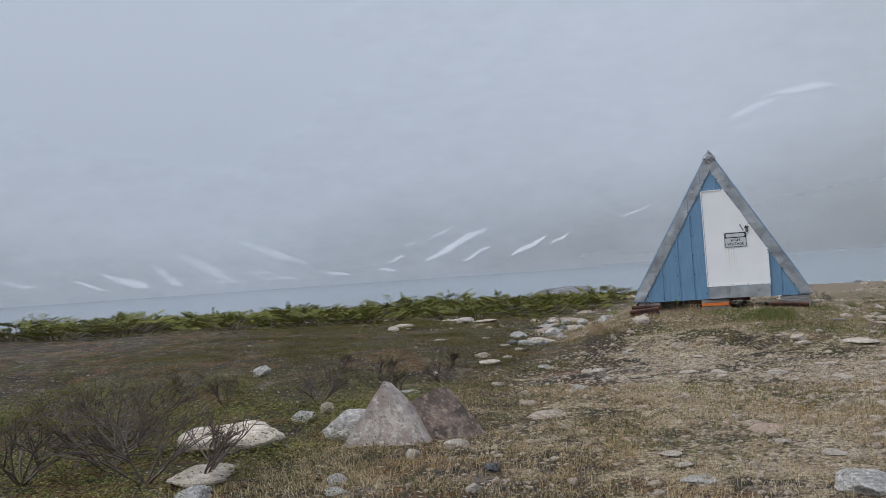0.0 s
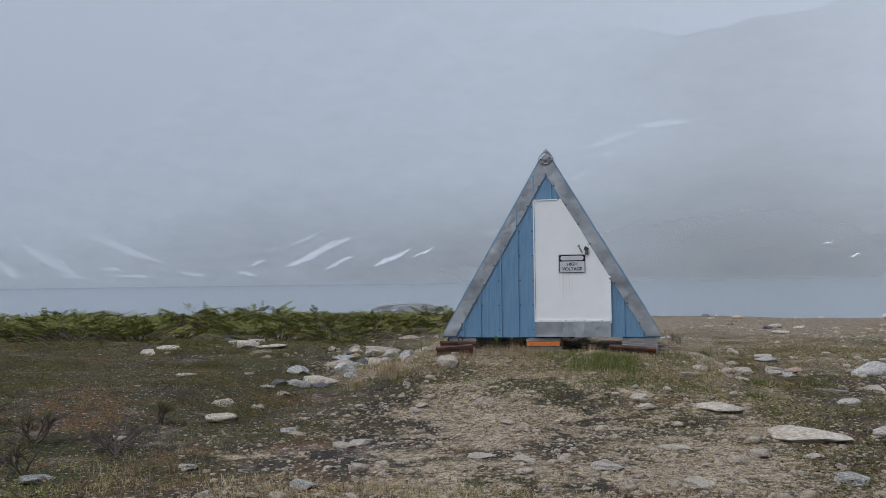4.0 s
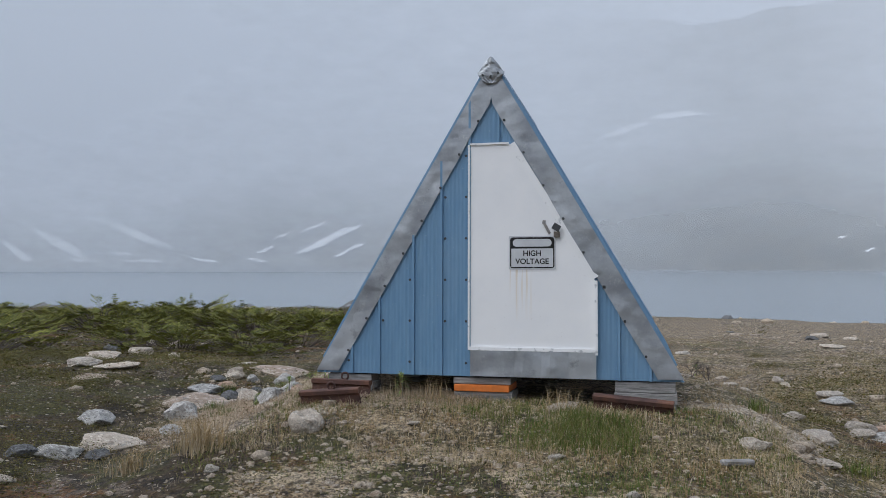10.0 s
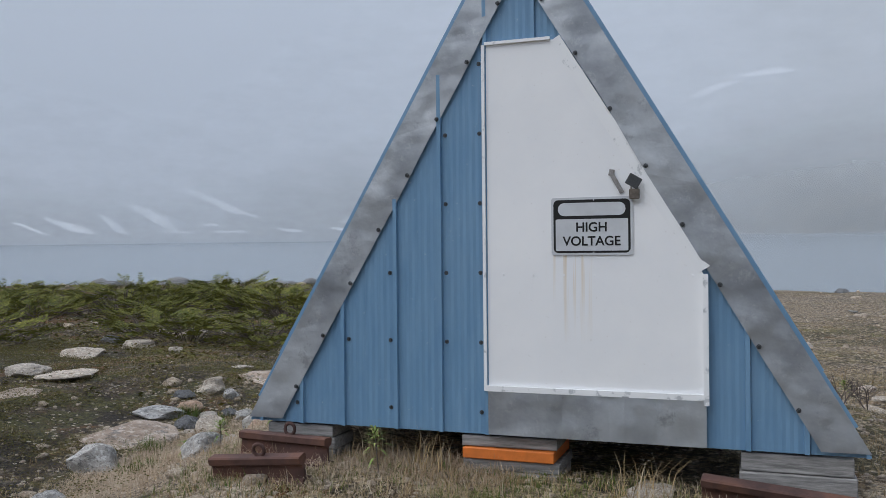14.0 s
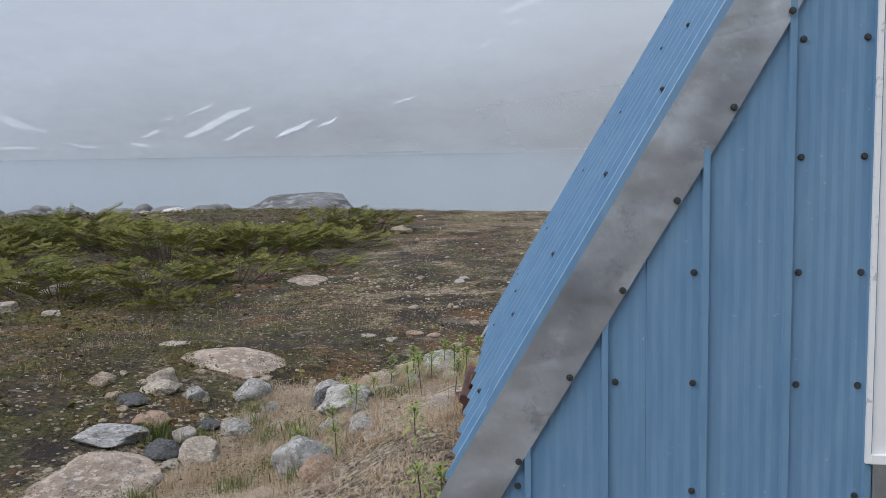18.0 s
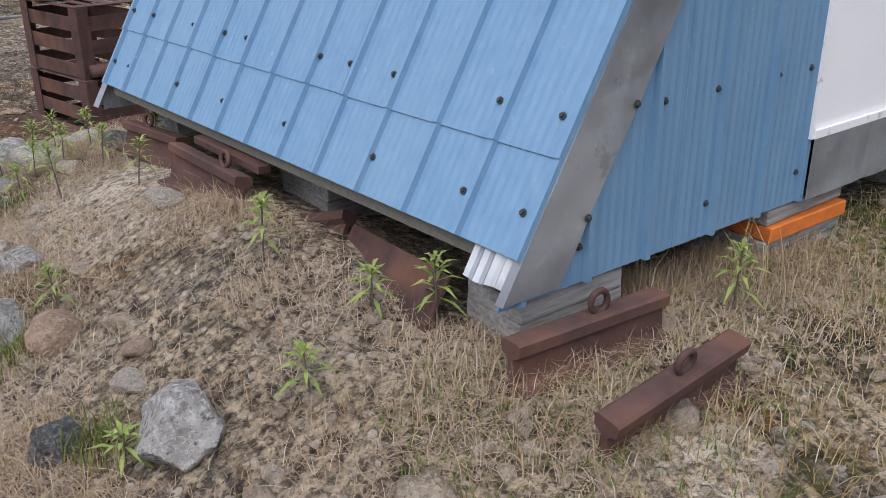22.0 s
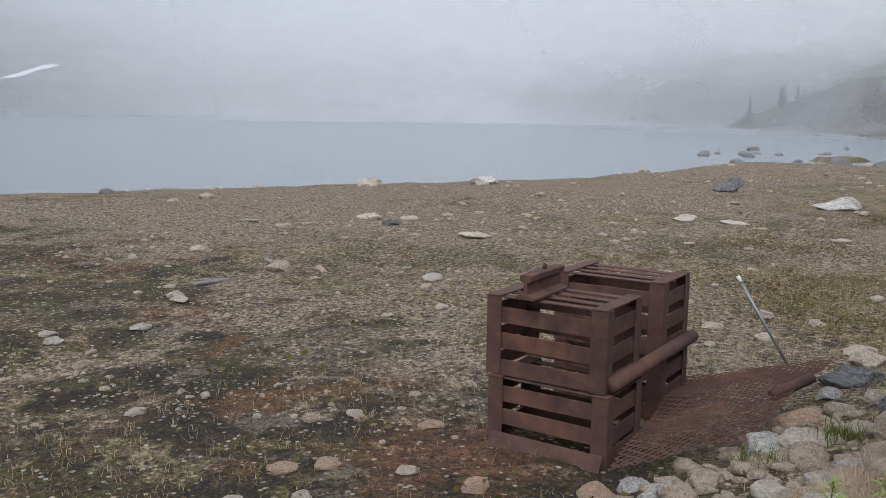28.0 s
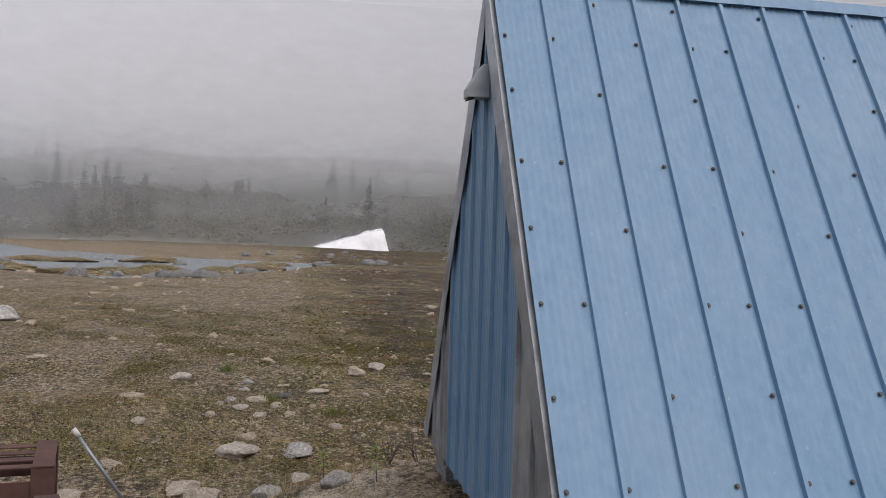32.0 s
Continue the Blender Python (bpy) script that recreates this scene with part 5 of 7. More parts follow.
AREAS = {
    "by the willows": [(0.18, 6.61, 0.36, 0.12, "g"), (-2.65, 7.34, 0.2, 0.08, "p"), (-2.36, 8.8, 0.41, 0.14, "s"), (-4.66, 7.25, 0.8, 0.26, "p"), (-4.1, 6.1, 0.45, 0.14, "p"), (-3.84, 5.72, 0.25, 0.1, "g"), (-7.16, 11.19, 0.22, 0.16, "g"), (-4.6, 8.67, 0.15, 0.16, "p"), (-0.73, 6.59, 0.21, 0.03, "g"), (-0.44, 8.21, 0.27, 0.03, "o"), (-2.14, 6.75, 0.12, 0.06, "d"), (-8.87, 23.62, 0.44, 0.18, "p"), (-2.95, 6, 0.15, 0.04, "g"), (-2.85, 6.96, 0.1, 0.1, "p"), (-0.3, 7.66, 0.09, 0.05, "p"), (-0.71, 8.66, 0.09, 0.05, "p"), (0.03, 7.43, 0.15, 0.03, "p"), (-1.02, 7.24, 0.16, 0.03, "p"), (-2.07, 6.23, 0.09, 0.07, "p"), (-0.88, 6.93, 0.11, 0.04, "p"), (-3.08, 6.26, 0.13, 0.09, "g"), (-2.69, 11.77, 0.18, 0.06, "p")],
    "along the path": [(1.08, 12.84, 0.54, 0.11, "p"), (2.75, 18.32, 0.53, 0.27, "g"), (0.46, 14.19, 0.38, 0.07, "p"), (-0.5, 11.27, 0.25, 0.05, "p"), (-1.46, 11.5, 0.2, 0.04, "p"), (-2.46, 10.33, 0.15, 0.07, "g"), (-4.79, 13.59, 0.22, 0.11, "p"), (-4.36, 12.71, 0.28, 0.09, "p"), (-8.74, 22.26, 0.44, 0.16, "p"), (1.15, 11.26, 0.21, 0.09, "g"), (-0.25, 13.96, 0.17, 0.08, "p"), (0.01, 12.22, 0.21, 0.04, "p"), (-4.4, 10.12, 0.23, 0.06, "g"), (-3.51, 10.64, 0.15, 0.05, "p"), (-2.63, 11.94, 0.18, 0.06, "p"), (-1.12, 11.4, 0.15, 0.06, "p"), (1.02, 12.03, 0.13, 0.05, "p"), (1.5, 20.27, 0.26, 0.12, "p"), (0.94, 17.19, 0.24, 0.1, "p"), (-8.21, 17.36, 0.26, 0.12, "p"), (-4.68, 11.5, 0.12, 0.05, "p"), (-2.6, 13.79, 0.13, 0.05, "p"), (-1.03, 10.96, 0.12, 0.05, "p"), (1.58, 18.05, 0.29, 0.07, "g"), (2.72, 29.52, 0.39, 0.11, "p"), (-6.08, 14.91, 0.22, 0.05, "p")],
    "before the hut": [(-2.71, 15.39, 0.22, 0.2, "p"), (-4.66, 16.96, 0.33, 0.22, "g"), (-5.33, 19.21, 0.22, 0.17, "p"), (-4.5, 15.7, 0.46, 0.14, "p"), (-4.63, 15.2, 0.27, 0.12, "g"), (-4.38, 15.33, 0.19, 0.09, "d"), (-4.81, 15.05, 0.19, 0.11, "d"), (-5.14, 16.33, 0.28, 0.15, "g"), (-7.17, 18.86, 0.37, 0.15, "p"), (-4.51, 14.49, 0.15, 0.08, "p"), (-4.44, 13.69, 0.13, 0.07, "p"), (-4.86, 14.78, 0.14, 0.05, "p"), (-3.01, 14.61, 0.1, 0.05, "p"), (0.91, 16.95, 0.24, 0.09, "p"), (1.5, 19.8, 0.26, 0.11, "g"), (0.34, 15.81, 0.19, 0.07, "p"), (1.42, 18.02, 0.2, 0.1, "p"), (-0.32, 14.27, 0.19, 0.07, "p"), (-0.05, 14.69, 0.09, 0.05, "p"), (-0.96, 16.16, 0.21, 0.04, "p"), (-0.58, 14.39, 0.09, 0.04, "p"), (0.65, 14.81, 0.09, 0.07, "p"), (1.71, 18.35, 0.25, 0.14, "o"), (0.82, 16.07, 0.19, 0.05, "p"), (-0.39, 14.65, 0.07, 0.06, "p"), (-1.94, 14, 0.28, 0.04, "s"), (-0.89, 15.12, 0.08, 0.04, "p"), (-6.64, 18.21, 0.42, 0.05, "s"), (-5.48, 15.52, 0.15, 0.03, "p")],
    "beside the mound": [(-5.27, 19.08, 0.23, 0.12, "p"), (-4.7, 19.2, 0.23, 0.17, "g"), (-5.33, 18.76, 0.18, 0.09, "d"), (-5.17, 18.23, 0.38, 0.1, "g"), (-5.07, 18.51, 0.2, 0.1, "o"), (-5.03, 17.68, 0.67, 0.14, "s"), (-4.82, 18.14, 0.17, 0.13, "d"), (-4.8, 18.39, 0.13, 0.09, "p"), (-4.6, 18.15, 0.23, 0.17, "p"), (-4.56, 18.56, 0.19, 0.1, "g"), (-4.74, 18.59, 0.14, 0.07, "d"), (-5.17, 19.86, 0.84, 0.18, "s"), (-4.14, 19.16, 0.22, 0.15, "g"), (-3.75, 19.26, 0.15, 0.07, "p"), (-5.96, 24.87, 0.71, 0.09, "s"), (-5.76, 20.35, 0.21, 0.04, "p"), (-4.7, 17.83, 0.07, 0.05, "p"), (-4.7, 18, 0.08, 0.05, "p"), (-4.29, 18.48, 0.1, 0.04, "p"), (-4.13, 21.18, 0.11, 0.04, "p"), (-3.79, 21.46, 0.13, 0.04, "o")],
    "on the mound": [(-3.86, 17.74, 0.27, 0.23, "g"), (-3.71, 17.47, 0.16, 0.13, "o"), (-3.61, 16.69, 0.24, 0.17, "g"), (-3.85, 16.94, 0.14, 0.12, "d"), (-3.64, 17, 0.09, 0.06, "p"), (-3.98, 17.44, 0.14, 0.06, "o"), (-3.33, 19.13, 0.21, 0.13, "p"), (-3.7, 18.3, 0.13, 0.07, "p"), (-3.18, 17.99, 0.09, 0.05, "p"), (-3.74, 18.48, 0.13, 0.06, "d"), (-3.57, 17.12, 0.08, 0.05, "o"), (-4.09, 18.26, 0.1, 0.05, "p"), (-3.66, 18.97, 0.1, 0.04, "o")],
    "heap by the crates": [(-3.9, 18.81, 0.33, 0.19, "g"), (-4.09, 19, 0.21, 0.14, "d"), (-5, 19.02, 0.14, 0.12, "g"), (-3.42, 19.4, 0.27, 0.17, "g"), (-3.65, 18.12, 0.17, 0.08, "g"), (-4.48, 18.99, 0.15, 0.05, "g"), (-3.07, 19.26, 0.17, 0.11, "p"), (-3.03, 18.96, 0.14, 0.1, "d"), (-3.5, 19.75, 0.17, 0.07, "o"), (-3.49, 20.14, 0.12, 0.08, "o"), (-3.18, 17.84, 0.12, 0.07, "p"), (-3.58, 18.81, 0.11, 0.07, "p"), (-3.09, 20.29, 0.15, 0.07, "o"), (-2.86, 20.26, 0.17, 0.06, "g"), (-3.41, 20.8, 0.14, 0.06, "o"), (-4.38, 21.39, 0.13, 0.03, "p"), (-3.99, 21.58, 0.15, 0.04, "o"), (-3.68, 20.27, 0.11, 0.03, "o"), (-2.96, 21.6, 0.14, 0.03, "o"), (-3.52, 21.16, 0.12, 0.03, "p"), (-4.22, 22.8, 0.11, 0.05, "p"), (-2.58, 25.67, 0.15, 0.08, "p"), (-1.01, 28.22, 0.21, 0.1, "p"), (2.57, 26.8, 0.42, 0.1, "p"), (6.99, 34.78, 0.35, 0.22, "p"), (-5.51, 16.63, 0.02, 0.03, "d"), (-3.53, 19.17, 0.1, 0.06, "p"), (-3.53, 18.98, 0.1, 0.07, "g"), (-3.68, 19.41, 0.13, 0.03, "o"), (-3.56, 18.3, 0.08, 0.04, "p"), (-3.5, 18.52, 0.08, 0.04, "p")],
    "behind the hut": [(-1.52, 20.09, 0.24, 0.14, "o"), (-2.15, 19.95, 0.23, 0.12, "g"), (-2.02, 19.79, 0.26, 0.08, "p"), (-0.4, 20.21, 0.36, 0.17, "d"), (0.57, 20.59, 0.22, 0.1, "p"), (-2.98, 20.01, 0.2, 0.08, "g"), (-3.03, 20.37, 0.14, 0.08, "o"), (-3.22, 21.99, 0.1, 0.04, "p"), (-3.98, 24.88, 0.15, 0.05, "p"), (-3.27, 24.9, 0.16, 0.05, "p"), (-2.62, 25.53, 0.16, 0.06, "p"), (-0.87, 23.79, 0.11, 0.07, "p"), (-1.48, 23.83, 0.09, 0.04, "p"), (-0.07, 24.77, 0.24, 0.06, "p"), (6.65, 34.68, 0.35, 0.23, "p"), (-5.99, 18.38, 0.01, 0.03, "d"), (14.08, 29.1, 0.43, 0.33, "d"), (11.55, 25.27, 0.57, 0.27, "g"), (7.23, 26.2, 0.34, 0.06, "p"), (1.13, 21.16, 0.14, 0.08, "p"), (-0.12, 21.47, 0.1, 0.05, "p"), (1.27, 37, 0.3, 0.16, "d"), (0.48, 21.31, 0.16, 0.06, "p"), (-1.83, 19.61, 0.14, 0.07, "p"), (-2.77, 19.41, 0.14, 0.05, "g"), (-2.53, 19.37, 0.15, 0.07, "g"), (-2.97, 19.51, 0.16, 0.07, "p")],
    "small stones near the path": [(-4.62, 8.28, 0.24, 0.11, "g"), (0.13, 10.94, 0.22, 0.07, "p"), (0.64, 12.03, 0.17, 0.08, "p"), (-3.43, 12.28, 0.16, 0.07, "g"), (1.84, 13.14, 0.25, 0.12, "p"), (-1.56, 13.18, 0.12, 0.05, "p"), (-2.6, 13.53, 0.13, 0.06, "p"), (2.27, 14.63, 0.18, 0.09, "p"), (1.89, 15.19, 0.2, 0.1, "p"), (2.74, 15.32, 0.5, 0.26, "g"), (-1.96, 15.58, 0.08, 0.03, "p"), (-4.29, 16.19, 0.2, 0.11, "g"), (2.42, 16.46, 0.2, 0.1, "p"), (-4.26, 17.35, 0.1, 0.05, "p"), (0.85, 18.09, 0.17, 0.08, "p"), (-8.36, 18.18, 0.38, 0.12, "p"), (1.44, 18.31, 0.27, 0.12, "p"), (-3.92, 18.4, 0.12, 0.08, "g"), (5.87, 18.79, 0.22, 0.14, "p"), (-3.26, 18.85, 0.11, 0.06, "p"), (-6.77, 18.92, 0.55, 0.1, "p"), (5.6, 19.09, 0.25, 0.14, "p"), (2.64, 19.44, 0.12, 0.06, "p"), (-0.05, 19.54, 0.16, 0.08, "p"), (-0.13, 19.56, 0.17, 0.1, "g"), (4.29, 19.58, 0.19, 0.07, "p"), (-1.32, 19.62, 0.2, 0.12, "d"), (-1.01, 19.62, 0.14, 0.08, "g"), (-3.94, 19.65, 0.15, 0.06, "o"), (0.66, 19.79, 0.14, 0.08, "p"), (-0.5, 19.81, 0.18, 0.09, "p"), (-0.92, 19.88, 0.18, 0.1, "p"), (3.17, 19.88, 0.12, 0.06, "p")],
    "small stones towards the lake": [(4.07, 19.95, 0.14, 0.06, "d"), (0.18, 19.98, 0.18, 0.1, "g"), (4.72, 19.98, 0.12, 0.06, "p"), (3.61, 20.02, 0.12, 0.05, "p"), (3.04, 20.18, 0.13, 0.06, "p"), (-0.84, 20.21, 0.15, 0.09, "g"), (3.76, 20.23, 0.19, 0.08, "p"), (3.39, 20.38, 0.15, 0.07, "p"), (3.35, 20.39, 0.1, 0.05, "p"), (4.85, 20.4, 0.12, 0.06, "g"), (0.32, 20.42, 0.24, 0.16, "p"), (4.5, 20.42, 0.12, 0.05, "p"), (3.7, 20.5, 0.14, 0.07, "g"), (3.54, 20.6, 0.1, 0.05, "p"), (3.04, 20.65, 0.11, 0.07, "p"), (-8.39, 20.84, 0.48, 0.18, "p"), (5.06, 21.19, 0.2, 0.11, "p"), (2.64, 21.25, 0.12, 0.08, "p"), (1.08, 21.62, 0.15, 0.09, "p"), (0.4, 21.75, 0.16, 0.07, "p"), (-8.06, 22.2, 0.2, 0.1, "p"), (-9.64, 22.76, 0.3, 0.14, "d"), (6.4, 23.16, 0.16, 0.08, "p"), (-9.51, 23.78, 0.42, 0.16, "p"), (-3.94, 25.1, 0.13, 0.05, "p"), (10.97, 25.21, 0.64, 0.26, "g"), (7.13, 25.27, 0.42, 0.07, "p"), (6.7, 25.97, 0.34, 0.07, "p"), (-1.97, 28.07, 0.12, 0.09, "p"), (12.55, 28.5, 0.5, 0.32, "d"), (2.46, 28.57, 0.28, 0.09, "d"), (3.26, 29.08, 0.26, 0.1, "p"), (9.78, 33.7, 0.7, 0.28, "g"), (7.08, 35.3, 0.36, 0.22, "p")],
}
for stones in AREAS.values():
    for s_ in stones:
        rock(s_[0], s_[1], s_[2], 0.03 if s_[4] == "s" else 0.68 * s_[3], s_[4], sink=0.84 if s_[4] == "s" else 0.35)
# shore and stream rocks: the boulders that stand out are things, the rest is joined
for r_ in [(-11.6, 42.2, 4.6, .8, "d"), (-17.5, 41, 1.8, .5, "d"), (-20.2, 40, 1.7, .5, "d"), (-15.8, 41.5, 1.2, .45, "g"), (-24, 39, 1.5, .5, "d"), (-7.2, 40, .8, .5, "d")]:
    rock(*r_, z=-0.33)


def joined_rocks(name, spots, label):
    """Many rocks in one mesh: (x, y, z, breadth, height) each."""
    V, F, at = [], [], 0
    shapes = []
    for k in range(4):
        me = rock_mesh("far_rock", 400 + k, 3, M_DARKROCK)
        co = np.zeros(len(me.vertices) * 3)
        me.vertices.foreach_get("co", co)
        shapes.append((co.reshape(-1, 3), np.array([f.vertices[:] for f in me.polygons])))
    for k, (x, y, z, w, h) in enumerate(spots):
        co, fc = shapes[k % 4]
        t = rng.uniform(0, 6.283)
        q = co * np.array([w / 1.8, w / 2.4, h / 1.2])
        V.append(np.stack([x + q[:, 0] * math.cos(t) - q[:, 1] * math.sin(t), y + q[:, 0] * math.sin(t) + q[:, 1] * math.cos(t), z + 0.3 * h + q[:, 2]], -1))
        F.append(fc + at)
        at += len(co)
    me = mesh_np(name, np.concatenate(V), np.concatenate(F), M_FARROCK, True)
    tagged(new(name, me), label, "rocks", kind="stuff")


pile, stream = [], []
for k in range(60):
    x, w = rng.uniform(-27, -14), rng.uniform(0.5, 1.3)
    pile.append((x, 44.6 + 0.26 * x + rng.normal(0, 0.7) + (0.5 if k % 2 else 3.0), -0.33 - 0.25 * (k % 2), w, w * rng.uniform(0.3, 0.5)))
joined_rocks("shore_rocks", pile, "pile of dark lichened rocks on the lake shore")
for k in range(260):
    a = rng.uniform(58, 122)
    rr_ = rng.uniform(0.66, 1.7) * np.interp(a, AZ, NEAR)
    x, y = CX + rr_ * math.sin(radians(a)), CY + rr_ * math.cos(radians(a))
    if rr_ < np.interp(a, AZF, FAR) and k % 5:
        w = rng.uniform(0.35, 1.3)
        stream.append((x, y, max(gz(x, y), WATER_Z - 0.05), w, w * rng.uniform(0.2, 0.4)))
joined_rocks("stream_rocks", stream, "dark rocks strewn along the stream and its banks")

ICO = []
for sub in (1, 2):
    bm = bmesh.new()
    bmesh.ops.create_icosphere(bm, subdivisions=sub, radius=1)
    bm.verts.ensure_lookup_table()
    ICO.append((np.array([v.co[:] for v in bm.verts]), np.array([[v.index for v in f.verts] for f in bm.faces])))
    bm.free()


def turned(n, tilt=0.0):
    """Random turns about z with some tilt, as matrices."""
    a = rng.uniform(0, 2 * np.pi, n)
    b = rng.normal(0, 1, n) * tilt
    ca_, sa_, cb, sb = np.cos(a), np.sin(a), np.cos(b), np.sin(b)
    o = np.zeros(n)
    rz = np.stack([np.stack([ca_, -sa_, o], -1), np.stack([sa_, ca_, o], -1), np.stack([o, o, o + 1], -1)], 1)
    rx = np.stack([np.stack([o + 1, o, o], -1), np.stack([o, cb, -sb], -1), np.stack([o, sb, cb], -1)], 1)
    return rz @ rx


def scatter_stones(name, xs, ys, size, sub, label):
    base, faces = ICO[sub]
    n = len(xs)
    lump = base[None] * (1 + rng.uniform(-0.28, 0.28, (n, len(base)))[..., None])
    s = size[:, None] * np.stack([rng.uniform(0.8, 1.35, n), rng.uniform(0.6, 1, n), rng.uniform(0.35, 0.62, n)], -1)
    V = np.einsum("nij,nkj->nki", turned(n, 0.15), lump * s[:, None])
    V += np.stack([xs, ys, height(xs, ys) + 0.1 * size], -1)[:, None]
    F = faces[None] + (np.arange(n) * len(base))[:, None, None]
    tagged(new(name, mesh_np(name, V.reshape(-1, 3), F.reshape(-1, 3), M_PEBBLE, sub > 0)), label, "stones", kind="stuff")


def sample(n, x0, x1, y0, y1, weight):
    out = np.zeros((0, 2))
    while len(out) < n:
        p = rng.uniform((x0, y0), (x1, y1), (n * 2, 2))
        p = p[rng.rand(len(p)) < weight(p[:, 0], p[:, 1])]
        out = np.concatenate([out, p])
    return out[:n, 0], out[:n, 1]


def clear(x, y):
    """Away from the hut's footprint and the crates."""
    a = (np.abs(x - HX) < 1.45) & (y > HY + 0.15) & (y < HY + HUT_D - 0.1)
    u, v = (x + 2.69) * ca + (y - 20.575) * sa, -(x + 2.69) * sa + (y - 20.575) * ca
    b = (u > -0.05) & (u < 1.36) & (v > -0.05) & (v < 0.78)
    return ~(a | b)


def dry_land(x, y):
    return height(x, y) > WATER_Z + 0.25


def stony(x, y):
    d, g, u = masks(x, y)
    return np.clip(0.02 + 0.6 * d + 0.8 * N3(x, y, 2.5, 3), 0.012, 1) * (1 - 0.75 * smooth01((-4.4 - x) / 1.0) * smooth01((19 - y) / 1.5)) * (1 - np.exp(-((x + 3.25) ** 2 + (y - 18.3) ** 2) / 0.5)) * clear(x, y) * dry_land(x, y)


xs, ys = sample(1300, -12, 9, 5, 30, stony)
scatter_stones("loose_stones", xs, ys, rng.gamma(1.5, 0.012, 1300) + 0.014, 1, "loose pale stones strewn over the tundra")
xs, ys = sample(14000, -8, 6, 5, 25, stony)
scatter_stones("gravel", xs, ys, rng.gamma(2, 0.005, 14000) + 0.005, 0, "fine pale gravel on bare soil")
xs, ys = sample(330, -30, 40, 24, 62, lambda x, y: 0.5 * dry_land(x, y))
scatter_stones("far_stones", xs, ys, rng.gamma(1.4, 0.03, 330) + 0.025, 0, "scattered stones towards the lake shore")
xs, ys = sample(600, 2, 40, 4, 30, lambda x, y: 0.5 * dry_land(x, y))
scatter_stones("field_stones", xs, ys, rng.gamma(1.3, 0.024, 600) + 0.018, 0, "scattered stones on the grassy flat")
xs, ys = sample(120, -5.5, -3.5, 16.3, 19.8, lambda x, y: np.clip(0.5 + 1.6 * N3(x, y, 0.9, 2), 0, 1))
scatter_stones("heap_stones", xs, ys, rng.gamma(1.8, 0.012, 120) + 0.012, 1, "small stones of the heap beside the mound")
xs, ys = sample(260, -3.9, -1.2, 18.9, 20.2, lambda x, y: 0.6 * clear(x, y))
scatter_stones("rubble", xs, ys, rng.gamma(2.2, 0.014, 260) + 0.025, 1, "rubble of broken stones behind the hut")


# ---- low plants ----
def blades(name, xs, ys, length, width, lean, material, label, per=1, spread=0.03):
    """Grass: each blade a bent sliver of two pieces."""
    xs, ys, length = np.repeat(xs, per), np.repeat(ys, per), np.repeat(length, per)
    n = len(xs)
    xs, ys = xs + rng.normal(0, spread, n), ys + rng.normal(0, spread, n)
    z = height(xs, ys) - 0.004
    a, l = rng.uniform(0, 2 * np.pi, n), length * rng.uniform(0.6, 1.2, n)
    k = np.abs(rng.normal(0, lean, n)) + 0.1
    dx, dy = np.cos(a) * k, np.sin(a) * k
    wx, wy = -np.sin(a) * width / 2, np.cos(a) * width / 2
    p0 = np.stack([xs, ys, z], -1)
    w = np.stack([wx, wy, 0 * wx], -1)
    up1 = np.stack([dx * 0.4, dy * 0.4, 1 + 0 * dx], -1)
    up1 /= np.linalg.norm(up1, axis=1)[:, None]
    up2 = np.stack([dx * 1.6, dy * 1.6, 0.75 + 0 * dx], -1)
    up2 /= np.linalg.norm(up2, axis=1)[:, None]
    p1 = p0 + up1 * l[:, None] * 0.5
    p2 = p1 + up2 * l[:, None] * 0.5
    V = np.stack([p0 - w, p0 + w, p1 + w * 0.7, p1 - w * 0.7, p2 + w * 0.12, p2 - w * 0.12], 1).reshape(-1, 3)
    i = (np.arange(n) * 6)[:, None]
    F = np.concatenate([i + np.array([[0, 1, 2, 3]]), i + np.array([[3, 2, 4, 5]])])
    tagged(new(name, mesh_np(name, V, F, material)), label, "grass", kind="stuff")


def grassy(x, y):
    d, g, u = masks(x, y)
    return np.clip(g * 1.1 - 0.55 * d + 0.9 * N1(x, y, 1.3, 3), 0.0, 1) * clear(x, y) * dry_land(x, y)


def mossy(x, y):
    d, g, u = masks(x, y)
    return np.clip(1.4 * (1.0 - 0.9 * g - 1.0 * d + 1.7 * N2(x, y, 1.4, 3)) - 0.55, 0.0, 1) * clear(x, y) * dry_land(x, y) * (1 - 0.9 * smooth01((y - 18.8) / 2) * smooth01((x + 7.5) / 1.5))


xs, ys = sample(9000, -7, 4, 9, 23, grassy)
blades("dry_grass", xs, ys, rng.uniform(0.025, 0.085, 9000), 0.003, 1.5, M_DRY, "dry yellow grass", 5)
xs, ys = sample(13000, -10, 13, 5, 32, grassy)
blades("dry_grass_far", xs, ys, rng.uniform(0.02, 0.06, 13000), 0.004, 2.0, M_DRY, "dry yellow grass", 4, 0.07)
xs, ys = sample(15000, -4.6, -1.6, 15.3, 19.4, lambda x, y: 0.8 * clear(x, y) * np.clip(0.42 + 2.2 * N2(x, y, 0.7, 3), 0.04, 1) * smooth01((y - 15.6) / 1.2) * (1 - np.exp(-((x + 3.25) ** 2 / 0.3 + (y - 18.3) ** 2 / 0.7))))
blades("mound_grass", xs, ys, rng.uniform(0.03, 0.12, 15000), 0.0024, 6.0, M_STRAW, "matted straw-coloured grass on the mound", 9, 0.035)
xs, ys = sample(2600, -3.2, 0.6, 14.9, 16.35, lambda x, y: np.clip(0.55 + 1.5 * N3(x, y, 0.6, 2), 0, 1))
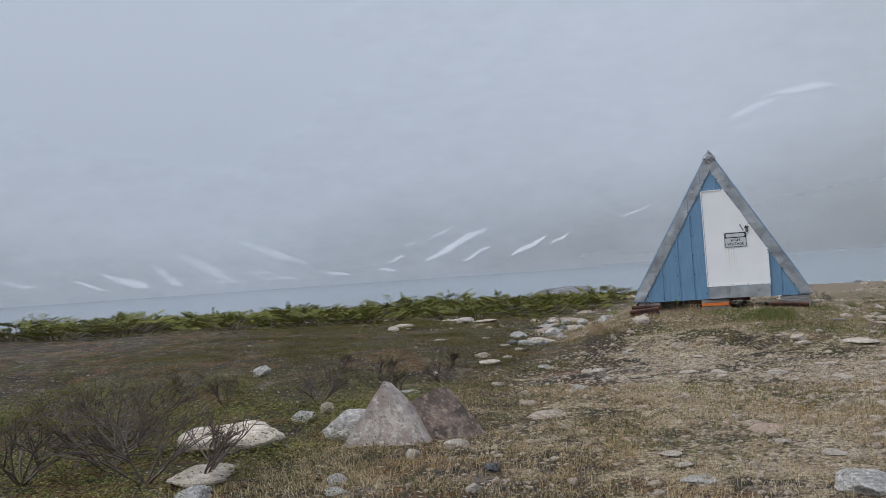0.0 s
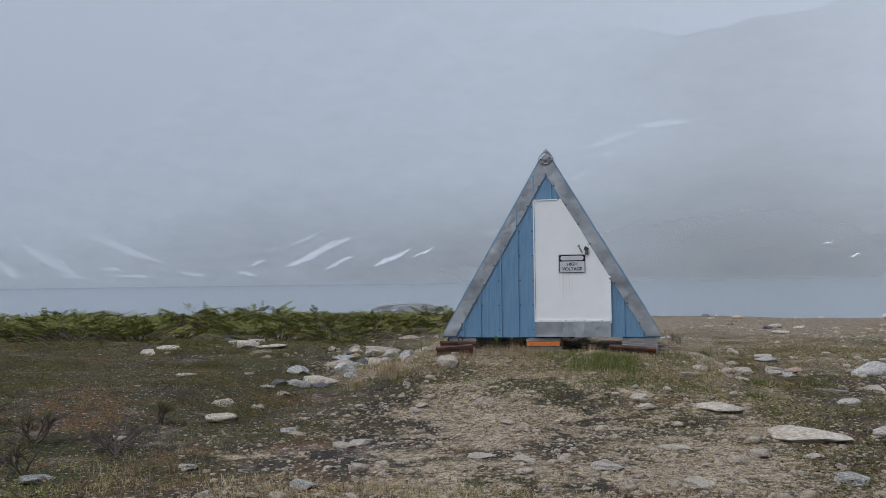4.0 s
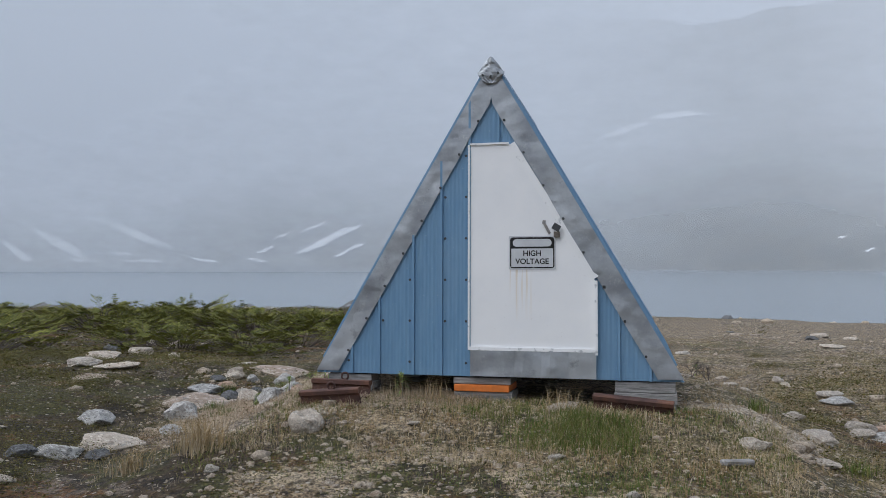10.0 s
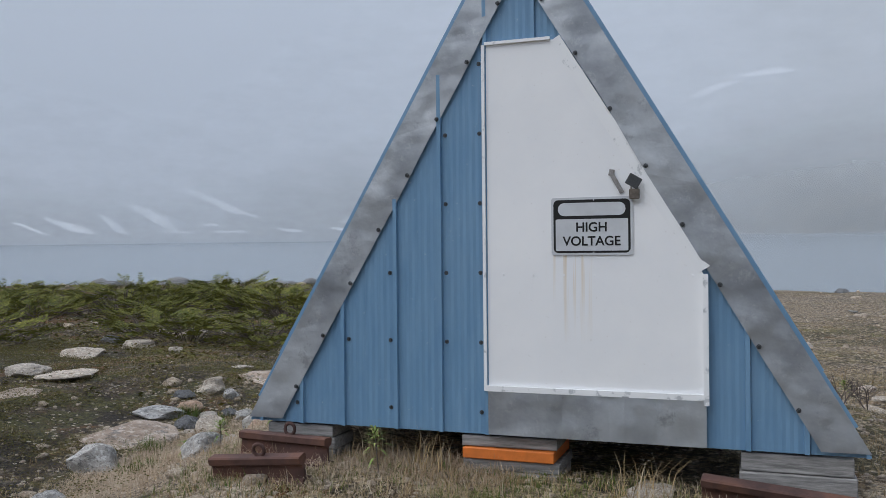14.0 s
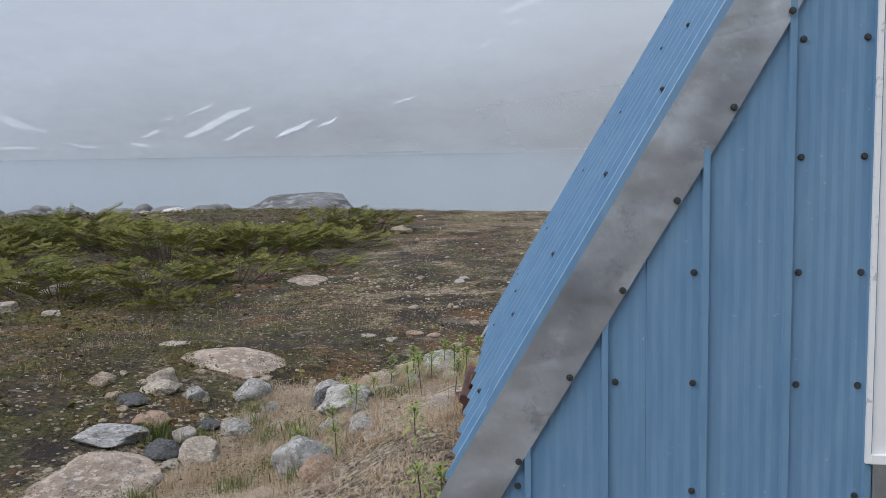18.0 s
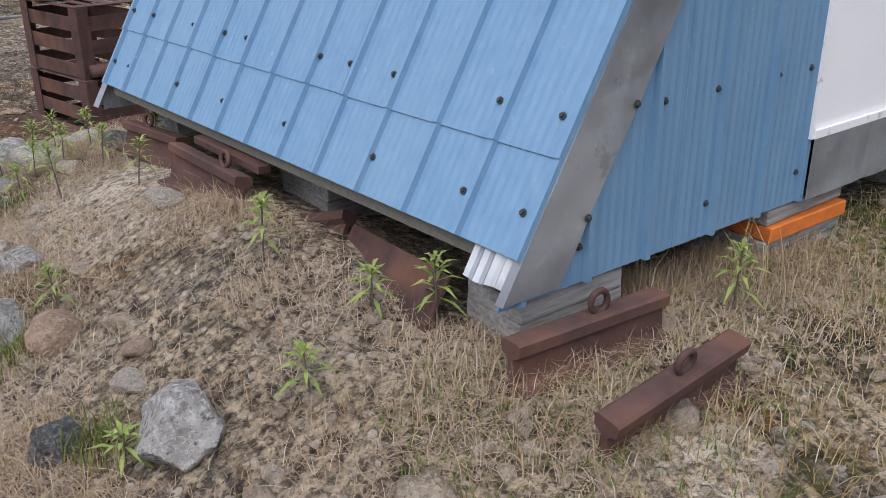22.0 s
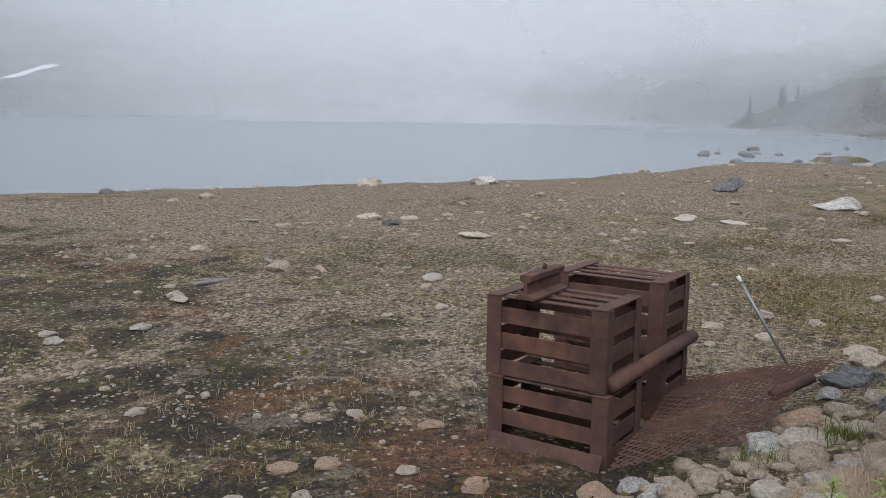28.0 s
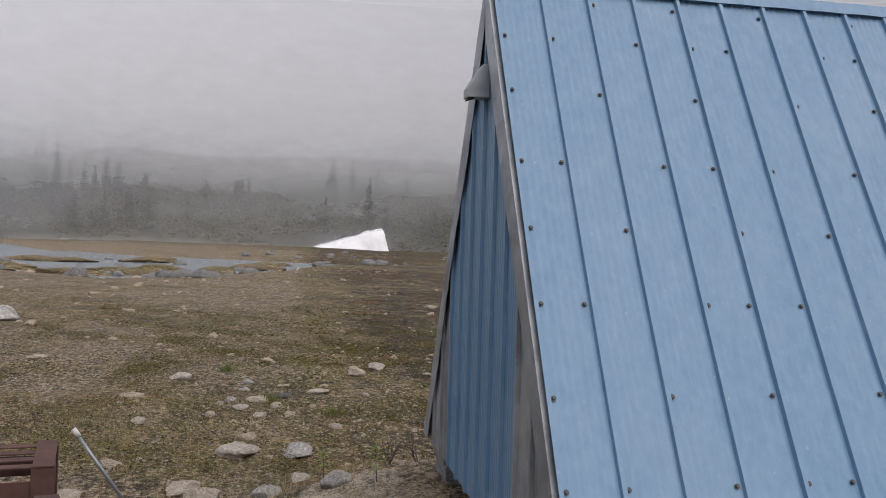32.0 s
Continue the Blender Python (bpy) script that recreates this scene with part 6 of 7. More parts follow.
blades("front_dry_grass", xs, ys, rng.uniform(0.03, 0.09, 2600), 0.003, 1.4, M_DRY, "dry grass before the hut", 5, 0.035)
xs, ys = sample(3000, -3.3, 0.6, 14.6, 16.35, lambda x, y: np.clip(0.5 + 1.8 * N1(x, y, 0.7, 2), 0, 1))
blades("front_green_grass", xs, ys, rng.uniform(0.02, 0.06, 3000), 0.004, 1.2, M_GREEN, "short green grass before the hut", 5, 0.035)
xs, ys = sample(800, -1.9, -0.4, 15.2, 15.9, lambda x, y: np.clip(0.3 + 1.5 * N1(x, y, 0.7, 2), 0, 1))
blades("green_grass", xs, ys, rng.uniform(0.05, 0.12, 800), 0.003, 0.5, M_GREEN, "fresh green grass before the hut", 5, 0.03)
xs, ys = sample(3600, -9, 14, 6, 34, lambda x, y: grassy(x, y) * np.clip(N3(x, y, 1.8, 3) * 3, 0, 1))
blades("green_tundra_grass", xs, ys, rng.uniform(0.015, 0.05, 3600), 0.004, 1.0, M_GREEN, "low green grass and sedge", 4, 0.04)


def leaves(name, xs, ys, tall, size, material, label, per=8, spread=0.06):
    """Low heath: clouds of small leaves over the ground."""
    xs, ys = np.repeat(xs, per), np.repeat(ys, per)
    n = len(xs)
    xs, ys = xs + rng.normal(0, spread, n), ys + rng.normal(0, spread, n)
    z = height(xs, ys) + rng.uniform(0, 1, n) ** 1.3 * np.repeat(tall, per)
    q = np.array([[-0.5, 0, 0], [0, -0.28, 0.05], [0.5, 0, 0.12], [0, 0.28, 0.05]])
    s = rng.uniform(0.6, 1.3, n) * size
    V = np.einsum("nij,kj->nki", turned(n, 0.7), q) * s[:, None, None] + np.stack([xs, ys, z], -1)[:, None]
    F = (np.arange(n) * 4)[:, None] + np.arange(4)
    tagged(new(name, mesh_np(name, V.reshape(-1, 3), F, material)), label, "heath", kind="stuff")


xs, ys = sample(15000, -13, 0, 4.5, 24, mossy)
leaves("heath", xs, ys, rng.uniform(0.02, 0.1, 15000), 0.017, M_HEATH, "low brown and green heath plants", 11, 0.07)
xs, ys = sample(7000, -22, 16, 18, 40, mossy)
leaves("heath_far", xs, ys, rng.uniform(0.03, 0.1, 7000), 0.05, M_HEATH, "low brown and green heath plants", 7, 0.12)


def field(x, y):
    return np.clip(0.25 + 2.0 * N2(x, y, 1.1, 4), 0.02, 1) * clear(x, y) * dry_land(x, y)


xs, ys = sample(6500, 0.9, 15, 8, 24, field)
leaves("field_heath", xs, ys, rng.uniform(0.015, 0.06, 6500), 0.03, M_HEATH, "low dark heath between the dry grass", 7, 0.09)
xs, ys = sample(9000, -11, -4.1, 12.5, 20.5, lambda x, y: np.clip(0.3 + 2.4 * N1(x, y, 1.0, 4), 0.05, 1) * smooth01((-3.9 - x) / 0.8) * dry_land(x, y) * (1 - np.exp(-((x + 5.0) ** 2 / 0.8 + (y - 17.9) ** 2 / 1.5))))
leaves("west_heath", xs, ys, rng.uniform(0.015, 0.06, 9000), 0.012, M_HEATH, "low olive and brown heath beside the stone heap", 14, 0.06)
xs, ys = sample(7000, 0.8, 9, 13, 22, lambda x, y: np.clip(0.2 + 2.4 * N3(x, y, 0.9, 4), 0.03, 1) * dry_land(x, y))
leaves("flat_heath", xs, ys, rng.uniform(0.01, 0.045, 7000), 0.02, M_HEATH, "low olive heath on the flat beside the hut", 9, 0.06)
xs, ys = sample(5000, -4.5, 3.5, 5.5, 15.5, lambda x, y: np.clip(2.6 * N1(x, y, 1.2, 4), 0, 1))
leaves("path_heath", xs, ys, rng.uniform(0.01, 0.04, 5000), 0.018, M_HEATH, "small brown and green plants along the path", 7, 0.06)


def clumps(x, y):
    """Dark cushions of crowberry with bare ground between them."""
    return np.clip(5 * N1(x, y, 0.8, 3) - 0.35, 0, 1) * clear(x, y) * dry_land(x, y)


for nm, n_, box_ in (("flat_cushions", 7000, (0.9, 14, 9, 25)), ("rear_cushions", 3000, (-12, -3, 20.5, 36)), ("west_cushions", 4500, (-12, -4.2, 12, 20.5))):
    xs, ys = sample(n_, *box_, clumps)
    leaves(nm, xs, ys, 0.02 + 0.13 * np.clip(N1(xs, ys, 0.8, 3), 0, 1), 0.014, M_HEATH, "dark cushions of low crowberry heath", 16, 0.05)


def tuft(x, y, n, tall, material, label, name, width=0.004, spread=0.05):
    """One tuft of grass as a thing of its own."""
    r = np.random.RandomState(int(abs(x * 1000 + y * 77)))
    a, l = r.uniform(0, 2 * np.pi, n), tall * r.uniform(0.5, 1.15, n)
    k = r.uniform(0.1, 1.1, n)
    p0 = np.stack([spread * r.normal(0, 1, n), spread * r.normal(0, 1, n), np.zeros(n) - 0.01], -1)
    w = np.stack([-np.sin(a), np.cos(a), 0 * a], -1) * width / 2
    u1 = np.stack([np.cos(a) * k * 0.4, np.sin(a) * k * 0.4, 1 + 0 * a], -1)
    u2 = np.stack([np.cos(a) * k * 1.5, np.sin(a) * k * 1.5, 0.8 + 0 * a], -1)
    p1 = p0 + u1 / np.linalg.norm(u1, axis=1)[:, None] * l[:, None] * 0.55
    p2 = p1 + u2 / np.linalg.norm(u2, axis=1)[:, None] * l[:, None] * 0.5
    V = np.stack([p0 - w, p0 + w, p1 + w * 0.7, p1 - w * 0.7, p2 + w * 0.1, p2 - w * 0.1], 1).reshape(-1, 3)
    i = (np.arange(n) * 6)[:, None]
    F = np.concatenate([i + np.array([[0, 1, 2, 3]]), i + np.array([[3, 2, 4, 5]])])
    ob = new(name, mesh_np(name, V, F, material))
    ob.location = (x, y, gz(x, y))
    return tagged(ob, label, "grass tuft", kind="stuff")


for x, y in [(-4.07, 17.87), (-3.81, 17.53), (-3.76, 16.86), (-4.17, 17.64), (-4.29, 18.42), (-4.57, 18.92), (-4.14, 18.52), (-3.57, 18.70), (-3.69, 19.45), (-4.71, 18.36)]:
    tuft(x, y, 190, 0.09, M_GREEN, "fresh green cushion of leaves between stones", "grass_tuft", 0.005, 0.055)
tuft(-3.30, 14.98, 420, 0.26, M_DRY, "bushy tuft of straw-coloured grass", "grass_tuft", 0.004, 0.09)
tuft(-3.67, 14.73, 160, 0.18, M_DRY, "small tuft of straw-coloured grass", "grass_tuft", 0.004, 0.07)
for x, y, h_ in [(-4.46, 18.64, .12), (-4.02, 18.29, .12), (0.43, 16.89, .13), (1.03, 16.17, .12), (3.78, 20.11, .12), (3.21, 19.44, .1), (-2.44, 19.84, .12), (-1.97, 19.65, .12), (-4.62, 17.43, .12), (-4.97, 18.30, .12), (-4.08, 16.74, .12), (5.52, 20.70, .14), (1.85, 16.92, .1), (0.87, 14.92, .1)]:
    tuft(x, y, 130, h_, M_GREEN, "bright green tuft of grass between stones", "grass_tuft", 0.005, 0.06)
for x, y in [(-1.95, 16.15), (-2.05, 16.2), (-0.95, 16.2), (-1.0, 16.0), (-2.3, 16.35)]:
    tuft(x, y, 26, 0.22, M_DRY, "tall dry grass stalks by the hut", "grass_tuft", 0.004, 0.05)


def fireweed(x, y, tall, seed):
    r = random.Random(seed)
    e = thing("fireweed", (x, y, gz(x, y)), (4 * r.random(), 4 * r.random(), 360 * r.random()), label="young green fireweed plant with narrow leaves", category="plant", group="fireweed by the hut")
    part("stem", tube(bmesh.new(), (0, 0, -0.02), (0.01, 0, tall), 0.0035, 0.002, 6), M_TWIG, e)
    bm = bmesh.new()
    n = int(15 + tall * 70)
    for k in range(n):
        u = 0.42 + 0.58 * (k / n) ** 0.6
        a, up = k * 2.4 + 0.4 * r.random(), -0.25 + 1.5 * max(u - 0.55, 0) / 0.45
        l = (0.055 + 0.035 * r.random()) * (1.25 - 0.65 * max(u - 0.6, 0) / 0.4)
        d = Vector((math.cos(a), math.sin(a), up)).normalized()
        s = Vector((-math.sin(a), math.cos(a), 0)) * 0.0062
        p = Vector((0.01 * u, 0, tall * u))
        mid, tip = p + d * l * 0.5 + Vector((0, 0, 0.006)), p + d * l + Vector((0, 0, -0.014))
        v = [bm.verts.new(q) for q in (p, mid - s, tip, mid + s)]
        bm.faces.new(v)
    part("foliage", bm, M_WEED, e)


FW = [(-3.66, 17.61, .16), (-3.18, 17.08, .2), (-3.17, 18.22, .18), (-3.35, 16.49, .13), (-2.98, 16.47, .2), (-3.24, 19.20, .2), (-3.40, 18.51, .22), (-3.84, 18.22, .16), (-2.95, 18.61, .18), (-3.80, 18.52, .18), (-3.85, 18.69, .15), (-3.36, 19.12, .2), (-3.11, 19.05, .18), (-3.51, 18.72, .16), (-3.08, 16.63, .14), (-2.21, 16.11, .2), (-3.95, 18.94, .14), (-3.61, 19.53, .14), (-0.35, 19.32, .2), (0.06, 19.63, .2), (-1.20, 19.74, .2)]
FW += [(-3.52, 19.01, .22), (-3.57, 19.16, .2), (-3.41, 18.91, .18), (-3.69, 19.01, .2), (-3.27, 18.95, .18), (-3.77, 18.85, .14), (-3.17, 18.69, .18), (-4.02, 18.14, .12), (-3.75, 16.72, .11)]
for k, (x, y, t_) in enumerate(FW):
    fireweed(x, y, t_, k)


def twig_bush(x, y, tall, wide, seed, leafy, label):
    """Sparse willow: forking bare stems, a few leaves."""
    r = random.Random(seed)
    e = thing("willow_bush", (x, y, gz(x, y) - 0.02), (0, 0, 0), label=label, category="bush", group="willow bushes")
    bm, lv = bmesh.new(), bmesh.new()

    def grow(p, d, l, rad, depth):
        q = p + d * l
        tube(bm, p, q, rad, rad * 0.74, 4)
        if depth == 0 or rad < 0.0008:
            for _ in range(1 if r.random() < 0.4 * leafy else 0):
                c = q + Vector((r.gauss(0, .02), r.gauss(0, .02), r.gauss(0, .02)))
                s = 0.027
                lv.faces.new([lv.verts.new(c + Vector(o)) for o in ((-s, 0, 0), (0, -s * .5, s * .4), (s, 0, s * .7), (0, s * .5, s * .4))])
            return
        for _ in range(r.choice((2, 2, 3))):
            nd = (d + Vector((r.gauss(0, .45), r.gauss(0, .45), r.gauss(0.05, .3)))).normalized()
            grow(q, nd, l * r.uniform(0.6, 0.9), rad * 0.7, depth - 1)
    for _ in range(int(3 + wide * 3)):
        a = r.random() * 6.283
        grow(Vector((0, 0, 0)), Vector((math.cos(a) * (0.3 + wide * r.random()), math.sin(a) * (0.3 + wide * r.random()), 0.8)).normalized(), tall * 0.34, 0.012 if leafy > 0 else 0.006, 4)
    part("woody_stem", bm, M_TWIG, e)
    part("foliage", lv, M_BUD, e)


for k, b_ in enumerate([(-4.53, 6.01, .62, 1.1, 3), (-5.20, 6.33, .62, 1.1, 3), (-5.65, 5.91, .6, 1.0, 3), (-4.04, 6.04, .5, .7, 2), (-5.87, 7.23, .6, 1.1, 4), (-6.58, 7.27, .55, 1.0, 4), (-6.37, 8.15, .5, 1.0, 4), (-5.48, 6.82, .5, .9, 4), (-7.59, 8.11, .5, 1.0, 4), (-5.15, 9.41, .42, .8, 4), (-6.25, 9.19, .4, .9, 4), (-4.59, 10.22, .34, .6, 3), (-4.42, 11.08, .3, .6, 3), (-5.20, 11.10, .3, .7, 3), (-5.99, 11.33, .28, .8, 4), (-7.57, 10.05, .35, .9, 4), (-4.75, 12.27, .22, .5, 3), (-0.02, 19.02, .22, .3, -3), (0.16, 19.2, .2, .3, -3), (-7.4, 6.6, .5, .9, 4)]):
    twig_bush(*b_[:4], 100 + k, b_[4], "low leafless willow bush with a few small leaves")


# ---- krummholz firs and distant trees ----
def fir_meshes(seed, spread, tall):
    """Low wind-bent fir: stems, and flat tiers of short needled twigs."""
    r = np.random.RandomState(seed)
    stems, V, F = bmesh.new(), [], []

    def spray(p0, d, l, m, wide):
        side = np.cross(d, [0, 0, 1.0])
        side /= np.linalg.norm(side) + 1e-6
        for k in range(m):
            u = (k + 0.3 + 0.5 * r.rand()) / m
            c = p0 + d * l * u
            for s in (-1, 1):
                bl = wide * (1.05 - u) * r.uniform(0.7, 1.2) + 0.014
                dd = (side * s * r.uniform(0.7, 1.1) + d * 0.7 + np.array([0, 0, r.uniform(-0.15, 0.25)])) * bl
                w = d * 0.005 + np.array([0, 0, 0.004])
                b = len(V)
                V.extend([c, c + dd * 0.5 - w, c + dd, c + dd * 0.5 + w])
                F.append([b, b + 1, b + 2, b + 3])

    for _ in range(54):
        a, q = r.uniform(0, 2 * np.pi), spread * math.sqrt(r.rand()) * 0.8
        h = tall * (1.0 - 0.7 * (q / spread) ** 2) * r.uniform(0.3, 1.0)
        base = np.array([q * math.cos(a), q * math.sin(a), h])
        a2 = a + r.normal(0, 0.7)
        d = np.array([math.cos(a2), math.sin(a2), r.uniform(0.0, 0.4)])
        d /= np.linalg.norm(d)
        l = r.uniform(0.3, 0.55) * (0.5 + tall)
        tube(stems, tuple(base * np.array([0.4, 0.4, 0]) - np.array([0, 0, 0.03])), tuple(base), 0.01, 0.005, 4)
        tube(stems, tuple(base), tuple(base + d * l), 0.005, 0.002, 4)
        for k in range(7):
            u = (k + 1.0) / 7
            s = 1 if k % 2 else -1
            side = np.cross(d, [0, 0, 1.0]) * s
            dd = d * 0.75 + side * r.uniform(0.3, 0.8) + np.array([0, 0, r.uniform(0, 0.3)])
            spray(base + d * l * u * 0.9, dd / np.linalg.norm(dd), l * 0.5 * (1.15 - 0.6 * u), 5, 0.058)
    for _ in range(2):
        a, q = r.uniform(0, 2 * np.pi), spread * 0.5 * r.rand()
        x, y, top = q * math.cos(a), q * math.sin(a), tall * r.uniform(1.15, 1.5)
        tube(stems, (x, y, 0), (x, y, top), 0.009, 0.002, 4)
        for k in range(9):
            u = 1 - k / 9
            for a2 in r.uniform(0, 6.283, 3):
                spray(np.array([x, y, tall * 0.5 + (top - tall * 0.5) * u]), np.array([math.cos(a2), math.sin(a2), 0.35]), 0.03 + 0.13 * (1 - u), 3, 0.03)
    return stems, np.array(V), np.array(F)


firs = []
for k, (sp_, tl) in enumerate([(1.0, 0.36), (1.2, 0.3), (0.85, 0.42), (1.1, 0.3)]):
    e = thing("krummholz_fir", (0, 0, -50), label="low dark green fir bush flattened by wind", category="bush", group="fir bushes before the lake")
    st, V, F = fir_meshes(900 + k, sp_, tl)
    part("woody_stem", st, M_BARK, e)
    attach("foliage", mesh_np("foliage", V, F, M_FIR), e)
    firs.append(e)
SPOTS = []
for k in range(54):
    u = k / 53
    x = -27 + 21.2 * u + rng.normal(0, 1.5)
    y = 24.5 + 4.0 * u + rng.normal(0, 1.5) + 3.5 * (rng.rand() - 0.2) * u
    if x > -6.6:
        x = -7.2 - rng.rand()
    SPOTS.append((x, y, rng.uniform(0.8, 1.25)))
SPOTS += [(-7.6, 23.6, 1.0), (-8.6, 23.2, 1.05), (-7.0, 24.6, .9), (-6.1, 26.0, .6), (-9.6, 23.6, 1.0), (-6.6, 28.6, .9), (-6.6, 31.5, .9), (-6.8, 22.9, .6), (-13, 21.5, 1.5), (-15, 21, 1.5), (-17.5, 19.5, 1.6), (-19.5, 19, 1.7), (-21.5, 19.5, 1.6), (-11, 21.2, 1.4), (-23, 18.5, 1.5), (-12, 20.6, 1.4)]
for k, (x, y, s) in enumerate(SPOTS):
    m = pose(x, y, gz(x, y) - 0.03, 0, 0, rng.uniform(0, 360))
    if k < 4:
        firs[k].matrix_basis = m
        firs[k].scale = (s, s, s)
    else:
        c = copy_thing(firs[k % 4], m)
        c.scale = (s, s, min(s, 1.25) * rng.uniform(0.85, 1.25))


def conifer(seed, tall, bare):
    r = np.random.RandomState(seed)
    tr = tube(bmesh.new(), (0, 0, -0.4), (0, 0, tall), 0.03 * tall ** 0.8, 0.008, 7)
    V, F = [], []
    n = int(tall * 10)
    for k in range(n):
        u = 0.12 + 0.88 * k / n
        if r.rand() < bare:
            continue
        for q in range(3):
            a = r.uniform(0, 6.283)
            l = tall * 0.15 * (1.06 - u) * r.uniform(0.5, 1.3) + 0.12
            d = np.array([math.cos(a), math.sin(a), -0.25])
            s = np.array([-math.sin(a), math.cos(a), 0]) * l * 0.3
            p = np.array([0, 0, tall * u])
            b = len(V)
            dn = np.array([0, 0, -0.22 * l])
            V += [p, p + d * l * .6 - s + dn, p + d * l, p + d * l * .6 + s + dn]
            F.append([b, b + 1, b + 2, b + 3])
    return tr, np.array(V), np.array(F)


trees = []
for k, (h_, ba) in enumerate([(6.0, 0.1), (4.2, 0.05), (7.5, 0.45), (3.0, 0.0), (5.2, 0.25)]):
    e = thing("spruce_tree", (0, 0, -60), label="dark spiky spruce standing in the mist", category="tree", group="spruces on the far bank")
    tr, V, F = conifer(40 + k, h_, ba)
    part("trunk", tr, M_BARK, e)
    attach("crown", mesh_np("crown", V, F, M_TREE), e)
    trees.append(e)
T_SPOTS = []
for k in range(300):
    a = rng.uniform(48, 135) if k < 230 else rng.uniform(62, 80)
    far = np.interp(a, AZF, FAR)
    r_ = far + (16 + 95 * rng.rand() ** 1.2 if k < 230 else 10 + 60 * rng.rand())
    x, y = CX + r_ * math.sin(radians(a)), CY + r_ * math.cos(radians(a))
    T_SPOTS.append((x, y, rng.uniform(0.7, 1.5)))
for k, (x, y, s) in enumerate(T_SPOTS):
    m = pose(x, y, gz(x, y), 0, 0, rng.uniform(0, 360))
    if k < 5:
        trees[k].matrix_basis = m
    else:
        copy_thing(trees[int(rng.randint(5))], m).scale = (s, s, s)


def brush(name, n, a0, a1, r0, r1, size, label):
    """Thickets on the far bank: clumps of small leaves, tall and low."""
    a, r_ = np.radians(rng.uniform(a0, a1, n)), rng.uniform(0, 1, n)
    far = np.interp(np.degrees(a), AZF, FAR)
    q = far + r0 + (r1 - r0) * r_
    xs, ys = CX + q * np.sin(a), CY + q * np.cos(a)
    per = 24
    big = np.repeat(size * np.clip(np.exp(rng.normal(0, 0.4, n)) * (0.75 + 1.2 * np.clip(N1(xs, ys, 14, 3) + 0.3, 0, 1)), 0.4, 1.9), per)
    X, Y = np.repeat(xs, per), np.repeat(ys, per)
    m = len(X)
    X, Y = X + rng.normal(0, 0.7, m) * big, Y + rng.normal(0, 0.7, m) * big
    Z = height(X, Y) + np.abs(rng.normal(0, 0.8, m)) * big
    k = np.array([[-0.5, 0, 0], [0, -0.35, 0.1], [0.5, 0, 0.2], [0, 0.35, 0.1]])
    V = np.einsum("nij,kj->nki", turned(m, 0.9), k) * rng.uniform(0.22, 0.55, m)[:, None, None] + np.stack([X, Y, Z], -1)[:, None]
    F = (np.arange(m) * 4)[:, None] + np.arange(4)
    tagged(new(name, mesh_np(name, V.reshape(-1, 3), F, M_BRUSH)), label, "thicket", kind="stuff")


brush("alder_thicket", 6000, 54, 134, 10, 90, 1.15, "dark misty thicket on the far bank")

# snow bank by the stream: a wedge that breaks off steeply at one end
nu_, nv_ = 40, 10
su = np.linspace(-1, 1, nu_ + 1)
sv = np.linspace(-1, 1, nv_ + 1)
U_, V_ = np.meshgrid(su, sv, indexing="ij")
ht = 3.4 * np.clip((U_ + 1) / 1.85, 0, 1) ** 1.1 * smooth01((1 - U_) / 0.2) * (1 - V_ ** 2) * (1 + 0.25 * N3(U_ * 5, V_ * 2, 1.0, 3))
ax, ay = CX + 143 * math.sin(radians(92.0)), CY + 143 * math.cos(radians(92.0))
sv_x, sv_y = ax + 3.6 * V_ - 0.6 * U_, ay - 7.0 * U_
P_ = np.stack([sv_x, sv_y, height(sv_x, sv_y) - 0.35 + 1.2 * ht], -1).reshape(-1, 3)
i_, j_ = np.meshgrid(np.arange(nu_), np.arange(nv_), indexing="ij")
k_ = i_ * (nv_ + 1) + j_
tagged(new("snow_bank", mesh_np("snow_bank", P_, np.stack([k_, k_ + nv_ + 1, k_ + nv_ + 2, k_ + 1], -1).reshape(-1, 4), M_SNOW, True)), "bright white bank of leftover snow by the stream", "snow bank")

# grey driftwood bits on the grass
for x, y, l_, t_ in [(-1.98, 26.1, .5, 20), (-0.8, 26.9, .4, 70), (1.0, 30.5, .5, 100), (0.2, 15.3, .25, 40), (1.9, 16.4, .4, 10)]:
    bm = boxed(l_, 0.05, 0.035, bevel=0.008)
    me = bpy.data.meshes.new("wood_piece")
    bm.to_mesh(me)
    bm.free()
    me.materials.append(M_TIMBER)
    ob = tagged(new("wood_piece", me), "pale broken piece of wood lying on the grass", "wood piece", group="wood pieces")
    ob.matrix_world = pose(x, y, gz(x, y) + 0.02, 0, 4, t_)


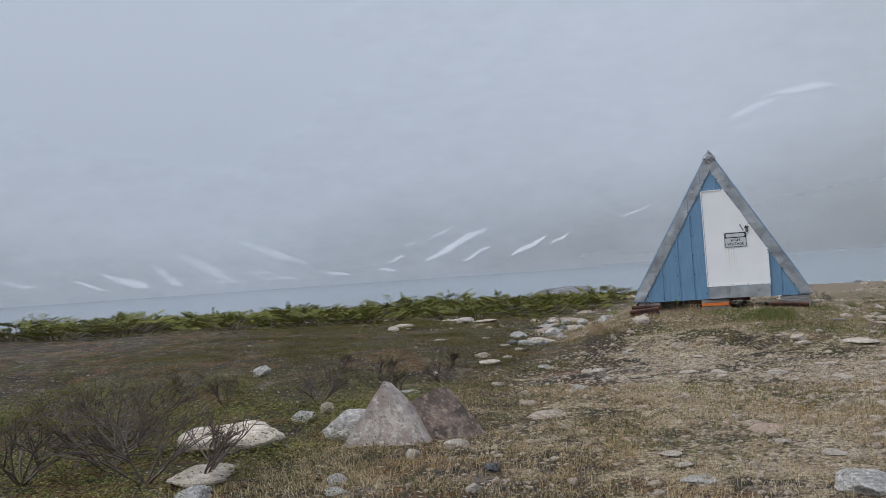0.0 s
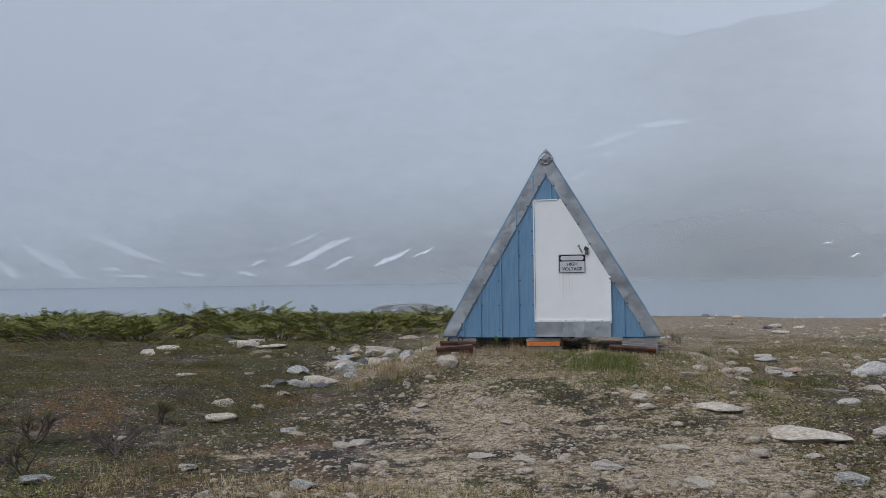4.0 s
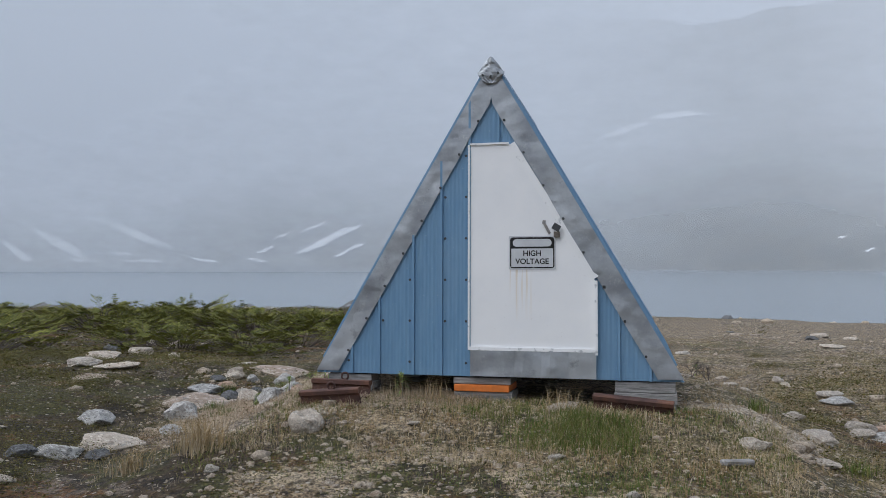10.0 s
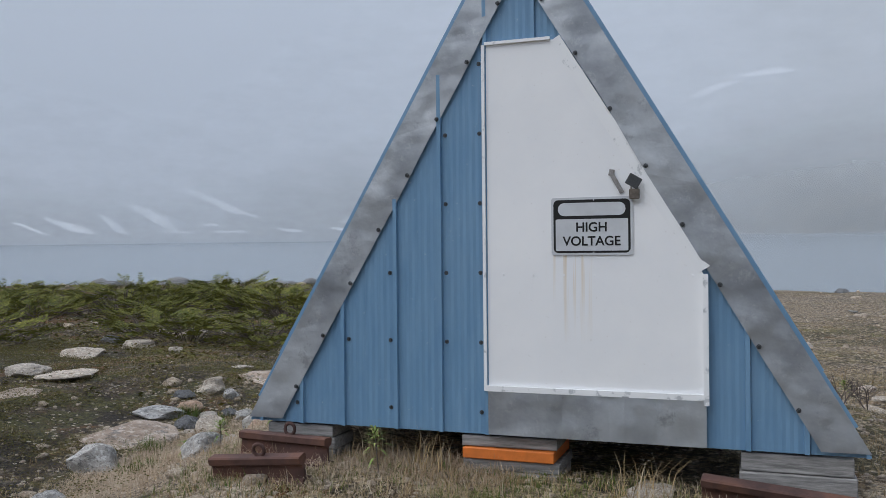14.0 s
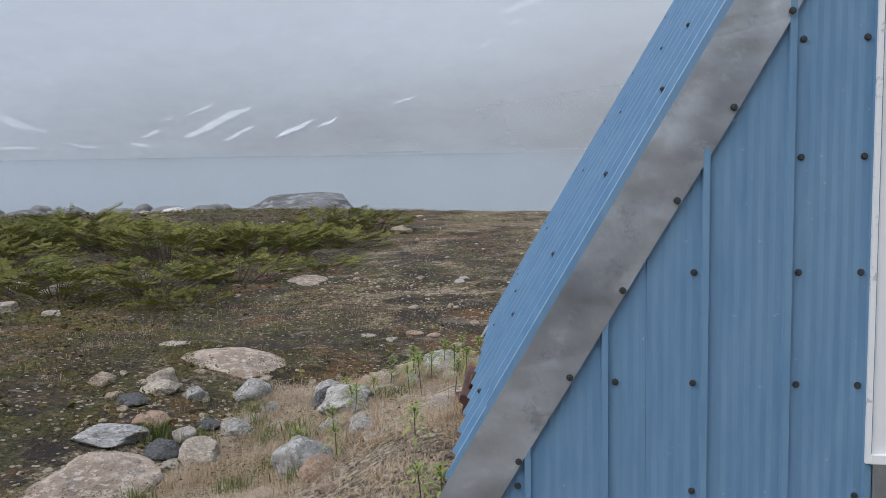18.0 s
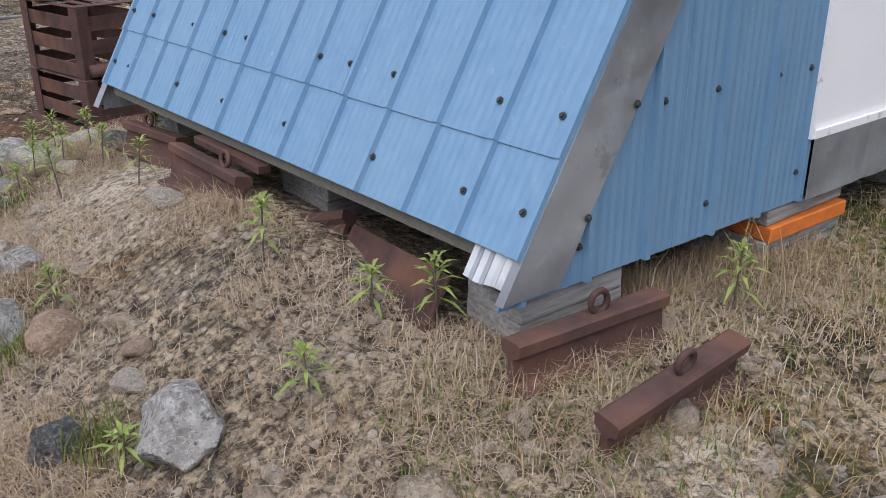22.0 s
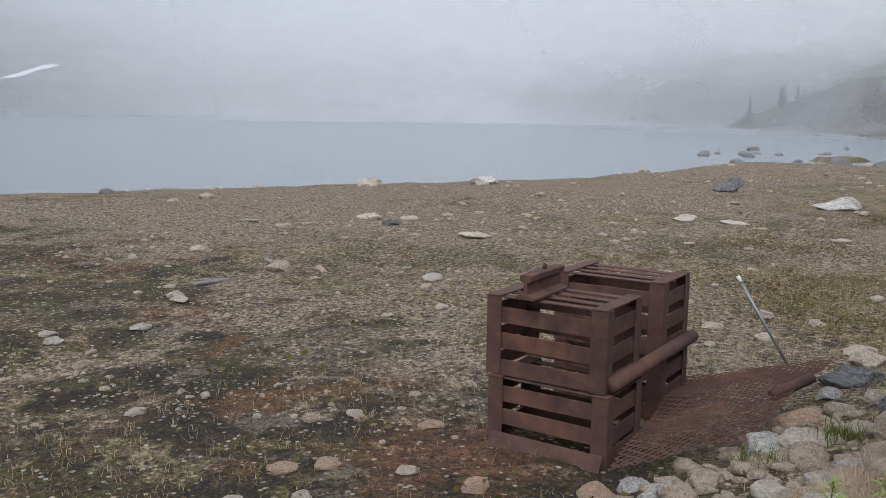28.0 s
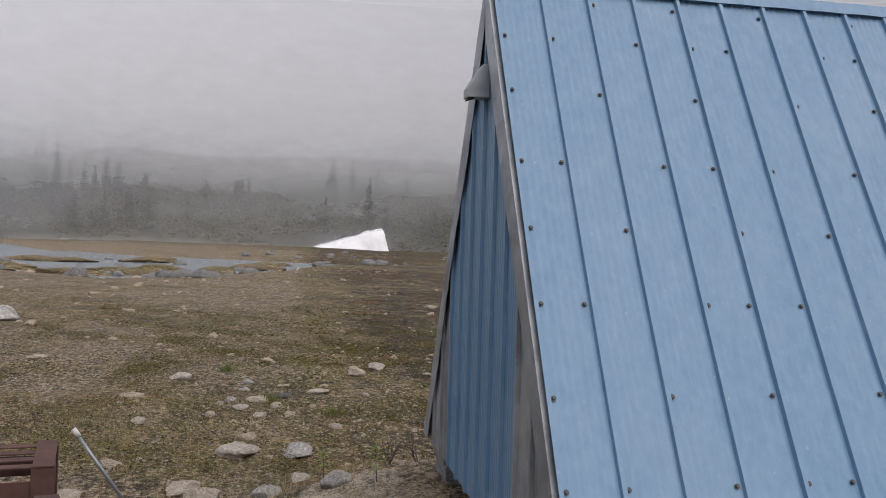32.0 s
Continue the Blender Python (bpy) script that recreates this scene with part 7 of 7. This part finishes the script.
# low grassy islets in the stream
for k, (a, r_, w_) in enumerate([(66, 66, 4.0), (70, 60, 4.4), (73, 55, 3.6), (76.5, 57, 4.2), (79, 63, 3.8), (82.5, 62, 3.4), (85, 69, 3.6), (73, 74, 4.6), (79, 77, 4.6), (86, 77, 4.0)]):
    x, y = CX + r_ * math.sin(radians(a)), CY + r_ * math.cos(radians(a))
    me = rock_mesh("grassy_islet", 300 + k, 4, M_GROUND, 5, 0.3)
    me.attributes.new("grass", "FLOAT", "POINT").data.foreach_set("value", np.ones(len(me.vertices), np.float32))
    ob = tagged(new("grassy_islet", me), "low grassy islet in the shallow stream", "islet", group="islets in the stream")
    ob.matrix_world = pose(x, y, WATER_Z - 0.05, 0, 0, 40 * k) @ Matrix.Diagonal((w_ * 0.7, w_ * 0.4, 0.42, 1))


# ---- plants nearest the path's beginning ----
def by_boulder(x, y):
    return np.clip(0.55 + 1.6 * N2(x, y, 0.8, 3), 0.03, 1) * smooth01((x + 4.6 + 0.4 * N1(x, y, 0.7, 2)) / 1.2) * (1 - smooth01((x - 0.6) / 1.6))


xs, ys = sample(6500, -4.6, 2.2, 5.0, 10.5, by_boulder)
blades("straw_grass", xs, ys, rng.uniform(0.03, 0.09, 6500), 0.004, 3.0, M_DRY, "matted straw-coloured grass round the boulders", 10, 0.04)
xs, ys = sample(1500, -4.4, 1.0, 5.0, 11.0, lambda x, y: np.clip(2.5 * N3(x, y, 0.8, 3), 0, 1))
blades("sedge", xs, ys, rng.uniform(0.02, 0.06, 1500), 0.0035, 1.2, M_GREEN, "low green sedge round the boulders", 5, 0.03)


xs, ys = sample(8000, -9.5, -3.3, 4.8, 10.5, lambda x, y: np.clip(0.45 + 2.0 * N2(x, y, 0.7, 3), 0, 1) * (1 - smooth01((x + 4.2) / 0.8)))
leaves("willow_leaves", xs, ys, rng.uniform(0.03, 0.2, 8000), 0.022, M_WEED2, "low green leaves beneath the bare willows", 7, 0.05)


def hummocks(x, y):
    return np.clip(3.2 * N1(x, y, 0.9, 3) - 0.1, 0, 1) * dry_land(x, y) * (1 - smooth01((x + 4.3) / 1.0))


xs, ys = sample(7000, -14, -3.2, 5.5, 22, hummocks)
leaves("dwarf_shrubs", xs, ys, 0.05 + 0.2 * np.clip(N1(xs, ys, 0.9, 3), 0, 1), 0.016, M_HEATH, "dense low green and brown dwarf shrubs", 16, 0.06)
